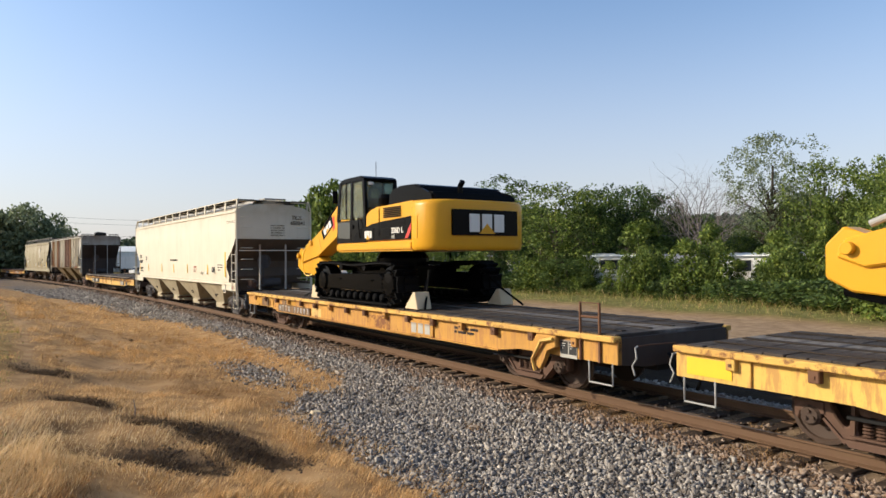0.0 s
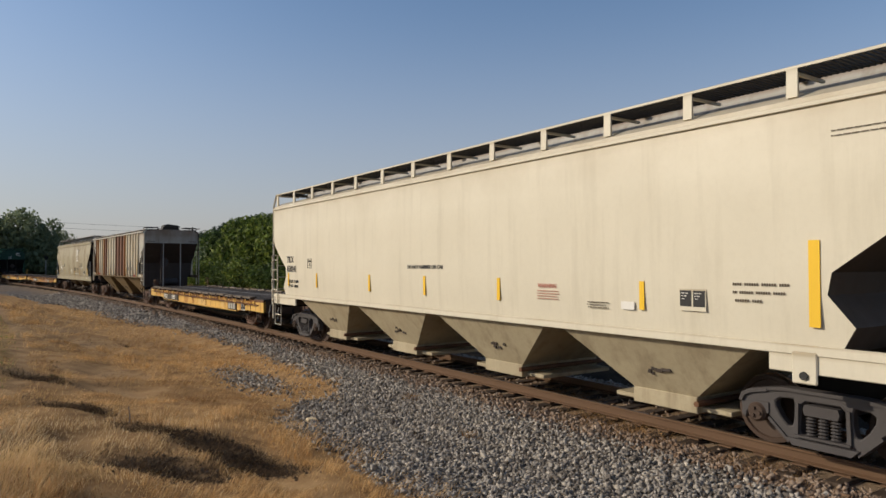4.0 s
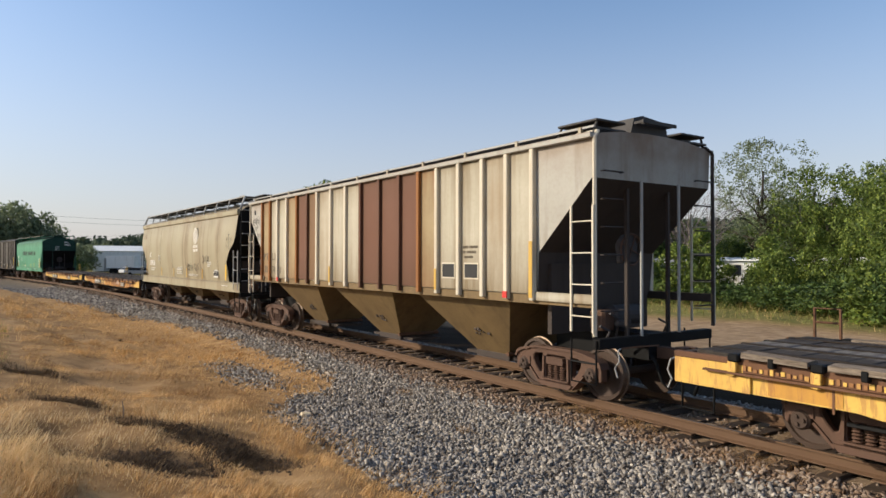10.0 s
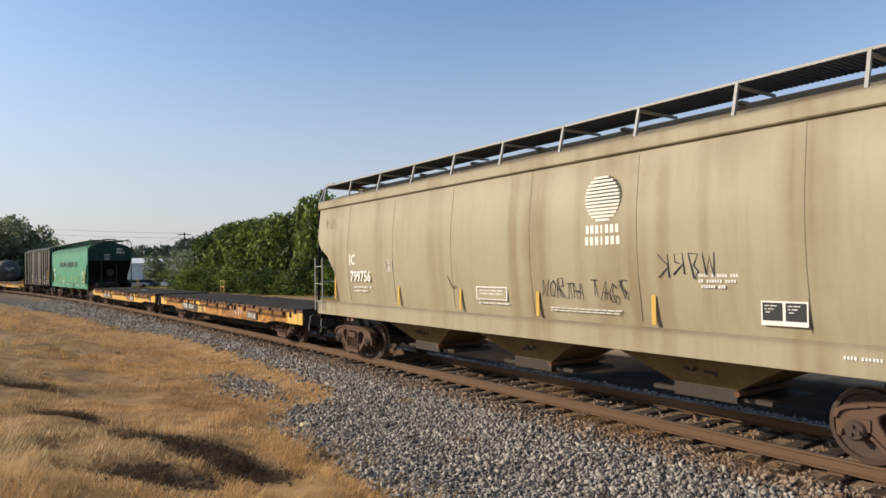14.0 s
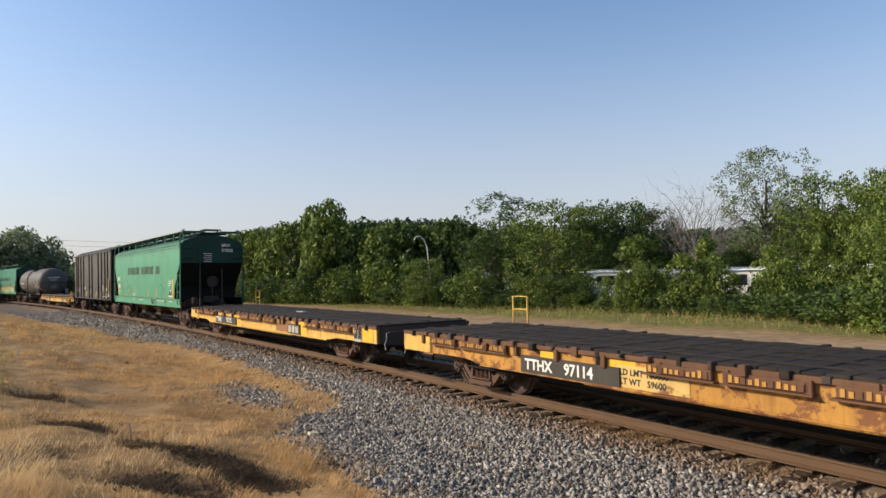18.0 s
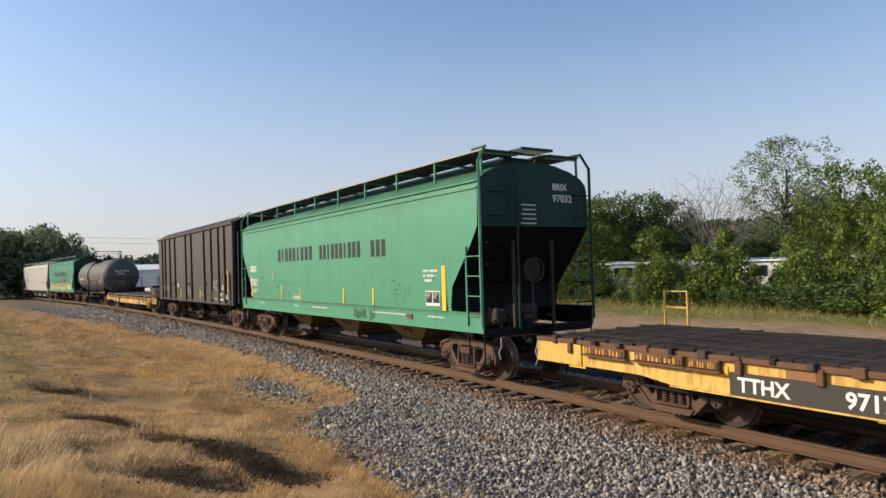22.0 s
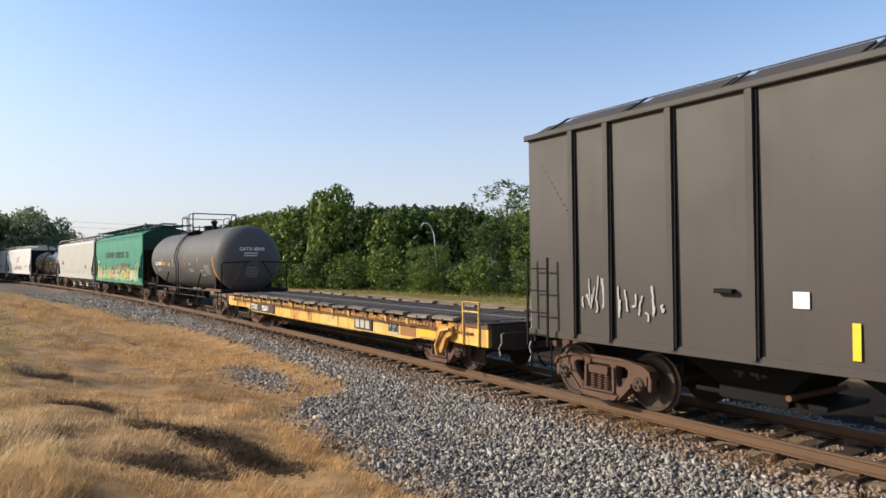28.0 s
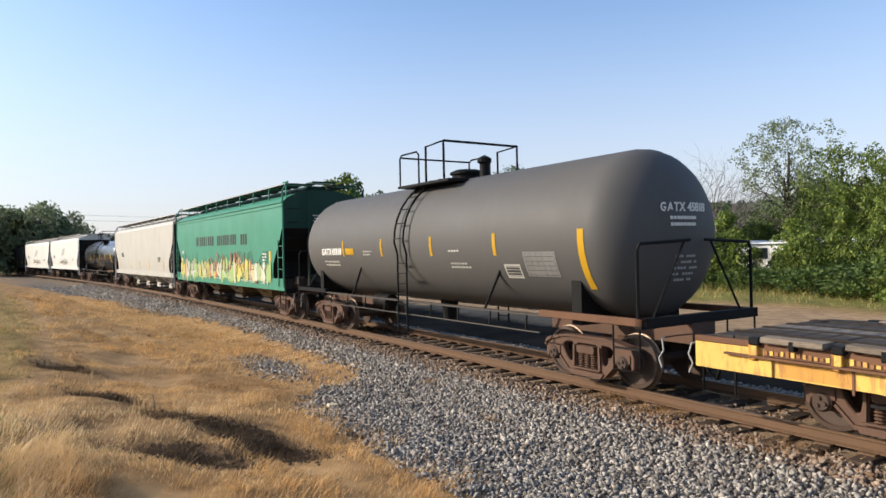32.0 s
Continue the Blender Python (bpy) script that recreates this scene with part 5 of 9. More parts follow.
    part("lamp_holder", one_box(-5.5, -5.25, 1.58, 1.6, 1.25, 1.36), RUSTY, car)
    letters("97032", 0.17, -L / 2 + 0.1, -0.5, 3.85, WHITE, car, turn=-90)
    block_word_end(car, -L / 2 + 0.1, -0.5, 4.12)
    if tagged_up:
        spray(car, -L / 2 + 1.3, L / 2 - 1.0, 1.15, 2.45, y + 0.004)
    else:
        tag_word(car, "KWARK DC", -2.3, 1.15, 0.16, 0.24, 1.59, INK, 10, 0.013)
        rnd = random.Random(77)
        for cx, cz, rx, rz in ((-4.85, 1.95, 0.35, 0.3), (5.2, 2.0, 0.9, 0.25), (3.2, 2.05, 0.8, 0.25)):
            bm = bmesh.new()
            for _ in range(60):
                px, pz, r = rnd.gauss(cx, rx), rnd.gauss(cz, rz), rnd.uniform(0.003, 0.009)
                box(bm, px - r, px + r, y - 0.015, y + 0.003, pz - r, pz + r)
            part("paint_chips", bm, CHAR, car, "dark specks of chipped paint")


def block_word_end(car, x, y, z):
    letters("BRIX", 0.15, x, y, z, WHITE, car, turn=-90)
    for k in range(5):
        part("data_lettering", one_box(x - 0.006, x, 0.0, 0.42 - 0.05 * (k % 2), 3.75 - k * 0.1, 3.775 - k * 0.1), WHITE, car)


SPRAY = [paint("spray_yellow", (0.5, 0.44, 0.1), (0.3, 0.3, 0.08), 0.5, 0.4), paint("spray_lime", (0.3, 0.4, 0.14), (0.15, 0.28, 0.12), 0.5, 0.4), paint("spray_red", (0.34, 0.13, 0.08), (0.2, 0.12, 0.07), 0.4, 0.4), paint("spray_white", (0.5, 0.5, 0.44), (0.3, 0.34, 0.26), 0.5, 0.4), paint("spray_cream", (0.5, 0.46, 0.26), (0.28, 0.3, 0.14), 0.5, 0.4)]


def spray(car, x0, x1, z0, z1, y):
    """Broad many-coloured graffiti: overlapping flat shapes along the lower side."""
    rnd = random.Random(9)
    n = 46
    for k in range(n):
        x = x1 - (x1 - x0) * (k + 0.5) / n
        col = SPRAY[(0, 1, 4, 0, 1, 3, 0, 4, 1, 2)[(k * 3 + k // 7) % 10]]
        w, h = rnd.uniform(0.16, 0.36), rnd.uniform(0.6, 1.1)
        pts = [(x + w * math.cos(a) * rnd.uniform(0.6, 1.1), (z0 + z1) / 2 - 0.1 + h * 0.62 * math.sin(a) * rnd.uniform(0.6, 1.1)) for a in np.linspace(0, math.tau, 9)[:-1]]
        part("graffiti", one_prism(pts, y + 0.0016 * (k % 7), y + 0.0016 * (k % 7) + 0.003), col, car, "yellow and red sprayed graffiti")
    strokes(car, scrawl(61, x0 + 0.5, x1 - 0.5, z0 + 0.1, z1 - 0.2, 18), y + 0.016, SPRAY[3], 0.025)
    strokes(car, scrawl(62, x0 + 0.3, x1 - 0.3, z0 + 0.2, z1 + 0.1, 26), y + 0.018, INK, 0.02)
    strokes(car, scrawl(63, x0 + 3.0, x1 - 6.0, z0 + 0.5, z1 + 0.1, 12), y + 0.02, SPRAY[2], 0.04)


def black_hopper():
    rows = [(1.16, 1.52, .06), (4.66, 1.56, .06), (4.70, 1.55, .06), (4.95, 1.08, .06), (5.0, .5, .06)]
    car, L = hopper("charcoal covered hopper car with flat ribbed sides and graffiti", 50.2, 65.5, rows, CHAR, BLACK, CAST, 4, 1.2, 1.3, end_dark=BLACK, bay_y=1.0, slots=0.42, sill=(1.1, 1.22), dark_to=5)
    ribs = [6.46, 5.67, 4.46, 3.21, 0.75, -0.44, -2.90, -4.15, -5.36, -6.29]
    for x in ribs:
        for m in (-1, 1):
            bm = bmesh.new()
            prism(bm, [(m * 1.5, 1.16), (m * 1.6, 1.16), (m * 1.63, 4.66), (m * 1.5, 4.66)], x - 0.05, x + 0.05, "x")
            part("rib", bm, CHAR, car)
            # black strip painted as the shadow beside the rib
            part("rib_face", one_box(x - 0.09, x - 0.05, *sorted((m * 1.52, m * 1.585)), 1.2, 4.64), BLACK, car)
    for m in (-1, 1):
        part("top_chord", one_box(-L / 2, L / 2, *sorted((m * 1.54, m * 1.64)), 4.62, 4.72, 0.015), CHAR, car)
        part("corner_angle", one_box(-L / 2, -L / 2 + 0.1, *sorted((m * 1.5, m * 1.62)), 1.1, 4.66, 0.01), CHAR, car)
    X = L / 2 - 0.6
    for m in (-1, 1):
        part("roof_rail", one_tube([(-X, m * 1.08, 5.0), (X, m * 1.08, 5.0)], 0.012, 5), CHAR, car)
        for k in range(9):
            x = -X + 2 * X * k / 8
            part("roof_strut", one_tube([(x, m * 1.08, 5.0), (x + 0.04, m * 1.54, 4.73)], 0.022, 4), CHAR, car)
        for k in range(8):
            x = -X + 2 * X * (k + 0.5) / 8
            part("roof_panel", one_prism([(m * 1.5, 4.722), (m * 1.1, 4.94), (m * 1.1, 4.975), (m * 1.5, 4.755)], x - 0.72, x + 0.72, "x"), CHAR, car)
    bm = bmesh.new()
    for k in range(90):
        x = -X + 2 * X * k / 90
        box(bm, x, x + 0.03, -0.35, 0.35, 5.0, 5.03)
    part("running_board", bm, BLACK, car)
    part("hatch_grab", one_tube([(-6.9, 0.9, 4.9), (-6.9, 0.9, 5.12), (-6.3, 0.9, 5.12), (-6.3, 0.9, 4.9)], 0.02, 5), GALV, car)
    for m in (-1, 1):
        a, b = m * (L / 2 - 0.15), m * (L / 2 - 0.68)
        ladder(car, min(a, b), max(a, b), 1.68, 0.95, 2.5, 4, BLACK)
        part("grab_pole", one_tube([(m * (L / 2 + 0.06), 1.4, 1.2), (m * (L / 2 + 0.06), 1.4, 4.3)], 0.022, 5), GALV, car)
        for k in range(7):
            z = 1.35 + k * 0.45
            part("grab_iron", one_tube([(m * (L / 2), 1.4, z), (m * (L / 2 + 0.06), 1.4, z)], 0.02, 4), GALV, car)
    brake_gear(car, L, BLACK)
    for (xa, za), (xb, zb) in (((-6.3, 2.9), (-7.4, 4.1)), ((-5.3, 2.0), (-6.1, 2.6)), ((7.2, 4.1), (6.6, 3.3))):
        for k in range(9):
            t = k / 8
            part("rivet", one_box(xa + (xb - xa) * t - 0.009, xa + (xb - xa) * t + 0.009, 1.53, 1.565, za + (zb - za) * t - 0.009, za + (zb - za) * t + 0.009, 0.003), BLACK, car)
    y = 1.545
    stripes(car, (1.98, -2.02, -4.26), y, 1.3, 0.42)
    stripes(car, (-6.82,), y + 0.06, 1.65, 0.98, 0.12)
    part("data_panel", one_box(-6.68, -6.38, y, y + 0.008, 1.34, 1.6), WHITE, car)
    part("data_panel", one_box(-5.98, -5.84, y, y + 0.008, 1.76, 1.98), WHITE, car)
    data_box(car, -5.72, 1.45, 0.5, 0.32, y, WHITE)
    part("data_panel", one_box(2.5, 2.7, y, y + 0.008, 1.85, 2.05), WHITE, car)
    data_lines(car, -4.55, 1.4, (0.5, 0.5), y, WHITE, 0.03)
    for k, (x0, x1, z0, z1, n) in enumerate(((-5.3, -4.35, 1.6, 2.2, 5), (-2.8, -2.2, 1.35, 1.95, 4), (-0.3, 0.55, 1.35, 1.95, 5), (4.6, 5.5, 1.5, 2.1, 5), (5.75, 6.3, 1.6, 2.2, 3))):
        strokes(car, scrawl(70 + k, x0, x1, z0, z1, n + 2), y + 0.005, CHALK, (0.034, 0.026, 0.014, 0.02, 0.018)[k])
    for x in (3.6, 0.05, -3.2):
        part("latch", one_box(x - 0.14, x + 0.14, 1.54, 1.64, 2.0, 2.06, 0.01), BLACK, car)


def plain_hopper(label, c0, c1, coat, bays, low, h=0.0, pressure=False):
    rows = [(1.30, 1.52, 1.2), (1.7, 1.56, 1.3), (2.1, 1.58, 1.2), (3.1, 1.6, .2), (4.2 + h, 1.58, .1), (4.4 + h, 1.45, .1), (4.6 + h, .8, .1), (4.65 + h, .3, .1)]
    car, L = hopper(label, c0, c1, rows, coat, low, CAST, bays, 1.35, 1.5, end_dark=BLACK, bay_y=1.46, out_y=0.7, slots=0.34, sill=(1.12, 1.4), dark_to=2.2)
    bars_on_roof(car, L, 0.8, 1.4, 4.8 + h, 11, 1.42, 4.42 + h, coat)
    roof_hatch(car, L, 0.7, 4.5 + h, 4.83 + h, coat, 4.74 + h)
    side_ladders(car, L, 0.5, 1.61, 0.6, 2.8, 5, coat)
    corner_rails(car, L, 1.56, 0.6, 4.4, 1.4, 4.75, coat)
    brake_gear(car, L, CAST)
    stripes(car, (-7.0, -3, 0, 3, 7.0), 1.6, 1.6, 0.45)
    data_lines(car, 6.5, 2.7, (0.8, 0.9), 1.6, INK, 0.14)
    data_lines(car, -5.5, 2.3, (0.8, 0.7, 0.7), 1.6, INK, 0.06)
    if pressure:
        part("side_emblem", one_prism([(1.5, 2.6), (0.4, 3.4), (-1.2, 3.5), (-0.2, 2.7)], 1.6, 1.606), GALV, car)
        strokes(car, scrawl(81, -2.5, 2.5, 1.6, 2.3, 12), 1.606, INK, 0.04)
    return car


def tank_car(label, c0, c1, coat, rad, zc, full=True):
    car, L = car_base("tank_car", label, "tank car", c0, c1, 1.63, 0.457, CAST)
    X = L / 2 - 0.25
    bm = bmesh.new()
    cap = 0.95
    prof = [(-X, 0.02)] + [(-X + cap * (1 - math.cos(a)), rad * math.sin(a)) for a in np.linspace(0.12, math.pi / 2, 9)]
    prof += [(-a, b) for a, b in prof[::-1]]
    lathe(bm, prof, "x", 48, (0, 0, zc))
    body = part("tank_shell", bm, coat, car)
    for f in body.data.polygons:
        f.use_smooth = True
    # stub sills, bolsters, saddles
    for m in (-1, 1):
        e = m * L / 2
        part("stub_sill", one_box(*sorted((e, e - m * 3.4)), -0.3, 0.3, 0.78, 1.16, 0.01), CAST, car)
        bx = m * (L / 2 - 1.63)
        bm = bmesh.new()
        prism(bm, [(-1.3, 1.05), (1.3, 1.05), (1.3, zc - 0.62), (1.1, zc - 0.85), (0.6, zc - rad + 0.12), (-0.6, zc - rad + 0.12), (-1.1, zc - 0.85), (-1.3, zc - 0.62)], bx - 0.12, bx + 0.12, "x")
        part("saddle", bm, BLACK, car)
        part("end_sill", one_box(*sorted((e, e - m * 0.14)), -1.52, 1.52, 1.12, 1.28, 0.01), BLACK, car)
        for k in (-1, 1):
            part("platform_edge", one_box(*sorted((e, e - m * 2.4)), *sorted((k * 1.4, k * 1.52)), 1.16, 1.28, 0.01), RUSTY if m < 0 else BLACK, car)
            x0 = e - m * 0.1
            part("end_railing", one_tube([(x0, k * 1.48, 1.2), (x0, k * 1.48, 2.35), (x0 - m * 0.0, k * 1.42, 2.45), (x0, k * 0.2, 2.5)], 0.028, 6), BLACK, car)
            part("railing_brace", one_tube([(x0, k * 0.35, 2.48), (x0, k * 1.15, 1.25)], 0.022, 5), BLACK, car)
            part("side_railing", one_tube([(x0, k * 1.48, 2.42), (x0 - m * 0.0, k * 1.48, 2.42), (x0 - m * 0.02, k * 1.48, 1.3)], 0.02, 5), BLACK, car)
        for k in (-1, 1):
            x0, x1 = e - m * 0.06, e - m * 0.6
            bm = bmesh.new()
            tube(bm, [(x0, k * 1.5, 1.15), (x0, k * 1.5, 0.45), (x1, k * 1.5, 0.45), (x1, k * 1.5, 1.15)], 0.018, 5)
            tube(bm, [(x0, k * 1.5, 0.8), (x1, k * 1.5, 0.8)], 0.018, 5)
            part("step", bm, BLACK, car)
    # long side rail and its stays
    for k in (-1, 1):
        part("side_walkway", one_box(-L / 2 + 2.4, L / 2 - 2.4, *sorted((k * 1.36, k * 1.5)), 1.155, 1.19), CHAR, car)
        part("hand_rail", one_tube([(-L / 2 + 2.4, k * 1.5, 0.86), (L / 2 - 2.4, k * 1.5, 0.86)], 0.016, 5), CHAR, car)
        for q in range(9):
            x = -4.6 + q * 1.15
            part("hanger", one_tube([(x, k * 1.46, 1.2), (x, k * 1.5, 0.84)], 0.02, 4), BLACK, car)
        for x in (3.2, -3.2):
            part("stay", one_tube([(x, k * 1.42, 1.18), (x - 0.5, k * 1.36, zc - 0.62)], 0.03, 5), BLACK, car)
        # ladder over the curve of the tank
        lad = None
        for xx in (-0.2, 0.25):
            pts = [(xx, k * 1.56, 0.45), (xx, k * 1.56, zc - 0.3)] + [(xx, k * (rad + 0.12) * math.cos(a), zc + (rad + 0.12) * math.sin(a)) for a in np.linspace(0.0, 1.25, 8)]
            p = part("ladder", one_tube(pts, 0.026, 5), BLACK, car)
            lad = lad or p
        for q in range(12):
            u = q / 11
            z = 0.6 + u * (zc - 0.3 - 0.6) * 1.6
            if z < zc - 0.3:
                part("rung", one_tube([(-0.2, k * 1.56, z), (0.25, k * 1.56, z)], 0.018, 4), BLACK, lad)
        for a in np.linspace(0.05, 1.2, 6):
            part("rung", one_tube([(-0.2, k * (rad + 0.12) * math.cos(a), zc + (rad + 0.12) * math.sin(a)), (0.25, k * (rad + 0.12) * math.cos(a), zc + (rad + 0.12) * math.sin(a))], 0.018, 4), BLACK, lad)
    # manway, valves and the platform with its railing on top
    top = zc + rad
    bm = bmesh.new()
    lathe(bm, [(top - 0.15, 0.36), (top + 0.12, 0.36), (top + 0.13, 0.42), (top + 0.18, 0.42), (top + 0.24, 0.3), (top + 0.26, 0.02)], "z", 18, (-0.6, 0, 0))
    part("manway", bm, BLACK, car)
    for x in (-1.5,):
        bm = bmesh.new()
        lathe(bm, [(top - 0.1, 0.12), (top + 0.3, 0.12), (top + 0.32, 0.17), (top + 0.42, 0.17), (top + 0.46, 0.1), (top + 0.5, 0.02)], "z", 12, (x, 0.1, 0))
        part("safety_valve", bm, BLACK, car)
    pf = None
    for k in (-1, 1):
        bm = bmesh.new()
        box(bm, -1.5, 0.9, *sorted((k * 0.55, k * 1.15)), top - 0.14, top - 0.08)
        pf = part("platform", bm, BLACK, car)
        y = k * 1.1
        part("platform_rail", one_tube([(0.85, y, top - 0.1), (0.85, y, top + 0.64), (0.75, y, top + 0.72), (0.0, y, top + 0.72), (-0.1, y, top + 0.64), (-0.1, y, top - 0.1)], 0.024, 5), BLACK, pf)
        part("platform_rail", one_tube([(-0.45, y, top - 0.1), (-0.45, y, top + 0.78), (-1.25, y, top + 0.82), (-1.25, y, top - 0.1)], 0.03, 5), BLACK, pf)
    part("platform_rail", one_tube([(0.85, -1.1, top + 0.67), (0.85, 1.1, top + 0.67)], 0.024, 5), BLACK, pf)
    part("platform_rail", one_tube([(-1.25, -1.1, top + 0.82), (-1.25, 1.1, top + 0.82)], 0.03, 5), BLACK, pf)
    bm = bmesh.new()
    lathe(bm, [(0.55, 0.16), (0.9, 0.2), (zc - rad + 0.1, 0.26)], "z", 14, (0.3, 0, 0))
    part("bottom_outlet", bm, BLACK, car)
    bm = bmesh.new()
    lathe(bm, [(-0.5, 0.03), (-0.42, 0.2), (0.42, 0.2), (0.5, 0.03)], "x", 14, (2.6, 0.7, 1.0))
    part("air_reservoir", bm, BLACK, car)

    def on_shell(x0, x1, z0, z1, material, name, label=""):
        bm = bmesh.new()
        n = 5
        prev = None
        for i in range(n + 1):
            z = z0 + (z1 - z0) * i / n
            y = math.sqrt(max(0.01, (rad + 0.008) ** 2 - (z - zc) ** 2))
            cur = (bm.verts.new((x0, y, z)), bm.verts.new((x1, y, z)))
            if prev:
                bm.faces.new((prev[0], prev[1], cur[1], cur[0]))
            prev = cur
        bmesh.ops.solidify(bm, geom=list(bm.faces), thickness=0.004)
        return part(name, bm, material, car, label)
    for x in (3.6, 1.2, -1.27, -3.69):
        on_shell(x - 0.05, x + 0.05, zc - 0.35, zc + 0.1, STRIPE, "reflector_stripe", "yellow reflective stripe")
    on_shell(-6.2, -6.05, zc - 0.95, zc + 0.1, STRIPE, "reflector_stripe", "yellow reflective stripe")
    if full:
        on_shell(-5.45, -4.55, zc - 0.75, zc - 0.28, CHALK, "data_panel", "pale stencilled data chart")
        for k in range(5):
            on_shell(-5.4, -4.6, zc - 0.725 + k * 0.087, zc - 0.715 + k * 0.087, TANK, "chart_line")
        for k in range(6):
            on_shell(-5.42 + k * 0.16, -5.412 + k * 0.16, zc - 0.74, zc - 0.3, TANK, "chart_line")
        on_shell(-4.4, -3.9, zc - 0.8, zc - 0.52, WHITE, "data_panel")
        on_shell(-4.36, -3.94, zc - 0.76, zc - 0.56, TANK, "panel_field")
        letters("GATX", 0.2, 5.2, rad - 0.005, zc - 0.3, WHITE, car)
        letters("45818", 0.2, 4.42, rad - 0.005, zc - 0.3, WHITE, car)
        on_shell(2.9, 3.45, zc - 0.3, zc - 0.12, STRIPE, "warning_panel")
        for k in range(2):
            for q in range(9):
                on_shell(5.02 - q * 0.12, 5.1 - q * 0.12, zc - 0.53 - k * 0.1, zc - 0.48 - k * 0.1, WHITE, "data_lettering")
        for x, z, n in ((2.3, -0.2, 5), (2.3, -0.28, 4), (-2.0, -0.22, 4), (-2.0, -0.5, 6), (-2.0, -0.58, 7)):
            for q in range(n):
                on_shell(x - q * 0.11 - 0.075, x - q * 0.11, zc + z - 0.04, zc + z, WHITE, "data_lettering")
        def on_cap(y, z):
            # how far the dished end lies from its tip at that place
            q = min(1.0, math.hypot(y, z - zc) / rad)
            return -X + cap * (1 - math.sqrt(1 - q * q)) - 0.012

        def cap_letters(text, size, y, z, material):
            had = set(car.children)
            letters(text, size, 0, 0, z, material, car, turn=-90)
            for o in car.children:
                if o in had:
                    continue
                mid = sum((v.co.x for v in o.data.vertices)) / len(o.data.vertices)
                yy = y - mid
                o.matrix_basis = pose(on_cap(yy, z + size / 2), y, z, 90, 0, -90) @ Matrix.Identity(4)
        cap_letters("GATX 45818", 0.15, 0.62, zc + 0.36, WHITE)
        for k, w in enumerate((0.62, 0.6)):
            z = zc + 0.22 - k * 0.11
            for q in range(9):
                y = 0.42 - q * w / 9
                part("data_lettering", one_box(on_cap(y, z) - 0.004, on_cap(y, z) + 0.03, y - w / 9 * 0.66, y, z, z + 0.055), WHITE, car)
        for k, w in enumerate((0.5, 0.55, 0.6, 0.6, 0.5)):
            z = zc - 0.42 - k * 0.1
            for q in range(8):
                y = 0.3 - q * w / 8
                if (q * 3 + k) % 5 != 4:
                    part("data_lettering", one_box(on_cap(y, z) - 0.004, on_cap(y, z) + 0.04, y - w / 8 * 0.6, y, z, z + 0.04), CHALK, car)
    return car


def corner_frame(car, x0, x1, y, z1, material):
    """Grab frame that stands up from a flatcar's corner."""
    f = part("grab_frame", one_tube([(x0, y, 0.7), (x0, y, z1), (x1, y, z1), (x1, y, 0.7)], 0.026, 5), material, car)
    part("frame_bar", one_tube([(x0, y, (1.2 + z1) / 2), (x1, y, (1.2 + z1) / 2)], 0.02, 5), material, f)


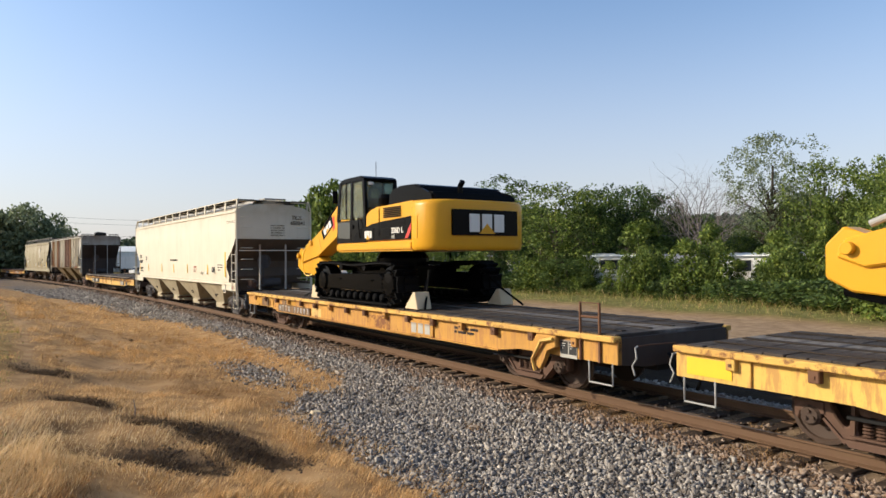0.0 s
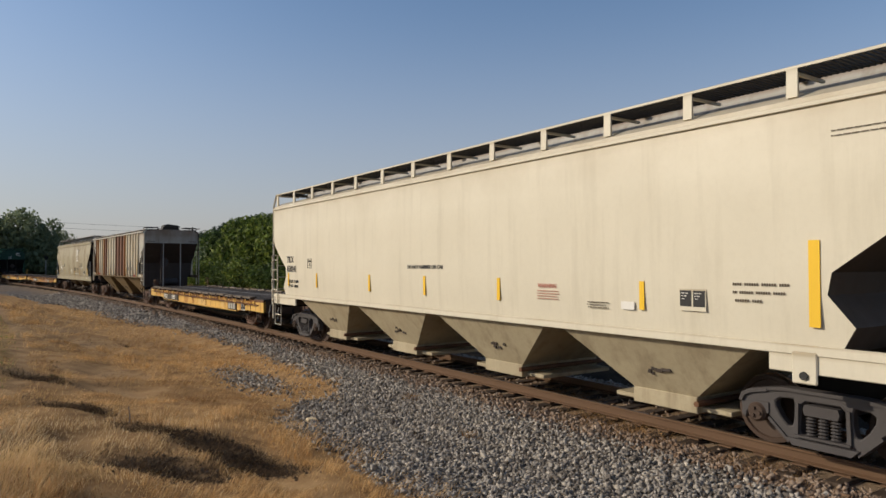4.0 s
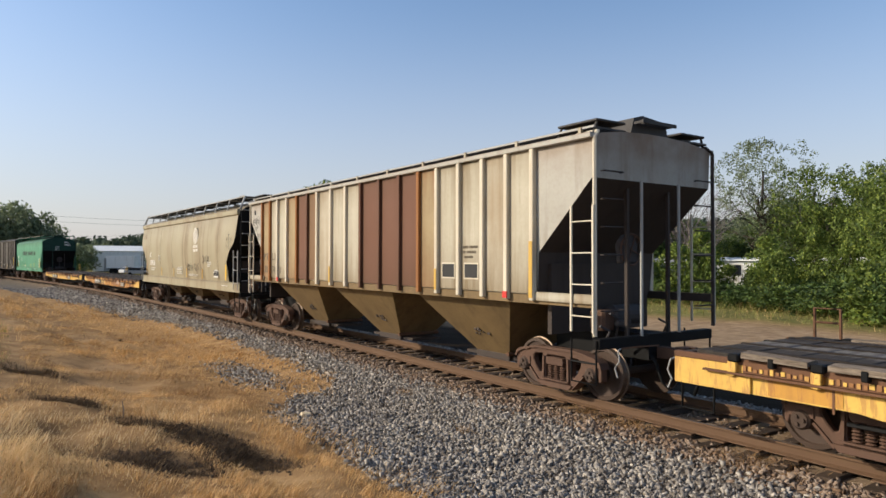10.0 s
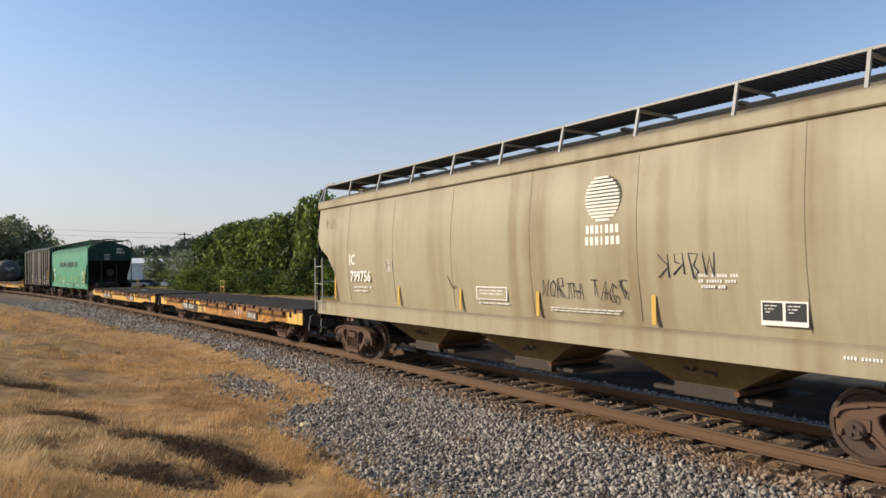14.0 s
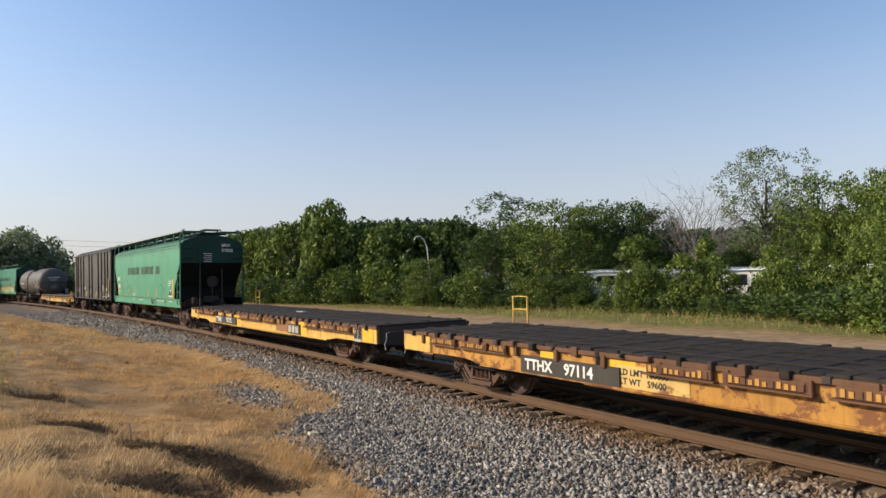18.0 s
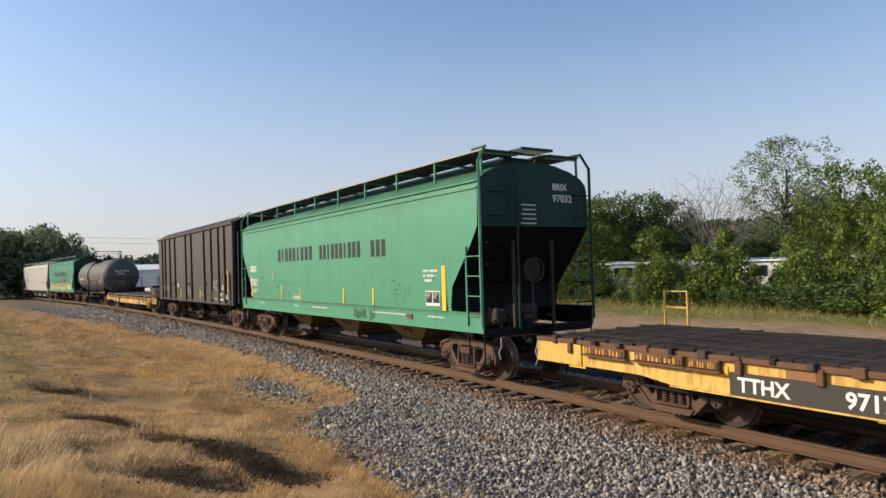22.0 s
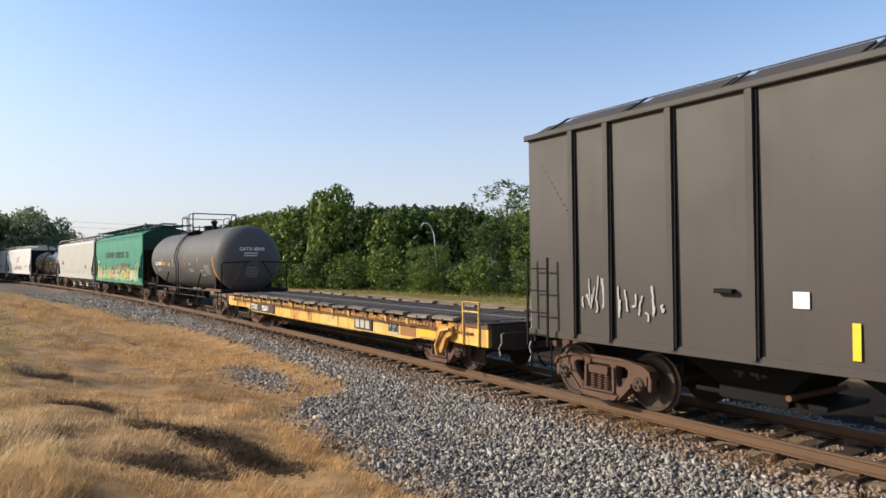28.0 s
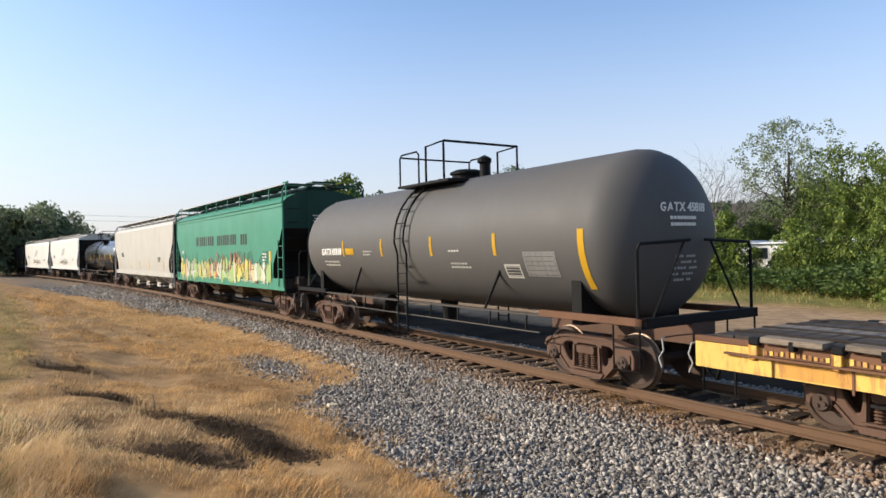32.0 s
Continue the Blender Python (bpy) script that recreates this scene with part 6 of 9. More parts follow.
def flatcar(label, c0, c1, coat, number, style, pocket, mark, mark_x, logo_x, inset=2.5):
    """60 ft heavy flatcar: timber deck, side sills with pockets, and chain racks where it has them."""
    car, L = car_base("flatcar", label, "flatcar", c0, c1, inset, 0.42, CAST)
    X = L / 2
    rnd = random.Random(int(c0 * 10))
    for m in (-1, 1):
        bm = bmesh.new()
        pts = [(-X, 0.70), (-X + 2.4, 0.70), (-X + 3.0, 0.62), (-3.2, 0.62), (-3.2, 0.57), (3.2, 0.57), (3.2, 0.62), (X - 3.0, 0.62), (X - 2.4, 0.70), (X, 0.70), (X, 1.1), (-X, 1.1)]
        prism(bm, pts, *sorted((m * 1.38, m * 1.44)))
        part("side_sill", bm, coat, car)
        if style == "plain":
            part("rub_rail", one_box(-X, X, *sorted((m * 1.38, m * 1.565)), 1.055, 1.15, 0.014), FLATE, car, "rust-edged yellow deck lip")
        else:
            part("rub_rail", one_box(-X, X, *sorted((m * 1.38, m * 1.49)), 1.06, 1.14, 0.012), RUSTY, car)
        part("sill_flange", one_box(-X + 3.0, X - 3.0, *sorted((m * 1.4, m * 1.48)), 0.6, 0.625), coat, car)
        e = m * X
        bm = bmesh.new()
        prism(bm, [(-1.44, 1.12), (1.44, 1.12), (1.44, 0.7), (0.8, 0.62), (-0.8, 0.62), (-1.44, 0.7)], *sorted((e, e - m * 0.12)), "x")
        part("end_sill", bm, SLOPE, car)
        for k in (-1, 1):
            x0, x1 = e - m * 0.12, e - m * 0.62
            bm = bmesh.new()
            tube(bm, [(x0, k * 1.46, 0.72), (x0, k * 1.46, 0.36), (x1, k * 1.46, 0.36), (x1, k * 1.46, 0.72)], 0.018, 5)
            part("step", bm, BLACK if style != "plain" else GALV, car)
            part("corner_plate", one_box(*sorted((e, e - m * 1.15)), *sorted((k * 1.44, k * 1.475)), 0.7, 1.1, 0.006), FLATY if style != "plain" else coat, car)
    n = 16
    for k in range(n):
        x = -X + 0.9 + (L - 1.8) * k / (n - 1)
        for m in (-1, 1):
            bm = bmesh.new()
            if style == "plain":
                box(bm, x - 0.07, x + 0.07, *sorted((m * 1.44, m * 1.55)), 0.9, 1.06)
            else:
                box(bm, x - 0.05, x + 0.05, *sorted((m * 1.44, m * 1.52)), 0.9, 1.1)
            pk = part("stake_pocket", bevelled(bm, 0.012), RUSTY if style == "plain" and k % 3 else pocket, car)
            if style == "plain":
                part("pocket_bolt", one_box(x - 0.02, x + 0.02, *sorted((m * 1.55, m * 1.562)), 0.95, 0.99), RUSTY, pk)
    part("centre_sill", one_box(-X + 0.1, X - 0.1, -0.4, 0.4, 0.5, 1.05), BLACK, car)
    part("brake_pipe", one_tube([(-X + 2.2, 1.2, 0.5), (X - 2.2, 1.2, 0.5)], 0.03, 5), BLACK, car)
    for m in (-1, 1):
        bm = bmesh.new()
        prism(bm, [(-6.0, 1.05), (6.0, 1.05), (5.0, 0.32), (-5.0, 0.32)], *sorted((m * 0.75, m * 0.8)))
        part("truss_sill", bm, BLACK, car)
    # timber deck
    bm = bmesh.new()
    box(bm, -0.138, 0.138, -1.44, 1.44, 1.11, 1.18)
    bevelled(bm, 0.012)
    pk = part("deck_plank", bm, DECK_W if style != "rack" else DECK, car)
    n = int((L - 0.1) / 0.285)
    pk.matrix_basis = pose(-X + 0.2, 0, 0)
    for k in range(1, n):
        again(pk, -X + 0.2 + k * 0.285, rnd.uniform(-0.03, 0.03), rnd.uniform(-0.006, 0.008))
    for y in (-0.98, 0.98, -0.3, 0.3):
        part("tie_down_channel", one_box(-X + 0.3, X - 0.3, y - 0.05, y + 0.05, 1.184, 1.2), DECK, car)
    if style == "plank":
        # worn timber blocks over the chain brackets, both edges; below them toothed racks on one long ledge
        n = 15
        w = (L - 1.9) / n
        for m in (-1, 1):
            part("rack_ledge", one_box(-X + 0.5, X - 0.5, *sorted((m * 1.44, m * 1.54)), 0.935, 0.962), RUSTY, car, "long rusty rack ledge")
        for k in range(n):
            x = -X + 0.95 + (k + 0.5) * w
            for m in (-1, 1):
                bm = bmesh.new()
                q, lift, tilt = w * 0.42, rnd.uniform(-0.012, 0.018), rnd.uniform(-0.02, 0.02)
                prism(bm, [(m * 1.33, 1.175), (m * 1.575, 1.148), (m * 1.592, 1.158), (m * 1.588, 1.218), (m * 1.42, 1.236), (m * 1.345, 1.225)], x - q * rnd.uniform(0.86, 1.0), x + q * rnd.uniform(0.86, 1.0), "x")
                for v in bm.verts:
                    v.co.y += rnd.uniform(-0.012, 0.012)
                    v.co.z += rnd.uniform(-0.008, 0.008) + lift + tilt * (v.co.x - x) / q
                part("edge_block", bm, WEATHERED, car, "grey weathered timber block")
                part("chain_hook", one_box(x - 0.04, x + 0.04, *sorted((m * 1.5, m * 1.597)), 1.08, 1.205, 0.012), BLACK, car)
                # black block added to give the gap between edge blocks its darkness
                part("chain_hook", one_box(x + w / 2 - 0.09, x + w / 2 + 0.07, *sorted((m * 1.4, m * 1.57)), 1.1, 1.205, 0.02), BLACK, car)
                part("block_bracket", one_box(x + w / 2 - 0.045, x + w / 2 + 0.045, *sorted((m * 1.44, m * 1.545)), 0.962, 1.1, 0.01), coat if k % 3 else RUSTB, car)
                rk = part("chain_rack", one_box(x - q, x + q * 0.95, *sorted((m * 1.44, m * 1.5)), 0.965, 1.12, 0.008), RUSTY if k % 3 else FLATR, car)
                for t in range(12 if m > 0 else 0):
                    xx = x - q * 0.95 + t * q * 0.16
                    part("rack_tooth", one_box(xx, xx + q * rnd.uniform(0.08, 0.12), 1.5, 1.514, rnd.uniform(0.985, 1.0), rnd.uniform(1.03, 1.07)), (coat, FLATR, coat, RUSTB)[(t * t + 3 * k) % 4], rk)
        for x in (-0.42 * L, -0.1 * L, 0.2 * L, 0.38 * L):
            part("sill_joint", one_box(x - 0.014, x + 0.014, 1.44, 1.452, 0.64, 0.93), RUSTY, car)
    if style == "rack":
        for x, w in ((7.3, 0.9), (6.2, 0.9), (5.4, 0.5), (1.3, 1.1), (0.0, 1.1), (-1.4, 1.1), (-5.0, 1.0), (-6.2, 1.0), (-7.2, 0.8)):
            for m in (-1, 1):
                rk = part("chain_rack", one_box(x - w / 2, x + w / 2, *sorted((m * 1.44, m * 1.52)), 0.93, 1.07, 0.012), RUSTY, car, "rusty steel chain rack")
                for t in range(11 if m > 0 else 0):
                    xx = x - w * 0.45 + t * w * 0.085
                    part("rack_tooth", one_box(xx, xx + w * 0.05, 1.52, 1.532, 0.95, rnd.uniform(1.01, 1.05)), FLATO if t % 4 else RUSTY, rk)
                part("rack_ledge", one_box(x - w * 0.55, x + w * 0.55, *sorted((m * 1.44, m * 1.56)), 0.9, 0.925), RUSTY, car)
        for k in range(34):
            x = -X + 0.5 + (L - 1.0) * k / 33
            for m in (-1, 1):
                part("chain_hook", one_box(x - rnd.uniform(0.02, 0.09), x + rnd.uniform(0.02, 0.09), *sorted((m * 1.42, m * rnd.uniform(1.5, 1.57))), 1.1 - rnd.uniform(0, 0.08), 1.13 + rnd.uniform(0.01, 0.07), 0.012), (SLOPE, DECK, RUSTY)[k % 3] if m > 0 else DECK, car)
            if k % 5 == 2:
                part("slot", one_box(x - 0.07, x + 0.07, 1.441, 1.45, 0.88, 1.06), BLACK, car, "dark chain slot")
        for x, w in ((4.0, 0.5), (-2.6, 1.3), (2.4, 0.6), (-4.3, 0.5), (8.0, 0.4)):
            part("paint_patch", one_box(x - w / 2, x + w / 2, 1.441, 1.447, 0.66, 1.05), rnd.choice((BRIGHTY, FLATR, RUSTB)), car, "repainted sill patch")
    if style == "plank":
        for x, w, z0, z1, m in ((7.2, 0.9, 0.72, 0.95, FLATO), (1.6, 0.7, 0.64, 0.93, FLATO), (-1.2, 1.1, 0.6, 0.94, FLATP), (-4.2, 0.5, 0.64, 0.95, FLATP), (0.3, 0.35, 0.62, 0.92, FLATR), (-6.6, 0.5, 0.66, 0.95, FLATO)):
            part("paint_patch", one_box(x - w / 2, x + w / 2, 1.441, 1.447, z0, z1), m, car, "repainted sill patch")
    # painted marks on the near side
    y = 1.482
    if mark:
        a, b = mark_x
        part("mark_panel", one_box(b, a, 1.441, y, 0.626, 0.932 if style != "plain" else 0.86), PANEL if style != "plain" else MUD, car, "repainted mark panel")
        h = 0.195 if style != "plain" else 0.17
        if style == "plain":
            # widely spaced stencilled characters
            for k, ch in enumerate(mark + " " + number):
                if ch != " ":
                    letters(ch, h, a - 0.14 - 0.265 * k, y, 0.67, CHALK, car)
        else:
            letters(mark, h, a - 0.12, y, 0.69, WHITE, car)
            letters(number, h, b + 1.22, y, 0.69, WHITE, car)
    if logo_x is not None:
        part("logo_panel", one_box(logo_x - 0.5, logo_x + 0.5, 1.441, y, 0.64, 0.95), PANEL if style != "plain" else coat, car)
        for k in range(3):
            x = logo_x + 0.4 - k * 0.29
            part("logo_block", one_box(x - 0.21, x + 0.01, y, y + 0.006, 0.68, 0.91), GREYW, car, "white painted logo block")
    return car, L


AMBER = paint("amber_patch_paint", (0.46, 0.24, 0.025), (0.3, 0.15, 0.04), 0.5, 0.5, 0.6)
BRIGHTY = paint("bright_yellow_patch", (0.72, 0.42, 0.03), (0.4, 0.22, 0.05), 0.4, 0.4, 0.55)
RUSTB = paint("brown_patch_paint", (0.27, 0.13, 0.05), (0.16, 0.08, 0.04), 0.5, 0.5, 0.65)
FLATE = paint("rust_edged_yellow", (0.66, 0.4, 0.09), (0.3, 0.13, 0.05), 0.9, 0.6, 0.6, RUST, 0.52)
WEATHERED = wood("weathered_edge_timber", (0.085, 0.063, 0.045), (0.36, 0.29, 0.215))
MUD = paint("muddy_brown_paint", (0.115, 0.075, 0.045), (0.2, 0.12, 0.05), 0.7, 0.6, 0.7, runs=(0.3, 0.16, 0.055))
PANEL = paint("charcoal_panel", (0.05, 0.045, 0.038), (0.1, 0.07, 0.045), 0.5, 0.4)


def brake_lever(car, x):
    """Big hand brake lever housing at the side of a flatcar."""
    bm = bmesh.new()
    prism(bm, [(x - 0.35, 1.05), (x + 0.15, 1.05), (x + 0.28, 0.85), (x + 0.2, 0.5), (x + 0.05, 0.42), (x - 0.05, 0.6), (x - 0.12, 0.8), (x - 0.35, 0.85)], 1.5, 1.6)
    part("brake_housing", bevelled(bm, 0.02), FLATO, car)
    part("brake_lever", one_tube([(x - 0.3, 1.62, 1.0), (x - 0.05, 1.66, 0.95), (x + 0.2, 1.64, 0.6), (x + 0.15, 1.62, 0.4)], 0.035, 6), FLATY, car)


# ---- the cars, front of the train first ----
front, _ = flatcar("rusty yellow flatcar with an excavator chained to its deck", -121.7, -103.53, FLATY, "", "plain", FLATY, "", (0, 0), -4)
lead, LL = flatcar("orange-yellow weathered flatcar carrying a tracked excavator", -102.4, -84.15, FLATO, "93893", "plain", FLATO, "HTTX", (5.95, 3.2), -3.3)
corner_frame(lead, -8.35, -8.77, 1.5, 1.66, RUSTY)
brake_lever(lead, -7.5)
data_box(lead, -8.05, 0.84, 0.4, 0.3, 1.48, GREYW)
part("warning_panel", one_box(7.6, 8.2, 1.478, 1.484, 0.76, 0.98), AMBER, lead)
for x0, x1, z0, z1, coat in ((6.95, 7.56, 0.74, 0.99, MUD), (5.15, 5.65, 0.8, 1.02, MUD), (4.45, 5.1, 0.88, 1.0, AMBER), (5.75, 6.45, 0.72, 0.95, FLATR), (2.4, 3.1, 0.64, 0.9, FLATP), (-1.8, -0.6, 0.6, 0.95, FLATR)):
    part("paint_patch", one_box(x0, x1, 1.441, 1.447 if x1 < 7 else 1.484, z0, z1), coat, lead, "repainted sill patch")
for x in (6.5, 6.85):
    part("placard_frame", one_box(x - 0.012, x + 0.012, 1.441, 1.47, 0.72, 0.98), FLATY, lead)
for z in (0.73, 0.97):
    part("placard_frame", one_box(6.512, 6.838, 1.441, 1.47, z - 0.012, z + 0.012), FLATY, lead)
data_lines(lead, -4.6, 0.95, (0.9, 0.7), 1.445, INK, 0.05)
part("warning_panel", one_box(8.2, 8.9, 1.478, 1.486, 0.76, 1.0), STRIPE, front)

white_hopper()
c3, _ = flatcar("yellow flatcar with weathered timber blocks along its deck edges", -62.1, -44.06, FLATY, "92437", "plank", FLATY, "TTHX", (6.0, 3.0), -5.5, 2.38)
data_box(c3, -6.75, 0.8, 0.46, 0.27, 1.447, GREYW)
corner_frame(c3, 8.6, 8.2, -1.5, 1.65, RUSTY)
patched_hopper()
tan_hopper()
c6, _ = flatcar("rusty yellow flatcar with dark deck and steel chain racks", -6.8, 11.25, FLATR, "97114", "rack", RUSTY, "TTHX", (4.75, 2.4), -4.6)
corner_frame(c6, 8.55, 8.0, -1.5, 1.85, FLATY)
part("weight_panel", one_box(1.15, 2.5, 1.441, 1.449, 0.64, 0.98), FLATP, c6)
letters("LD LMT 160600", 0.1, 2.42, 1.45, 0.83, INK, c6)
letters("LT WT   59600", 0.1, 2.42, 1.45, 0.69, INK, c6)
strokes(c6, scrawl(91, -3.9, -2.6, 0.68, 1.0, 4), 1.45, WHITE, 0.016)
c7, _ = flatcar("empty flatcar with black deck and patched yellow sides", 12.66, 30.7, FLATY, "97172", "rack", RUSTY, "TTHX", (5.02, 2.3), -3.55, 2.7)
part("paint_patch", one_box(5.06, 5.6, 1.441, 1.455, 0.86, 1.0), BRIGHTY, c7, "bright yellow repainted patch")
corner_frame(c7, 8.55, 8.0, -1.5, 1.85, FLATY)
data_box(c7, -8.0, 0.88, 0.42, 0.36, 1.48, GREYW)
part("bright_patch", one_box(-8.85, -8.3, 1.478, 1.485, 0.74, 1.08), BRIGHTY, c7, "bright yellow repainted patch")
part("deck_scrap", one_box(-1.5, -0.9, 0.1, 0.3, 1.2, 1.23, 0.01), GALV, c7)
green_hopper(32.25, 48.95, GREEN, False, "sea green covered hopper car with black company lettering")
black_hopper()
c10, _ = flatcar("bright yellow flatcar with timber edge blocks and corner frame", 66.85, 84.6, FLATY, "92601", "plank", FLATR, "TTHX", (6.05, 3.45), -3.4, 2.36)
corner_frame(c10, -8.6, -8.05, 1.5, 1.6, FLATY)
brake_lever(c10, -7.4)
data_box(c10, -5.0, 0.8, 0.5, 0.29, 1.447, GREYW)
part("brown_panel", one_box(-6.05, -5.35, 1.441, 1.448, 0.66, 0.92), RUSTB, c10, "brown repainted panel")
part("bright_patch", one_box(-7.0, -6.2, 1.441, 1.448, 0.72, 0.92), BRIGHTY, c10, "bright yellow repainted patch")
tank_car("grey tank car with black railings and yellow stripes", 85.55, 100.35, TANK, 1.53, 2.63)
green_hopper(101.5, 118.2, GREEN_B, True, "dull green covered hopper car with yellow graffiti along its side")
plain_hopper("pale tan-grey covered hopper car with slanted discharge bays", 119.0, 138.0, PALETAN, 4, PALETAN)
tank_car("glossy black tank car behind a cream hopper car", 139.2, 155.3, GLOSSB, 1.4, 2.5, False)
plain_hopper("white covered hopper car with faded graffiti", 156.3, 174.8, PALE, 3, BLACK, 0.0, True)
plain_hopper("white covered hopper car with round top and graffiti", 175.8, 194.5, PALE, 3, BLACK, 0.0, True)
plain_hopper("black covered hopper car far down the train", 195.6, 212.5, BLACK, 3, BLACK, -0.3)
plain_hopper("dark grey covered hopper car at the train's visible end", 213.6, 230.5, CHAR, 3, BLACK, -0.3)
# ---- excavators on the two leading flatcars ----
RIDERS = []


def logo_plate(parent, x0, x1, z0, z1, y, tilt=0.0):
    """Black badge with three white letter blocks over a yellow triangle; drawn as plain shapes."""
    c = Vector(((x0 + x1) / 2, 0, (z0 + z1) / 2))
    rot = Matrix.Rotation(tilt, 3, "Y")

    def put(bm):
        for v in bm.verts:
            p = rot @ Vector((v.co.x - c.x, 0, v.co.z - c.z))
            v.co.x, v.co.z = c.x + p.x, c.z + p.z
        return bm
    w, h = x1 - x0, z1 - z0
    pl = part("badge", put(one_box(x0, x1, y, y + 0.008, z0, z1)), CATB, parent)
    for k in range(3):
        a = x1 - w * (0.17 + 0.24 * k)
        part("badge_block", put(one_box(a - w * 0.19, a, y + 0.008, y + 0.013, z0 + h * 0.2, z0 + h * 0.8)), WHITE, pl)
    bm = bmesh.new()
    m = (x0 + x1) / 2
    prism(bm, [(m - w * 0.17, z0 + h * 0.1), (m + w * 0.17, z0 + h * 0.1), (m, z0 + h * 0.45)], y + 0.013, y + 0.017)
    part("badge_triangle", put(bm), CATY, pl)


def crawler(ex, m):
    """One crawler: frame, idler, sprocket, rollers and its belt of shoes."""
    y0, y1 = sorted((m * 1.0, m * 1.6))
    bm = bmesh.new()
    prism(bm, [(1.85, 0.36), (1.95, 0.62), (1.55, 0.78), (-1.4, 0.82), (-1.75, 0.62), (-1.7, 0.34)], y0 + 0.06, y1 - 0.06)
    fr = part("track_frame", bevelled(bm, 0.02), CATB, ex)
    for x, r, n in ((2.0, 0.42, "idler"), (-1.95, 0.44, "sprocket")):
        bm = bmesh.new()
        lathe(bm, [(y0 + 0.1, r * 0.6), (y0 + 0.12, r), (y1 - 0.12, r), (y1 - 0.1, r * 0.62), (y1 - 0.02 if m > 0 else y1 - 0.1, r * 0.6), (y1 - 0.01 if m > 0 else y1 - 0.1, 0.0)], "y", 22, (x, 0, 0.57))
        if n == "sprocket":
            for k in range(20):
                a = k * math.tau / 20
                yy = y1 - 0.04 if m > 0 else y0 + 0.04
                lathe(bm, [(yy - 0.03, 0.024), (yy + 0.035, 0.024)], "y", 5, (x + 0.33 * math.cos(a), 0, 0.57 + 0.33 * math.sin(a)))
        part(n, bm, CATB, fr)
    for k in range(9):
        bm = bmesh.new()
        lathe(bm, [(y0 + 0.1, 0.11), (y1 - 0.1, 0.11), (y1 - 0.06, 0.07), (y1 - 0.06, 0.0)], "y", 12, (-1.5 + k * 0.375, 0, 0.2))
        part("track_roller", bm, TRACKB, fr)
    for x in (-0.6, 0.8):
        bm = bmesh.new()
        lathe(bm, [(y0 + 0.1, 0.1), (y1 - 0.05, 0.1)], "y", 12, (x, 0, 0.98))
        part("carrier_roller", bm, TRACKB, fr)
    for x in (-0.9, 1.0):
        part("frame_step", one_box(x - 0.18, x + 0.18, y1 - 0.06, y1 - 0.02, 0.62, 0.66), CATB, fr)
    # the belt, shoe by shoe round a flattened oval
    path = []
    R = 0.5
    for a in np.linspace(-math.pi / 2, math.pi / 2, 9):
        path.append((2.0 + R * math.cos(a), 0.57 + R * math.sin(a)))
    for t in np.linspace(0.06, 0.94, 19):
        path.append((2.0 - 3.95 * t, 1.07 - 0.10 * math.sin(math.pi * t) * (1 - 0.4 * math.cos(6 * t)) + 0.09 * math.sin(math.pi * t)))
    for a in np.linspace(math.pi / 2, 3 * math.pi / 2, 9):
        path.append((-1.95 + R * math.cos(a), 0.57 + R * math.sin(a)))
    for t in np.linspace(0.06, 0.94, 19):
        path.append((-1.95 + 3.95 * t, 0.07))
    key = "shoe"
    if key not in PROTO:
        bm = bmesh.new()
        box(bm, -0.098, 0.098, -0.3, 0.3, -0.015, 0.02)
        for q in (-0.07, 0.0, 0.07):
            box(bm, q - 0.01, q + 0.01, -0.3, 0.3, 0.02, 0.055)
        box(bm, -0.07, 0.07, -0.12, 0.12, -0.07, -0.015)
        o = part("track_shoe", bm, TRACKB)
        PROTO[key] = o.data
        bpy.data.objects.remove(o)
    n = len(path)
    for k in range(n):
        (xa, za), (xb, zb) = path[k], path[(k + 1) % n]
        o = new("track_shoe", PROTO[key])
        o.parent = fr
        a = math.degrees(math.atan2(zb - za, xb - xa))
        o.matrix_basis = pose((xa + xb) / 2, (y0 + y1) / 2, (za + zb) / 2, 180, a, 0)


def lowered(bm):
    """The boom's outline set a little lower and further back past its foot."""
    for v in bm.verts:
        f = min(1, max(0, (v.co.x - 1.2) / 1.5)) * min(1, max(0, (7.6 - v.co.x) / 2.5))
        v.co.x -= 0.14 * f
        v.co.z -= 0.12 * f
    return bm


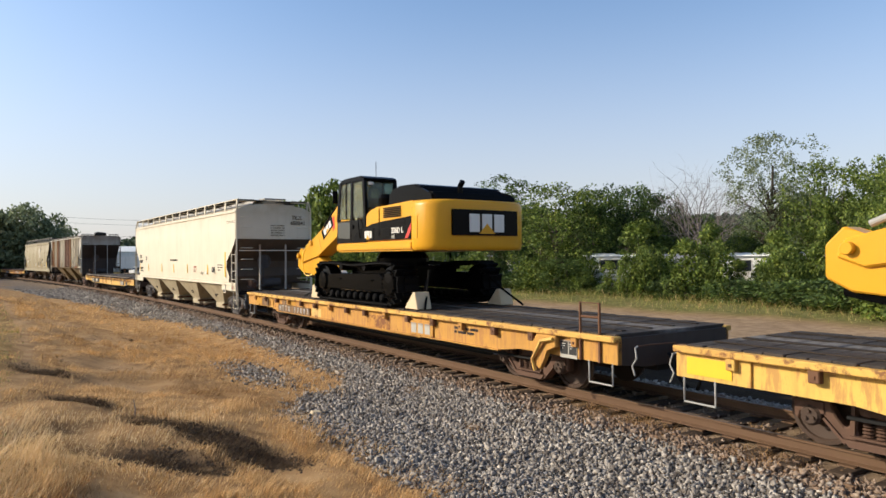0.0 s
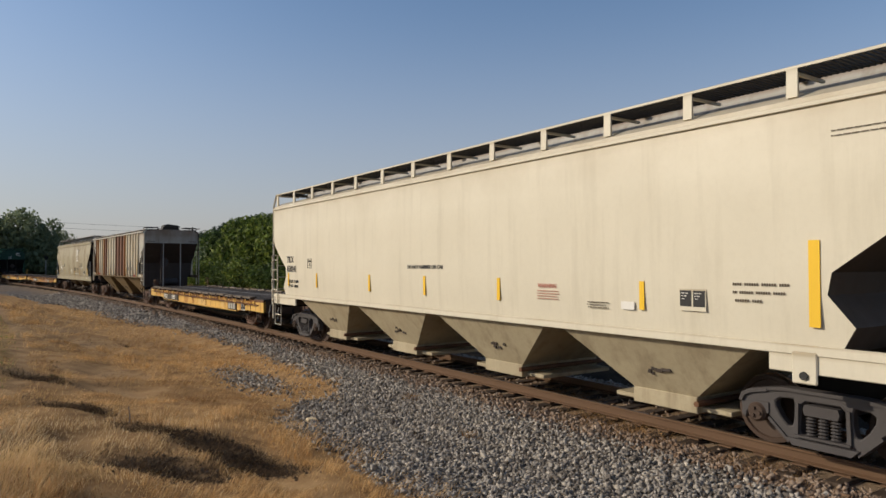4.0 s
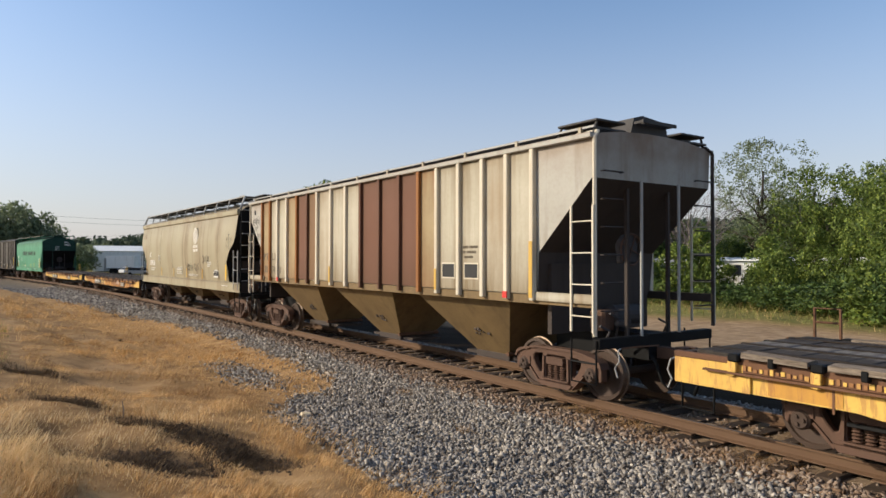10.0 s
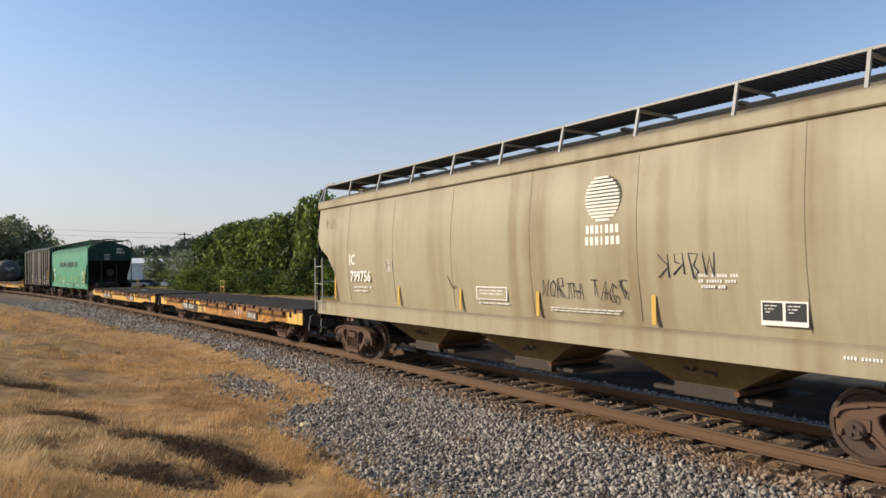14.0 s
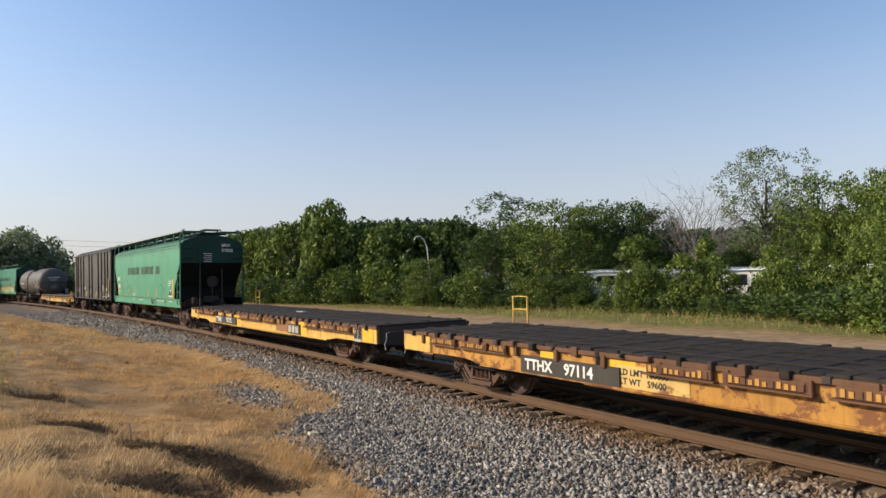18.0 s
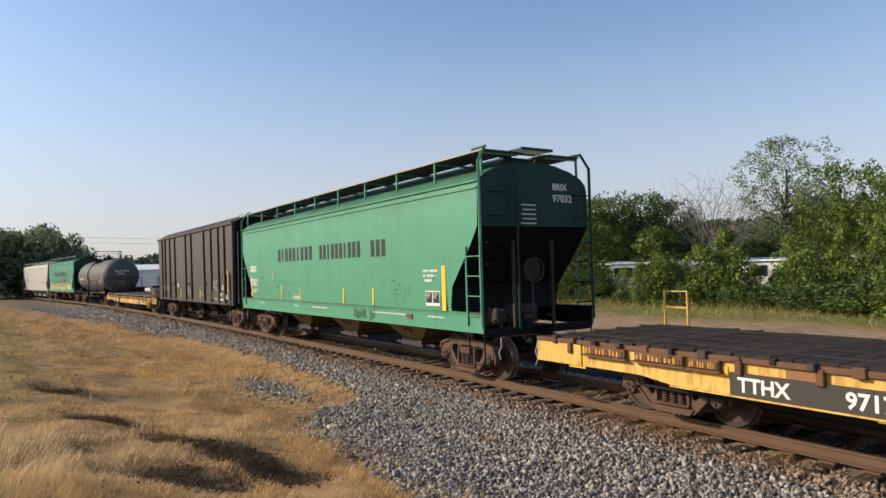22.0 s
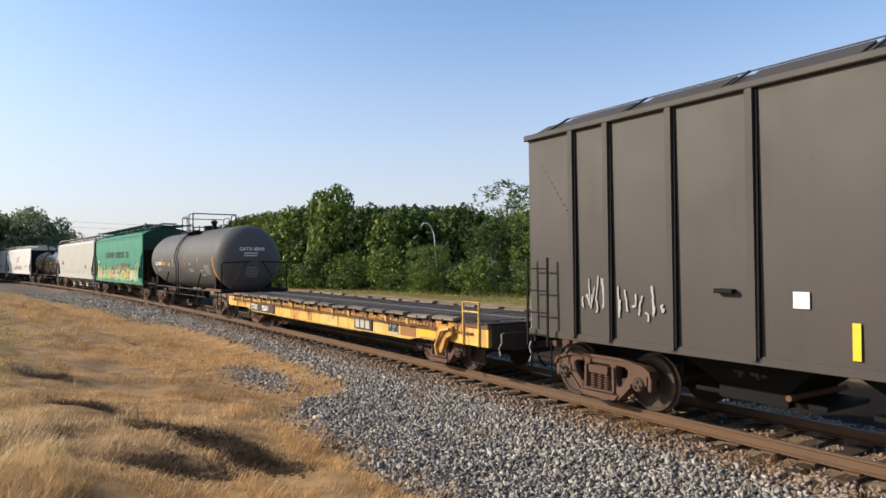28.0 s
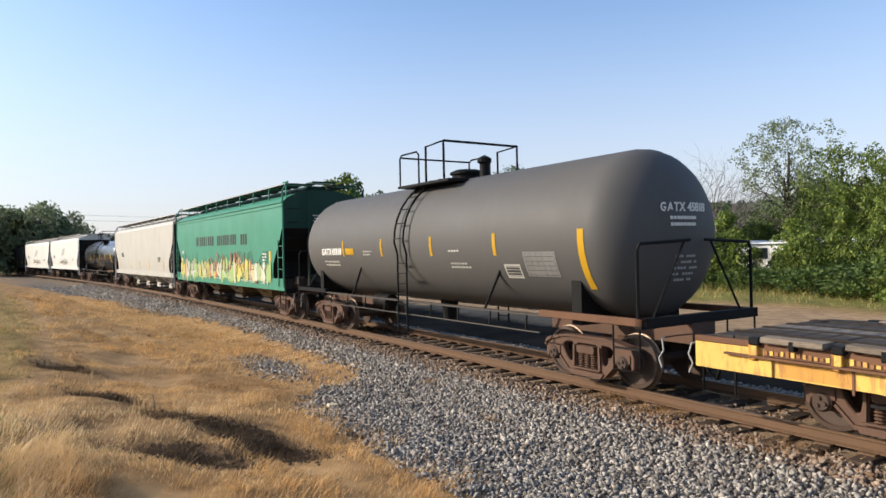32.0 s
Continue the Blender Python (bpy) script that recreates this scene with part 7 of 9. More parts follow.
def excavator(label):
    """Tracked excavator, boom to the front (+x), without its bucket. z from the deck."""
    ex = new("excavator")
    tagged(ex, label, "excavator", "excavators on flatcars")
    for m in (-1, 1):
        crawler(ex, m)
    bm = bmesh.new()
    prism(bm, [(-1.2, -1.0), (1.2, -1.0), (1.2, 1.0), (-1.2, 1.0)], 0.45, 1.0, "z")
    lathe(bm, [(0.95, 0.75), (1.2, 0.75), (1.4, 0.62)], "z", 24)
    part("undercarriage", bm, CATB, ex)
    # upper deck with a skirt
    bm = bmesh.new()
    prism(bm, [(1.2, -1.5), (1.2, 1.5), (-2.95, 1.5), (-2.95, -1.5)], 1.38, 1.63, "z")
    part("skirt", bevelled(bm, 0.05, 2), CATY, ex)
    # counterweight, round at the back
    bm = bmesh.new()
    back = [(-2.95 - 0.91 * abs(math.sin(a)) ** 0.7, 1.5 * math.copysign(abs(math.cos(a)) ** 0.55, math.cos(a))) for a in np.linspace(0, math.pi, 33)]
    loops = []
    for z, k in ((1.38, 0.95), (1.42, 0.985), (1.5, 1.0), (2.43, 1.0), (2.51, 0.985), (2.55, 0.95)):
        loops.append([bm.verts.new((-2.95 + (x + 2.95) * k, y * (0.02 + 0.98 * k), z)) for x, y in back])
    for u, v in zip(loops, loops[1:]):
        for i in range(len(back)):
            j = (i + 1) % len(back)
            bm.faces.new((u[i], u[j], v[j], v[i])).smooth = i < len(back) - 1
    bm.faces.new(loops[0][::-1])
    bm.faces.new(loops[-1])
    cw = part("counterweight", bm, CATY, ex)
    bm = bmesh.new()
    prism(bm, [(-3.87, -0.95), (-3.9, -0.5), (-3.91, 0.0), (-3.9, 0.5), (-3.87, 0.95), (-3.6, 0.95), (-3.6, -0.95)], 1.72, 2.32, "z")
    bd = part("rear_badge", bm, CATB, cw)
    for k in range(3):
        y = 0.52 - k * 0.36
        part("badge_block", one_box(-3.925, -3.9, y - 0.29, y, 1.8, 2.22, 0.004), WHITE, bd)
    bm = bmesh.new()
    prism(bm, [(-0.22, 1.76), (0.26, 1.76), (0.02, 2.0)], -3.935, -3.925, "x")
    part("badge_triangle", bm, CATY, bd)
    for y in (-0.75, 0.75):
        bm = bmesh.new()
        prism(bm, [(-3.35, 2.5), (-3.1, 2.5), (-3.15, 2.72), (-3.22, 2.76), (-3.3, 2.72)], y - 0.06, y + 0.06)
        part("lifting_eye", bevelled(bm, 0.02), CATY, cw)
    # engine housing, both sides, and the black hood on top
    bm = bmesh.new()
    prism(bm, [(-2.95, 1.63), (-0.55, 1.63), (-0.55, 2.3), (-0.62, 2.4), (-0.78, 2.47), (-1.2, 2.52), (-2.95, 2.57)], -1.48, 1.46)
    part("engine_housing", bevelled(bm, 0.04, 2), CATY, ex)
    bm = bmesh.new()
    prism(bm, [(-3.5, 2.5), (-1.38, 2.48), (-1.42, 2.86), (-1.56, 2.95), (-2.0, 3.0), (-2.7, 2.99), (-2.88, 2.93), (-2.98, 2.8), (-3.45, 2.74)], -1.25, 1.25)
    part("hood", bevelled(bm, 0.05, 2), CATB, ex)
    bm = bmesh.new()
    prism(bm, [(-2.88, 1.66), (-0.2, 1.66), (-0.24, 1.78), (-0.36, 1.92), (-0.55, 2.02), (-0.9, 2.09), (-1.4, 2.13), (-2.88, 2.2)], 1.462, 1.472)
    part("side_band", bm, CATB, ex)
    part("vent_opening", one_box(-2.6, -1.42, 1.47, 1.478, 1.98, 2.12), TRACKB, ex)
    part("vent_opening", one_box(-1.88, -1.5, 1.47, 1.478, 1.72, 1.93), TRACKB, ex)
    part("side_latch", one_box(-1.36, -1.24, 1.47, 1.486, 1.78, 1.9, 0.01), TRACKB, ex)
    letters("336D L", 0.14, -1.94, 1.478, 1.82, WHITE, ex, "side_lettering")
    letters("ME", 0.09, -1.96, 1.478, 1.69, GREYW, ex, "side_lettering")
    part("red_slash", one_prism([(-2.6, 1.68), (-2.74, 1.68), (-2.88, 1.86), (-2.88, 2.04)], 1.474, 1.48), REDM, ex)
    logo_plate(ex, -1.02, -0.44, 1.67, 1.98, 1.474)
    for k in range(6):
        z = 2.22 + k * 0.045
        part("louvre", one_box(-2.4, -1.55, 1.45, 1.49, z, z + 0.024), TRACKB, ex)
    part("door_seam", one_box(-1.32, -1.3, 1.465, 1.476, 1.66, 2.46), CATB, ex)
    part("counterweight_door", one_box(-3.2, -2.98, 1.485, 1.5, 1.66, 2.2, 0.01), CATY, ex)
    bm = bmesh.new()
    lathe(bm, [(2.4, 0.12), (2.56, 0.12), (2.6, 0.2), (2.76, 0.21), (2.86, 0.17), (2.9, 0.0)], "z", 20, (-1.0, 1.1, 0))
    part("air_cleaner", bm, CATB, ex)
    part("exhaust_stack", one_tube([(-3.1, 0.2, 2.7), (-3.1, 0.2, 2.95), (-3.2, 0.2, 3.05)], 0.07, 10), CATB, ex)
    # cab: posts, roof, doors and panes
    cab = part("cab_base", one_prism([(1.2, 1.63), (-0.55, 1.63), (-0.55, 2.25), (1.17, 2.25)], 0.45, 1.47), CATB, ex)
    for (xa, za), (xb, zb) in (((1.17, 2.25), (0.98, 3.32)), ((0.28, 2.25), (0.25, 3.34)), ((-0.5, 2.25), (-0.42, 3.3))):
        for y in (0.5, 1.43):
            w = 0.06 if y > 1 else 0.05
            bm = bmesh.new()
            prism(bm, [(xa + w, za), (xa - w, za), (xb - w, zb), (xb + w, zb)], y - 0.04, y + 0.04)
            part("cab_post", bm, CATB, cab)
    bm = bmesh.new()
    prism(bm, [(1.05, 3.28), (1.02, 3.36), (0.7, 3.42), (-0.3, 3.42), (-0.5, 3.34), (-0.48, 3.26)], 0.45, 1.48)
    part("cab_roof", bevelled(bm, 0.03, 2), CATB, cab)
    for pts, y in (([(1.1, 2.3), (0.34, 2.3), (0.31, 3.26), (0.96, 3.26)], 1.44), ([(0.2, 2.3), (-0.42, 2.3), (-0.38, 3.26), (0.2, 3.26)], 1.44), ([(1.1, 2.3), (-0.42, 2.3), (-0.38, 3.26), (0.96, 3.26)], 0.5)):
        o = part("cab_pane", one_prism(pts, y - 0.006, y + 0.006), GLASS, cab)
        o.visible_shadow = False
    for pts in ([(1.15, 2.3), (1.14, 2.3), (0.97, 3.27), (0.98, 3.27)], [(-0.46, 2.55), (-0.47, 2.55), (-0.42, 3.24), (-0.41, 3.24)]):
        o = part("cab_pane", one_prism(pts, 0.54, 1.4), GLASS, cab)
        o.visible_shadow = False
    part("pane_divider", one_box(0.62, 0.66, 1.42, 1.46, 2.3, 3.3), CATB, cab)
    part("lower_pane", one_prism([(1.13, 1.78), (0.36, 1.74), (0.36, 2.2), (1.12, 2.22)], 1.47, 1.476), LOWGLASS, cab, "grey tinted lower pane")
    part("door_seam", one_box(0.27, 0.285, 1.468, 1.474, 1.66, 2.28), TRACKB, cab)
    part("cab_swoosh", one_prism([(0.2, 1.66), (-0.52, 1.66), (-0.52, 2.02), (-0.2, 1.96), (0.06, 1.84)], 1.47, 1.478), TRACKB, cab)
    part("antenna", one_tube([(-0.1, 0.9, 3.42), (-0.1, 0.9, 3.85)], 0.008, 4), TRACKB, cab)
    part("rear_light", one_box(-0.53, -0.5, 1.2, 1.36, 3.16, 3.24, 0.01), WHITE, cab)
    bm = bmesh.new()
    box(bm, 0.0, 0.5, 0.7, 1.2, 2.0, 2.2)
    box(bm, -0.12, 0.04, 0.7, 1.2, 2.15, 2.85)
    part("driver_seat", bevelled(bm, 0.05, 2), TRACKB, cab)
    part("door_handle", one_box(0.14, 0.2, 1.47, 1.5, 2.0, 2.12, 0.008), TRACKB, cab)
    part("grab_rail", one_tube([(-0.3, 1.5, 1.75), (-0.28, 1.54, 2.1), (-0.2, 1.5, 2.3)], 0.016, 5), CATB, cab)
    part("roof_lamp", one_box(0.98, 1.1, 1.2, 1.4, 3.3, 3.42, 0.02), CATB, cab)
    part("mirror", one_box(0.95, 1.0, 1.55, 1.7, 2.75, 3.1, 0.02), CATB, cab)
    # boom, bent over in its middle
    bm = bmesh.new()
    prism(bm, [(1.35, 1.45), (0.85, 1.5), (0.85, 1.9), (1.4, 2.95), (2.1, 3.5), (2.75, 3.66), (3.3, 3.38), (4.8, 2.47), (6.6, 1.6), (7.1, 1.45), (7.2, 1.2), (6.85, 1.08), (5.45, 1.4), (4.0, 2.0), (2.75, 2.6), (2.15, 2.35), (1.6, 1.5)], -0.27, 0.27)
    boom = part("boom", lowered(bevelled(bm, 0.03)), CATY, ex)
    logo_plate(boom, 4.05, 5.0, 2.05, 2.4, 0.272, 0.53)
    part("red_slash", one_prism([(3.95, 2.2), (4.1, 2.1), (4.12, 2.55), (3.98, 2.62)], 0.272, 0.278), REDM, boom)
    for r, w, at in ((0.13, 0.33, (2.75, 0, 3.3)), (0.09, 0.36, (7.0, 0, 1.3)), (0.1, 0.34, (5.9, 0, 1.75))):
        bm = bmesh.new()
        lathe(bm, [(-w, 0), (-w, r - 0.015), (-w + 0.015, r), (w - 0.015, r), (w, r - 0.015), (w, 0)], "y", 16, at)
        part("boom_pin", bm, CATY, boom)
    # welded seams and flange along the boom's side plate
    for pts in ([(2.3, 3.42), (2.1, 2.55)], [(3.55, 3.05), (3.2, 2.52)], [(5.35, 2.05), (5.15, 1.6)]):
        part("weld_seam", one_tube([(x - 0.1, 0.272, z - 0.09) for x, z in pts], 0.012, 5), CATY, boom)
    # stick folded back under the boom
    bm = bmesh.new()
    prism(bm, [(7.35, 1.35), (7.1, 1.6), (6.5, 1.35), (5.4, 1.25), (4.2, 0.72), (3.7, 0.62), (3.68, 0.36), (3.95, 0.28), (4.8, 0.42), (5.5, 0.62), (7.0, 0.72), (7.35, 0.9)], -0.2, 0.2)
    stick = part("stick", bevelled(bm, 0.03), CATY, ex)
    bm = bmesh.new()
    lathe(bm, [(-0.34, 0.1), (-0.31, 0.17), (-0.1, 0.21), (0.12, 0.19), (0.31, 0.18), (0.34, 0.1)], "y", 12, (3.86, 0, 0.47))
    lathe(bm, [(-0.24, 0.1), (-0.22, 0.2), (0.22, 0.21), (0.24, 0.1)], "y", 11, (4.2, 0, 0.6))
    part("stick_end_wrap", bm, WHITE, stick)
    part("linkage", one_prism([(5.1, 0.62), (5.35, 0.5), (5.2, 0.05), (4.9, 0.02)], -0.26, 0.26), CATY, stick)
    # cylinders and hoses
    for y in (-0.42, 0.42):
        part("boom_cylinder", one_tube([(1.25, y, 1.55), (2.2, y, 2.7)], 0.1, 12), CATY, ex)
        part("cylinder_rod", one_tube([(2.2, y, 2.7), (2.72, y, 3.28)], 0.05, 10), GALV, ex)
    part("stick_cylinder", one_tube([(3.05, 0, 3.4), (5.05, 0, 2.36)], 0.09, 12), CATB, boom)
    part("cylinder_rod", one_tube([(5.05, 0, 2.36), (6.85, 0, 1.62)], 0.05, 10), GALV, boom)
    part("bucket_cylinder", one_tube([(7.15, 0, 0.76), (5.3, 0, 0.42)], 0.11, 12), CATB, stick)
    for k, y in enumerate((-0.2, -0.12, 0.12, 0.2)):
        part("hose", one_tube([(1.2, y, 2.5), (1.5, y, 3.2), (2.0, y, 3.46), (2.65, y, 3.62), (3.4, y, 3.22), (4.85, y, 2.4), (5.75, y, 1.85)], 0.025, 5), TRACKB, boom)
    part("hose", one_tube([(5.9, 0.28, 1.75), (6.15, 0.34, 1.68), (6.32, 0.4, 1.4), (6.36, 0.42, 1.05), (6.28, 0.42, 0.75), (6.12, 0.4, 0.62), (5.95, 0.36, 0.6), (5.7, 0.3, 0.66)], 0.022, 5), STRIPE, stick)
    for x, z in ((2.1, 2.9),):
        part("work_lamp", one_box(x - 0.08, x + 0.08, 0.28, 0.42, z - 0.06, z + 0.06, 0.02), CATB, boom)
    # tie-down chains
    for x0, y0, z0, x1, y1 in ((-2.6, 0.8, 0.9, -3.2, 1.3), (-2.6, 0.75, 0.9, -2.75, 1.25), (-2.6, -0.8, 0.9, -3.6, -1.35), (2.4, 0.8, 0.7, 3.9, 1.35), (2.4, -0.8, 0.7, 3.9, -1.3)):
        part("tie_down_chain", one_tube([(x0, y0, z0), ((x0 + x1) / 2, (y0 + y1) / 2, z0 / 2 - 0.03), (x1, y1, 0.02)], 0.03, 5), TRACKB, ex)
    return ex


def chock(label="pale timber wedge blocking the excavator's crawler"):
    bm = bmesh.new()
    prism(bm, [(-0.06, 0), (0.52, 0), (0.5, 0.05), (0.16, 0.4), (0.06, 0.4)], -0.2, 0.2)
    o = part("wheel_chock", bevelled(bm, 0.015), LUMBER)
    return tagged(o, label, "chock", "timber chocks")


ex1 = excavator("yellow and black tracked excavator without bucket on a flatcar")
RIDERS.append((ex1, lead, pose(0, 0, 1.205)))
ex0 = excavator("yellow and black tracked excavator on the leading flatcar")
RIDERS.append((ex0, front, pose(0.3, 0, 1.205)))
ck = chock()
for k, (c, x, y, rz) in enumerate(((lead, -3.05, 1.25, 0), (lead, -3.05, -1.25, 0), (lead, 3.2, 1.2, 180), (lead, 3.2, -1.2, 180), (front, 3.4, 1.2, 180))):
    o = ck if k == 0 else copy_thing(ck, Matrix())
    RIDERS.append((o, c, pose(x, y, 1.206, 0, 0, rz)))
# ---- trees, woods and what stands beyond the line ----
def ground_at(x, y):
    return float(ground_height(np.array([x]), np.array([y]))[0])


def leaf_quads(rng, centres, radii, per, size, squash=0.8):
    """Small leaf cards scattered through clumps: verts and quads."""
    V, F = [], []
    for c, r in zip(centres, radii):
        n = max(8, int(0.76 * per * r * r))
        u = rng.normal(size=(n, 3))
        u /= np.linalg.norm(u, axis=1)[:, None]
        p = c + u * (r * rng.uniform(0.55, 1.08, (n, 1))) * np.array([1, 1, squash])
        face = u + rng.normal(size=(n, 3)) * 0.45
        a = np.cross(face, rng.normal(size=(n, 3)))
        a /= np.linalg.norm(a, axis=1)[:, None]
        b = np.cross(face, a)
        b /= np.linalg.norm(b, axis=1)[:, None]
        s = size * rng.uniform(0.65, 1.45, (n, 1))
        k = sum(len(v) for v in V)
        V.append(np.stack([p - a * s - b * s * 0.2, p - b * s * 0.55, p + a * s, p + b * s * 0.55], 1).reshape(-1, 3))
        F.append(k + np.arange(n * 4).reshape(n, 4))
    return np.concatenate(V), np.concatenate(F)


def limb(bm, rng, p, d, length, r, depth):
    pts = [p]
    q = np.array(p, float)
    steps = 4 if depth < 1 else 2
    for k in range(steps):
        d = d + rng.normal(size=3) * 0.16
        d = d / np.linalg.norm(d)
        q = q + d * length / steps
        pts.append(tuple(q))
    taper(bm, pts, r, r * 0.35, 5 if depth < 1 else 3)
    ends = [np.array(pts[-1])]
    if depth < 2:
        for k in range(3):
            dd = d + rng.normal(size=3) * 0.7 + np.array([0, 0, 0.15])
            ends += limb(bm, rng, pts[max(1, steps - k)], dd / np.linalg.norm(dd), length * 0.6, r * 0.45, depth + 1)
    return ends


def taper(bm, pts, r0, r1, n):
    pts = [Vector(p) for p in pts]
    last = None
    for i, p in enumerate(pts):
        d = (pts[min(i + 1, len(pts) - 1)] - pts[max(i - 1, 0)]).normalized()
        a = d.orthogonal().normalized()
        b = d.cross(a)
        r = r0 + (r1 - r0) * i / (len(pts) - 1)
        ring = [bm.verts.new(p + r * (math.cos(k * math.tau / n) * a + math.sin(k * math.tau / n) * b)) for k in range(n)]
        if last:
            for k in range(n):
                bm.faces.new((last[k], last[(k + 1) % n], ring[(k + 1) % n], ring[k]))
        last = ring


def tree(seed, h, w, leaf, label, lobes=8, size=0.15, low=0.2, puff=0.095, gaps=0.0, name="tree", per=115):
    """Tapered trunk with limbs; the crown is a heap of lobes, each covered in clumps of small leaves."""
    rng = np.random.default_rng(seed)
    tr = new(name)
    tagged(tr, label, name, "trees behind the railway")
    bm = bmesh.new()
    taper(bm, [(0, 0, -0.3), (0.1, 0.05, h * 0.2), (0.0, 0.15, h * 0.42), (0.15, 0.0, h * 0.8)], h * 0.022, h * 0.006, 8)
    cs, rs, lobe = [], [], []
    for k in range(lobes):
        a = k * 2.4 + rng.uniform(-0.3, 0.3)
        u = (k + 0.5) / lobes
        wide = math.sin(math.pi * (0.2 + 0.66 * u))
        rad = w * 0.31 * wide * rng.uniform(0.75, 1.1) * (0.25 if k == lobes - 1 else 1)
        r = w * rng.uniform(0.14, 0.27) * (0.75 + 0.35 * wide)
        z = h * (low + (1 - low) * u)
        z = min(max(z, h * low + r * 0.6), h - r)
        lobe.append((np.array([rad * math.cos(a), rad * math.sin(a), z]), r))
        limb(bm, rng, (0.05, 0.05, h * (low * 0.7 + 0.55 * u * (1 - low))), np.array([math.cos(a) * 0.7, math.sin(a) * 0.7, 0.72]), max(0.8, rad * 1.1), h * 0.008, 1 if gaps < 0.2 else 0)
    part("trunk", bm, BARK, tr)
    for c, r in lobe:
        n = 30
        for i in range(n):
            zz = 1 - 1.75 * (i + 0.5) / n
            t = i * 2.39996 + seed
            q = math.sqrt(max(0, 1 - zz * zz))
            p = c + r * rng.uniform(0.75, 1.22) * np.array([q * math.cos(t), q * math.sin(t), zz * 0.85])
            if rng.random() < gaps or any(np.linalg.norm((p - c2) / np.array([1, 1, 0.85])) < 0.72 * r2 for c2, r2 in lobe if c2 is not c):
                continue
            cs.append(p)
            rs.append(w * puff * rng.uniform(0.45, 1.5))
    V, F = leaf_quads(rng, cs, rs, per, size)
    o = new("crown", cloud_mesh("crown", V, F, leaf))
    o.parent = tr
    return tr


SIZES = {}


def plant(proto, x, y, h, w, rz=0.0):
    h0, w0 = SIZES[proto.name]
    o = copy_thing(proto, pose(x, y, ground_at(x, y) - 0.05, 0, 0, rz))
    o.scale = (w / w0, w / w0, h / h0)
    return o


def by_view(px, dist):
    """A place in the plan at that distance, along the sight line of a picture column."""
    a = math.atan((px - 782) / 1183.6)
    return dist * math.sin(a), dist * math.cos(a)


def build_trees():
    kinds = {
        "oak": (11, 9.0, 7.5, LEAF, "broad bright green leafy tree behind the railway", 13, 0.1, 0.12, 0.074, 0.22, "tree", 175),
        "elm": (12, 9.0, 7.5, LEAF_D, "dense dark green tree in the tree line", 13, 0.1, 0.12, 0.076, 0.2, "tree", 175),
        "ash": (13, 11.5, 7.0, LEAF_D, "tall green tree with an open airy crown", 13, 0.11, 0.2, 0.07, 0.35, "tree", 140),
        "gum": (14, 13.5, 8.0, LEAF_G, "tall grey-green tree with a sparse feathery crown", 22, 0.095, 0.33, 0.055, 0.4, "tree", 200),
    }
    kinds["far_oak"] = (17, 9.0, 7.5, LEAF, "green leafy tree further back in the tree line", 10, 0.26, 0.1, 0.1, 0.05, "tree", 40)
    kinds["far_elm"] = (18, 9.0, 7.5, LEAF_D, "dark green tree further back in the tree line", 10, 0.26, 0.1, 0.1, 0.05, "tree", 40)
    # distant trees carry the aerial haze in their leaf colour
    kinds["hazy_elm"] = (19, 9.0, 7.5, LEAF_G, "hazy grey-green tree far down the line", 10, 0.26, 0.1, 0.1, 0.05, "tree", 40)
    P = {}
    for k, v in kinds.items():
        P[k] = tree(*v)
        SIZES[P[k].name] = v[1:3]
    P["sapling"] = tree(21, 4.4, 2.4, LEAF, "slim green sapling before the tree line", 9, 0.09, 0.1, 0.1, 0.25, "sapling", 330)
    SIZES[P["sapling"].name] = (4.4, 2.4)
    for k, seed, h, w, m, lb in (("shrub", 15, 3.2, 4.0, LEAF, "leafy green bush at the edge of the tree line"), ("scrub", 16, 2.6, 3.8, LEAF_D, "low dark green bush in rough grass")):
        P[k] = tree(seed, h, w, m, lb, 9, 0.1, 0.04, 0.1, 0.25, "bush", 200)
        SIZES[P[k].name] = (h, w)
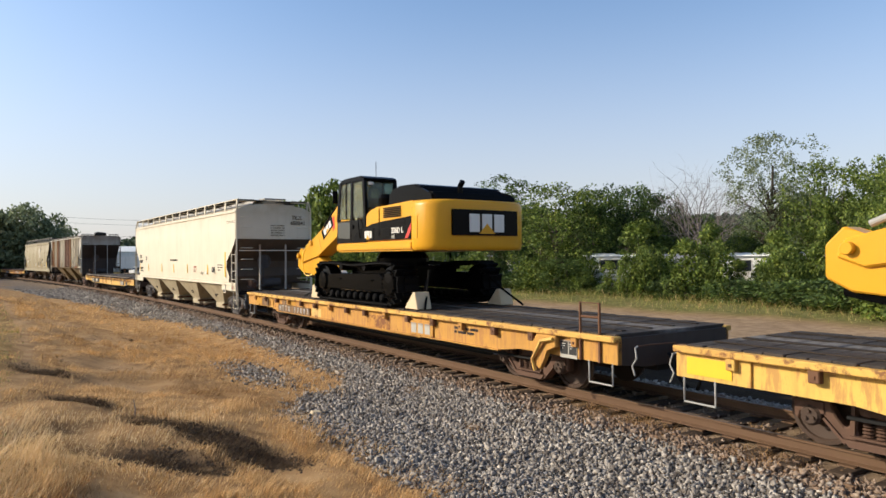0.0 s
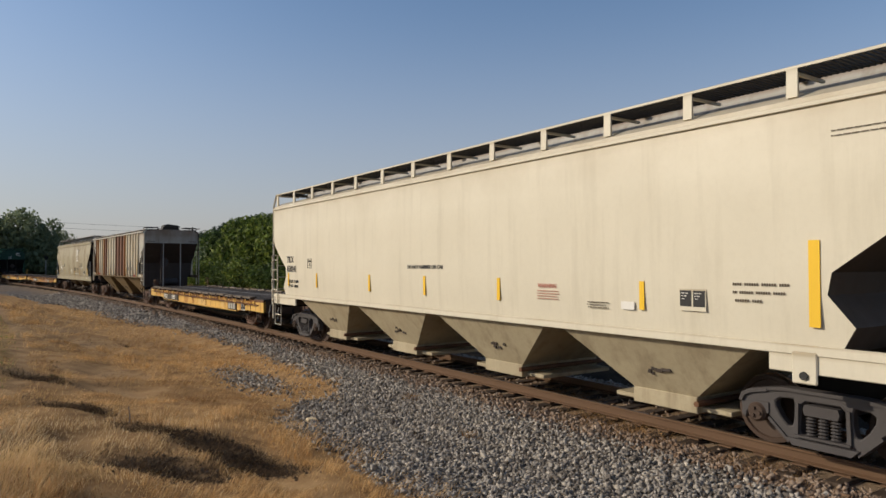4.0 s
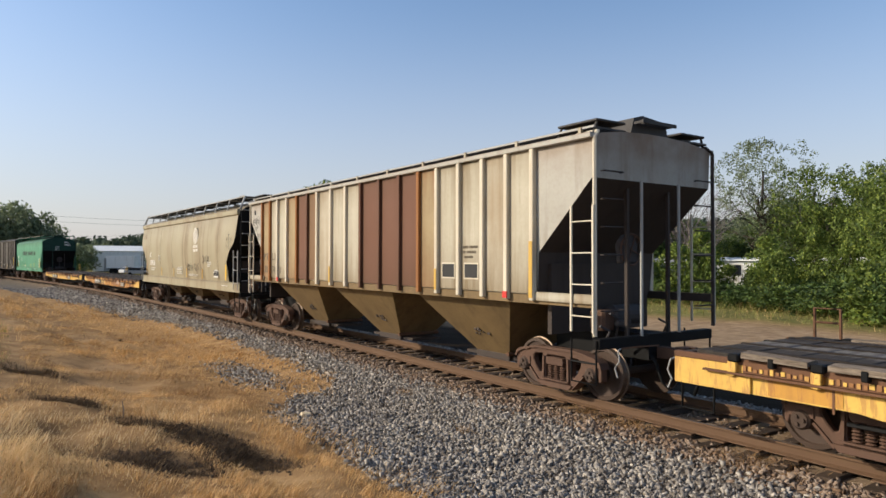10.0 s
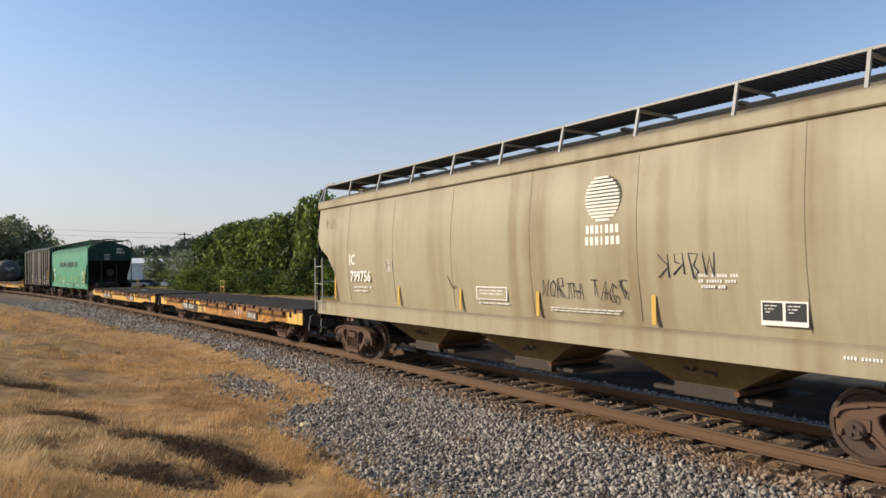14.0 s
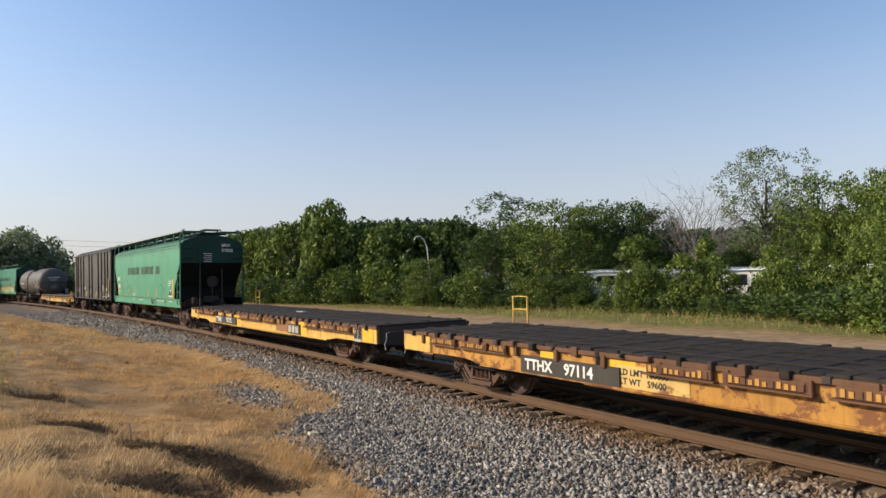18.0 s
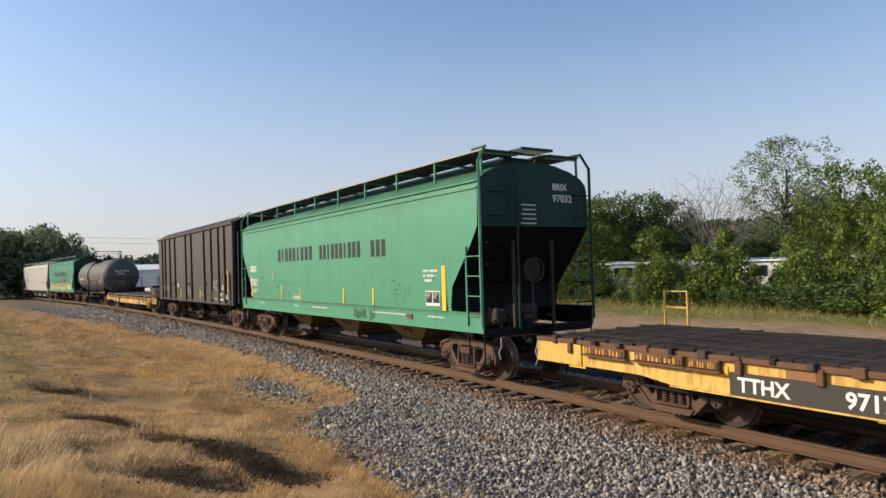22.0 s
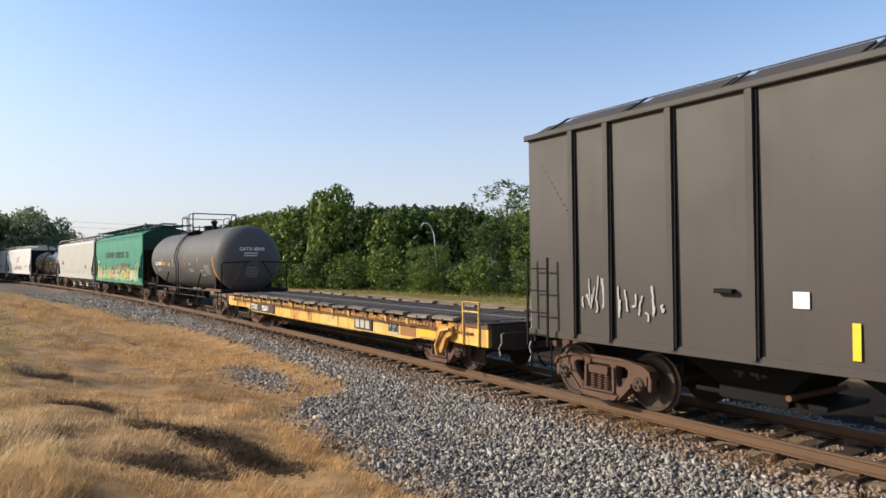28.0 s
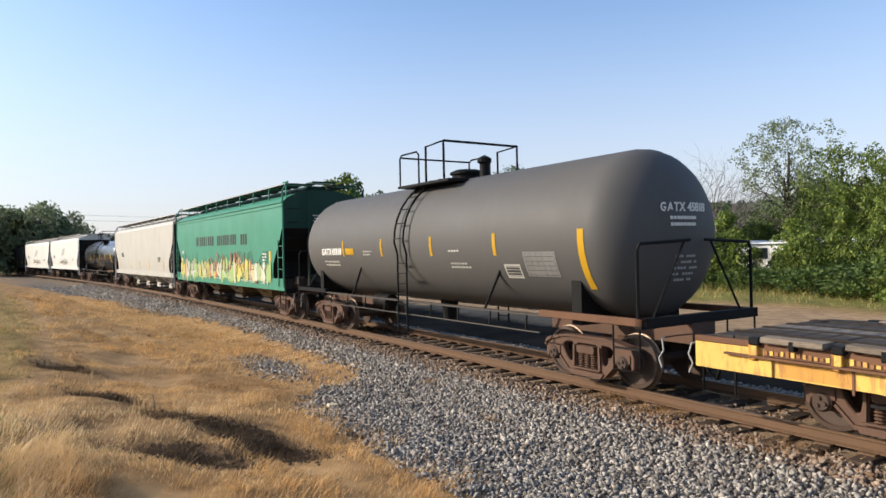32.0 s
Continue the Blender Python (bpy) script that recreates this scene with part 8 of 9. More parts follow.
    rows = [
        # column, distance, kind, height, width
        (812, 76, "elm", 9.4, 6.0), (890, 72, "ash", 11.9, 8.6), (870, 70, "elm", 7.6, 6.5), (925, 76, "elm", 8.6, 7), (985, 60, "oak", 9.7, 8.6), (1046, 63, "elm", 9.4, 7.0), (1110, 64, "elm", 9.9, 8.6), (1165, 66, "elm", 9.0, 6.0),
        (1243, 67, "oak", 6.4, 6.2), (1338, 70, "elm", 6.0, 6.0), (1300, 74, "oak", 6.3, 7.0), (1392, 72, "oak", 7.6, 7.0), (1462, 61, "oak", 10.6, 7.4), (1535, 64, "elm", 9.4, 6.5), (1588, 58, "oak", 10.3, 7.0), (1500, 60, "oak", 7.2, 6.0),
        (1660, 48, "oak", 9.3, 7.0), (1740, 46, "elm", 9.0, 7.0), (1830, 44, "oak", 9.0, 7.0), (1420, 82, "elm", 9.5, 8.0), (1040, 84, "oak", 9.0, 8.0), (950, 88, "elm", 9.4, 8.0), (1210, 92, "elm", 8.0, 9.0),
        (752, 66, "oak", 4.9, 4.6), (770, 80, "oak", 8.8, 7.0), (722, 78, "elm", 9.3, 7.4), (682, 80, "oak", 9.2, 6.4), (640, 82, "elm", 9.9, 6.0), (600, 86, "oak", 10.6, 5.6), (578, 84, "oak", 12.3, 6.2), (552, 90, "elm", 10.6, 6.0), (514, 92, "oak", 10.3, 6.6), (468, 98, "oak", 10.0, 7.0), (430, 102, "oak", 10.0, 7.0),
        (396, 112, "elm", 8.6, 7.0), (366, 124, "oak", 6.6, 7.0), (846, 92, "oak", 9.4, 8.0), (700, 94, "elm", 9.6, 8.0), (620, 100, "elm", 10.5, 8.0), (490, 108, "elm", 10.2, 8.0),
        # far group at the end of the visible line, and odd ones by the yard
        (36, 126, "elm", 11.4, 8.5), (72, 128, "elm", 10.6, 7.5), (4, 130, "oak", 10.4, 8.0), (-40, 128, "elm", 11.0, 9.0), (100, 132, "elm", 8.8, 6.5), (-95, 126, "oak", 11.0, 9.0), (140, 170, "oak", 6.5, 7.0), (165, 180, "elm", 6.0, 7.0), (300, 150, "oak", 6.2, 6.0), (345, 138, "elm", 7.0, 6.0), (190, 200, "oak", 7.0, 8.0),
    ]
    for k, (px, dist, kind, h, w) in enumerate(rows):
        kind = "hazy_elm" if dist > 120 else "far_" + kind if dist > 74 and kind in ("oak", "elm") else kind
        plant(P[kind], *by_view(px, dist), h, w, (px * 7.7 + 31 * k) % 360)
    bushes = [(1600, 39, "shrub", 2.9, 4.2), (1556, 41, "scrub", 2.3, 4.2), (1500, 43, "shrub", 2.2, 4.4), (1452, 44, "scrub", 2.1, 4.2), (1400, 46, "shrub", 2.4, 2.6), (1380, 47, "shrub", 3.3, 2.2), (1318, 48, "scrub", 1.5, 3.6), (1262, 50, "shrub", 3.3, 2.2), (1222, 52, "scrub", 1.6, 3.4),
              (1140, 53, "shrub", 3.3, 2.4), (1182, 52, "scrub", 2.0, 3.2), (1092, 55, "scrub", 1.5, 3.4), (1030, 56, "shrub", 2.6, 2.4), (1000, 57, "elm", 4.8, 5.0), (952, 60, "shrub", 3.4, 4.2), (900, 62, "scrub", 2.8, 4.4), (842, 63, "shrub", 3.6, 3.4), (800, 66, "scrub", 2.8, 4.2), (760, 69, "shrub", 3.0, 4.2),
              (722, 72, "scrub", 3.6, 4.6), (686, 75, "shrub", 4.2, 4.4), (650, 78, "scrub", 3.2, 4.6), (616, 80, "shrub", 3.6, 4.4), (570, 83, "scrub", 3.6, 5.0), (530, 86, "shrub", 4.0, 4.8), (490, 90, "scrub", 4.0, 5.0), (450, 95, "shrub", 4.6, 5.4), (415, 100, "scrub", 4.0, 5.4), (380, 108, "shrub", 4.2, 6.0), (355, 114, "scrub", 3.4, 5.6), (322, 146, "shrub", 4.4, 6.0), (112, 134, "scrub", 4.6, 7.0)]
    bushes += [(1076, 54, "sapling", 3.9, 1.3), (1108, 53, "shrub", 2.6, 1.3), (1344, 51, "shrub", 2.9, 1.3), (1422, 50, "shrub", 3.0, 1.5), (1462, 49, "sapling", 4.2, 1.4), (1488, 48, "shrub", 3.2, 1.8), (1524, 48, "sapling", 3.8, 1.2), (1552, 47, "shrub", 2.8, 1.2), (1566, 47, "sapling", 4.2, 1.5), (1132, 58, "sapling", 5.2, 3.4), (1166, 55, "shrub", 3.6, 2.2), (1256, 54, "sapling", 5.0, 2.6), (1374, 53, "sapling", 5.4, 2.4), (1396, 51, "shrub", 3.8, 2.8), (1470, 50, "shrub", 2.2, 1.6), (1452, 50, "sapling", 4.8, 1.7), (1512, 49, "sapling", 4.6, 1.6), (1303, 52, "sapling", 4.0, 1.0), (1098, 58, "sapling", 4.4, 1.4), (1040, 58, "shrub", 3.0, 2.4)]
    for px, dist, kind, h, w in bushes:
        plant(P[kind], *by_view(px, dist), h * (0.66 + 0.6 * ((px * 0.37) % 1)), w * (1.05 + 0.4 * ((px * 0.61) % 1)), (px * 1.7) % 360)
    spots = {"oak": (1640, 52), "elm": (1700, 56), "ash": (1780, 60), "gum": (1366, 64), "far_oak": (1500, 90), "far_elm": (1600, 84), "hazy_elm": (-150, 126), "shrub": (1590, 40), "scrub": (1640, 38), "sapling": (1210, 50)}
    for k, o in P.items():
        x, y = by_view(*spots[k])
        o.matrix_basis = pose(x, y, ground_at(x, y) - 0.05, 0, 0, 33)
    # the leafless tree
    rng = np.random.default_rng(5)
    bare = new("bare_tree")
    tagged(bare, "leafless grey tree with fine bare twigs", "tree", "trees behind the railway")
    for k, (h, lean) in enumerate(((10.2, -0.5), (8.6, 0.25), (8.9, -0.9))):
        bm = bmesh.new()
        top = (lean * 2.2, 0.2 * k, h * 0.62)
        taper(bm, [(lean * 0.4, 0.1 * k, -0.3), (lean * 0.9, 0.1 * k, h * 0.3), top], 0.13, 0.06, 7)
        part("trunk", bm, BARE, bare)
        for q in range(19):
            a = rng.uniform(0, math.tau)
            z = h * rng.uniform(0.35, 0.62)
            d = np.array([math.cos(a) * 0.7, math.sin(a) * 0.7, 1.0])
            bm = bmesh.new()
            limb(bm, rng, (lean * (0.4 + 1.8 * z / h / 0.62), 0.1 * k, z), d / np.linalg.norm(d), h * rng.uniform(0.26, 0.42), 0.04, 0)
            part("branch", bm, BARE, bare)
    x, y = by_view(1256, 58)
    bare.matrix_basis = pose(x, y, ground_at(x, y), 0, 0, -30)
    bare.scale = (1.0, 1.0, 1.0)


build_trees()


def far_hills():
    """Wooded hills far off: a rolling ridge under a coat of leaf clumps."""
    rng = np.random.default_rng(3)
    prof = [(-900, 9), (-300, 9), (60, 8), (130, 8), (200, 9), (260, 10), (300, 11), (330, 12.5), (360, 14.5), (412, 20), (450, 23), (490, 25), (560, 25), (620, 25), (680, 27), (740, 29), (800, 26), (860, 22), (960, 18), (1200, 18), (1600, 20), (2400, 18)]
    pxs, hs = np.array([p[0] for p in prof]), np.array([p[1] for p in prof])
    cols = np.linspace(-900, 2400, 240)
    D = 330.0
    V, F = [], []
    for i, c in enumerate(cols):
        h = np.interp(c, pxs, hs) + 1.2 * math.sin(c * 0.09) + 0.8 * math.sin(c * 0.23)
        a = math.atan((c - 782) / 1183.6)
        for j, (q, f) in enumerate(((D - 60, -0.2), (D - 30, 0.45), (D, 0.92), (D + 40, 1.0), (D + 120, 0.7))):
            V.append((q * math.sin(a), q * math.cos(a), h * f))
    n = 5
    for i in range(len(cols) - 1):
        for j in range(n - 1):
            F.append((i * n + j, (i + 1) * n + j, (i + 1) * n + j + 1, i * n + j + 1))
    me = cloud_mesh("far_hills", np.array(V), np.array(F), HILL)
    tagged(new("far_hills", me), "distant wooded hills in haze", "hills", kind="structure")
    k = 2600
    c = rng.uniform(-500, 2100, k)
    f = rng.uniform(0.0, 1.0, k)
    a = np.arctan((c - 782) / 1183.6)
    h = np.interp(c, pxs, hs) * np.interp(f, [0, 0.5, 1], [0.2, 0.92, 1.0]) + rng.uniform(-1, 1.6, k)
    q = D - 50 + f * 60
    cs = np.stack([q * np.sin(a), q * np.cos(a), h], 1)
    V, F = leaf_quads(rng, cs, np.full(k, 3.0) * rng.uniform(0.7, 1.3, k), 3.2, 1.0)
    tagged(new("far_woods", cloud_mesh("far_woods", V, F, HILLLEAF)), "distant woods covering the hills", "woods", kind="stuff")


HILL = blade_mat("hill_green", [(0, (0.055, 0.075, 0.045)), (1, (0.075, 0.095, 0.055))], 0.9, 0.1)
HILLLEAF = blade_mat("hill_leaves", [(0, (0.045, 0.065, 0.04)), (0.5, (0.07, 0.095, 0.055)), (1, (0.10, 0.125, 0.07))], 0.8, 0.2)
far_hills()


def trailer_home(x, y, rz, L, label):
    """Pale single-storey mobile home: body, shallow roof, skirting, windows and door."""
    th = new("mobile_home")
    tagged(th, label, "mobile home", "mobile homes behind the trees")
    part("wall", one_box(-L / 2, L / 2, -1.8, 1.8, 0.5, 3.05, 0.03), SIDING, th)
    part("roof", one_prism([(-2.0, 3.05), (2.0, 3.05), (1.9, 3.13), (0, 3.3), (-1.9, 3.13)], -L / 2 - 0.2, L / 2 + 0.2, "x"), SIDING, th)
    part("skirting", one_box(-L / 2 + 0.1, L / 2 - 0.1, -1.7, 1.7, -0.4, 0.5), SIDING, th)
    for k in range(4):
        x0 = -L / 2 + 1.2 + k * (L - 3.2) / 3
        w = part("window", one_box(x0, x0 + 0.9, -1.83, -1.79, 1.9, 2.8), WHITE, th)
        part("pane", one_box(x0 + 0.06, x0 + 0.84, -1.845, -1.825, 1.96, 2.74), DARKGLASS, w)
    part("door", one_box(-0.45, 0.45, -1.84, -1.79, 0.6, 2.6), WHITE, th)
    th.matrix_basis = pose(x, y, ground_at(x, y), 0, 0, rz)


def dark_glass():
    m, _, p = mat("dark_window_glass", 0.1)
    p.inputs["Base Color"].default_value = (0.03, 0.035, 0.04, 1)
    return m


DARKGLASS = dark_glass()
SIDING = paint("pale_siding", (0.8, 0.79, 0.75), (0.35, 0.33, 0.28), 0.3, 0.4)
SHED = paint("grey_shed", (0.3, 0.3, 0.3), (0.18, 0.16, 0.14), 0.4, 0.5)
for px, dist, L, rz in ((1088, 59, 4, -32), (1322, 55, 3.6, -38), (1438, 54, 3, -42), (1535, 53, 4.6, -42), (850, 76, 9, -30)):
    x, y = by_view(px, dist)
    trailer_home(x, y, rz, L, "white mobile home half hidden behind trees")


def shed():
    th = new("shed")
    tagged(th, "grey weathered shed among the trees", "shed")
    part("wall", one_box(-2, 2, -1.5, 1.5, 0, 2.6, 0.02), SHED, th)
    part("roof", one_prism([(-1.8, 2.6), (1.8, 2.6), (0, 3.3)], -2.2, 2.2, "x"), SHED, th)
    part("door", one_box(-0.5, 0.5, -1.54, -1.5, 0.05, 2.1), WHITE, th)
    x, y = by_view(1213, 57)
    th.matrix_basis = pose(x, y, ground_at(x, y), 0, 0, -10)


shed()


def warehouse():
    th = new("warehouse")
    tagged(th, "long white metal warehouse across the yard", "building")
    part("wall", one_box(-11, 11, -6, 6, 0, 5.0, 0.03), SIDING, th)
    part("roof", one_prism([(-6.3, 5.0), (6.3, 5.0), (0, 6.4)], -11.3, 11.3, "x"), SIDING, th)
    for k in range(4):
        part("loading_door", one_box(-8.5 + k * 4.6, -5.8 + k * 4.6, -6.05, -5.99, 0.1, 3.2), GALV, th)
    part("red_sign", one_box(8.2, 10.2, -6.1, -6.0, 2.6, 3.6), REDM, th)
    x, y = by_view(268, 190)
    th.matrix_basis = pose(x, y, ground_at(x, y), 0, 0, 22)


warehouse()


def box_trailer():
    th = new("box_trailer")
    tagged(th, "white box trailer parked in the yard", "trailer")
    part("box", one_box(-3, 3, -1.25, 1.25, 1.1, 3.8, 0.03), SIDING, th)
    part("chassis", one_box(-2.9, 2.9, -0.5, 0.5, 0.85, 1.1), BLACK, th)
    for x in (-2.0, -1.0, 2.2):
        for m in (-1, 1):
            bm = bmesh.new()
            lathe(bm, [(m * 0.85, 0.45), (m * 1.15, 0.45), (m * 1.15, 0.0)], "y", 14, (x, 0, 0.45))
            part("wheel", bm, BLACK, th)
    x, y = by_view(233, 165)
    th.matrix_basis = pose(x, y, ground_at(x, y), 0, 0, 5)


box_trailer()


def parked_car(x, y, rz, coat, label):
    th = new("car")
    tagged(th, label, "car", "cars parked in the yard")
    bm = bmesh.new()
    prism(bm, [(-2.2, 0.35), (2.2, 0.35), (2.25, 0.75), (1.3, 0.95), (-2.2, 1.0)], -0.9, 0.9)
    part("body", bevelled(bm, 0.06, 2), coat, th)
    bm = bmesh.new()
    prism(bm, [(-1.9, 0.98), (1.1, 0.94), (0.4, 1.45), (-1.4, 1.48)], -0.78, 0.78)
    part("glasshouse", bevelled(bm, 0.05), DARKGLASS, th)
    part("roof", one_box(-1.35, 0.38, -0.74, 0.74, 1.46, 1.52, 0.02), coat, th)
    for q in (-1.4, 1.4):
        for m in (-1, 1):
            bm = bmesh.new()
            lathe(bm, [(m * 0.7, 0.33), (m * 0.92, 0.33), (m * 0.93, 0.2), (m * 0.93, 0.0)], "y", 14, (q, 0, 0.33))
            part("wheel", bm, BLACK, th)
    th.matrix_basis = pose(x, y, ground_at(x, y), 0, 0, rz)


CARP = [paint("car_silver", (0.45, 0.46, 0.48), (0.3, 0.3, 0.3), 0.1, 0.1, 0.3), paint("car_blue", (0.05, 0.08, 0.16), (0.1, 0.1, 0.1), 0.1, 0.1, 0.3), paint("car_white", (0.75, 0.75, 0.74), (0.5, 0.5, 0.5), 0.1, 0.1, 0.3)]
for k, (px, dist, rz) in enumerate(((262, 140, 10), (282, 141, 8), (300, 146, 70), (322, 140, 80), (336, 138, 75), (248, 150, 60))):
    x, y = by_view(px, dist)
    parked_car(x, y, rz, CARP[k % 3], ("silver", "dark blue", "white")[k % 3] + " car parked on the yard's gravel")


def utility_pole(px, dist, h):
    th = new("utility_pole")
    tagged(th, "weathered wooden utility pole with a cross-arm", "utility pole", "utility poles")
    bm = bmesh.new()
    taper(bm, [(0, 0, -0.3), (0, 0, h * 0.5), (0, 0, h)], 0.16, 0.1, 8)
    part("pole", bm, BARK, th)
    for z, w in ((h - 0.4, 1.25), (h - 1.3, 0.9)):
        part("cross_arm", one_box(-w, w, -0.06, 0.06, z - 0.07, z + 0.07), BARK, th)
        for q in (-1, -0.45, 0.45, 1):
            bm = bmesh.new()
            lathe(bm, [(z + 0.07, 0.03), (z + 0.15, 0.06), (z + 0.2, 0.04), (z + 0.24, 0.02)], "z", 8, (q * w * 0.92, 0, 0))
            part("insulator", bm, GALV, th)
    bm = bmesh.new()
    lathe(bm, [(h - 2.6, 0.22), (h - 1.8, 0.22), (h - 1.75, 0.1)], "z", 12, (0.3, 0, 0))
    part("transformer", bm, GALV, th)
    x, y = by_view(px, dist)
    z = ground_at(x, y)
    th.matrix_basis = pose(x, y, z, 0, 0, 20)
    return Vector((x, y, z + h - 0.15))


def build_wires():
    a = utility_pole(345, 140, 10.6)
    b = utility_pole(272, 205, 10.4)
    c = utility_pole(-300, 120, 10.8)
    d = utility_pole(-20, 150, 8.2)
    for p, q, dz in ((a, c, 0.0), (a, c, -0.9), (a, b, 0.0), (b, d, -0.4)):
        pts = []
        for k in range(13):
            t = k / 12
            v = p.lerp(q, t)
            pts.append((v.x, v.y, v.z + dz - 4 * 0.7 * t * (1 - t)))
        w = part("power_line", one_tube(pts, 0.022, 4), BLACK)
        tagged(w, "thin black overhead power line between poles", "cable", "power lines")


build_wires()


def bent_pole():
    th = new("bent_pole")
    tagged(th, "pale bent gooseneck pole rising among the trees", "pole")
    x, y = by_view(757, 74)
    h = 7.5
    part("shaft", one_tube([(0.6, 0, -0.3), (0.5, 0, 3.0), (0.25, 0, h - 1.2), (-0.1, 0, h - 0.3), (-0.5, 0, h + 0.05), (-0.95, 0, h), (-1.15, 0, h - 0.35)], 0.07, 8), PALE, th)
    part("base_plate", one_box(0.4, 0.8, -0.2, 0.2, 0, 0.05), GALV, th)
    th.matrix_basis = pose(x, y, ground_at(x, y))


bent_pole()


def relay_cabinet():
    th = new("signal_cabinet")
    tagged(th, "silver railway signal cabinet beside the track", "cabinet")
    part("body", one_box(-0.6, 0.6, -0.5, 0.5, 0.2, 2.2, 0.02), GALV, th)
    part("door", one_box(-0.5, 0.5, -0.53, -0.5, 0.3, 2.1, 0.01), GALV, th)
    part("roof", one_box(-0.7, 0.7, -0.6, 0.6, 2.2, 2.28, 0.02), GALV, th)
    part("footing", one_box(-0.7, 0.7, -0.6, 0.6, -0.2, 0.2), GALV, th)
    x, y = on_line(100, -6)[:2]
    th.matrix_basis = pose(x, y, ground_at(x, y), 0, 0, 40)
    sg = new("signal_mast")
    tagged(sg, "black railway signal mast with a round target", "signal")
    part("mast", one_tube([(0, 0, -0.2), (0, 0, 4.6)], 0.07, 8), GALV, sg)
    bm = bmesh.new()
    lathe(bm, [(-0.06, 0.3), (0.0, 0.3), (0.02, 0.1), (0.02, 0.0)], "y", 18, (0, -0.1, 4.3))
    part("target", bm, BLACK, sg)
    x, y = on_line(104, -4.5)[:2]
    sg.matrix_basis = pose(x, y, ground_at(x, y), 0, 0, 40)


relay_cabinet()
# ---- loose ground cover ----
def build_gravel():
    """Crushed stone by the thousand on the near shoulder, coarser near the track."""
    rng = np.random.default_rng(17)
    ico = np.array([(-1, -1, -1), (1, -1, -1), (1, 1, -1), (-1, 1, -1), (-1, -1, 1), (1, -1, 1), (1, 1, 1), (-1, 1, 1)]) * 0.66
    fac = np.array([(0, 3, 2, 1), (4, 5, 6, 7), (0, 1, 5, 4), (1, 2, 6, 5), (2, 3, 7, 6), (3, 0, 4, 7)])
    S, D, R = [], [], []
    for s0, s1, d0, d1, per, r in ((-13, -2, -0.7, 5.6, 640, 0.030), (-2, 8, -0.7, 5.2, 560, 0.031), (8, 22, -0.7, 3.6, 330, 0.036), (22, 60, -0.7, 6.0, 80, 0.055), (-13, 12, -3.0, -1.3, 150, 0.038)):
        n = int((s1 - s0) * (d1 - d0) * per)
        S.append(rng.uniform(s0, s1, n)); D.append(rng.uniform(d0, d1, n)); R.append(np.full(n, r) * rng.uniform(0.55, 1.45, n))
    s, d, r = np.concatenate(S), np.concatenate(D), np.concatenate(R)
    x, y, _ = on_line(s, d)
    edge = gravel_edge(s) - 0.35 * wobble(x, y, 1.9, 3)
    patch = np.exp(-(((s - 2.2) / 1.9) ** 2 + ((d - 4.1) / 0.55) ** 2))
    keep = (d < edge + rng.normal(size=len(s)) * 0.22) | (rng.random(len(s)) < patch * 0.4)
    under = (np.abs(np.abs(d) - 0.7535) < 0.14)
    keep &= ~under & ((np.abs(d) > 1.12) | (rng.random(len(s)) < 0.16)) & ((np.abs(d) > 1.6) | (rng.random(len(s)) < 0.62))
    s, d, r, x, y = s[keep], d[keep], r[keep], x[keep], y[keep]
    z = ground_height(x, y, s, d) + r * rng.uniform(-0.1, 0.7, len(s))
    n = len(s)
    ax = rng.normal(size=(n, 3, 3))
    q, _ = np.linalg.qr(ax)
    sc = np.array([1.65, 0.95, 0.6]) * rng.uniform(0.7, 1.3, (n, 1, 3)) * r[:, None, None]
    shard = np.repeat(ico[None], n, 0)
    shard[:, 4:, :2] *= rng.uniform(0.1, 0.95, (n, 1, 2))
    V = np.einsum("nij,nkj->nki", q, (shard + rng.normal(size=(n, 8, 3)) * 0.17) * sc) + np.stack([x, y, z], 1)[:, None, :]
    F = fac[None] + (np.arange(n) * 8)[:, None, None]
    near = np.abs(d) + rng.normal(size=n) * 0.13 < 1.75
    for q, material, nm, lb in ((~near, STONE, "ballast_stones", "crushed grey ballast stones beside the track"), (near, STONE_B, "stained_ballast", "rust-stained brown ballast round the rails")):
        k = int(q.sum())
        me = cloud_mesh(nm, V[q].reshape(-1, 3), F[:k].reshape(-1, 4), material)
        tagged(new(nm, me), lb, "gravel", kind="stuff")


build_gravel()


def blades(name, x, y, z, h, w, lean, material, label, rng, category="grass", flow=None):
    """Thin bent blades, three triangles each, as one mesh."""
    n = len(x)
    a = rng.uniform(0, math.tau, n)
    dx, dy = np.cos(a), np.sin(a)
    b = rng.uniform(0, math.tau, n) if flow is None else flow + rng.normal(size=n) * 0.8
    lx, ly = np.cos(b) * lean * h + 0.10 * h, np.sin(b) * lean * h
    P = np.stack([x, y, z - 0.02], 1)
    side = np.stack([dx * w, dy * w, 0 * w], 1)
    mid = P + np.stack([lx * 0.35, ly * 0.35, h * 0.6], 1)
    tip = P + np.stack([lx, ly, h], 1)
    V = np.stack([P - side, P + side, mid + side * 0.7, mid - side * 0.7, tip], 1).reshape(-1, 3)
    k = (np.arange(n) * 5)[:, None]
    F = np.concatenate([k + np.array([[0, 1, 2]]), k + np.array([[0, 2, 3]]), k + np.array([[3, 2, 4]])], 1).reshape(-1, 3)
    tagged(new(name, cloud_mesh(name, V, F, material)), label, category, kind="stuff")


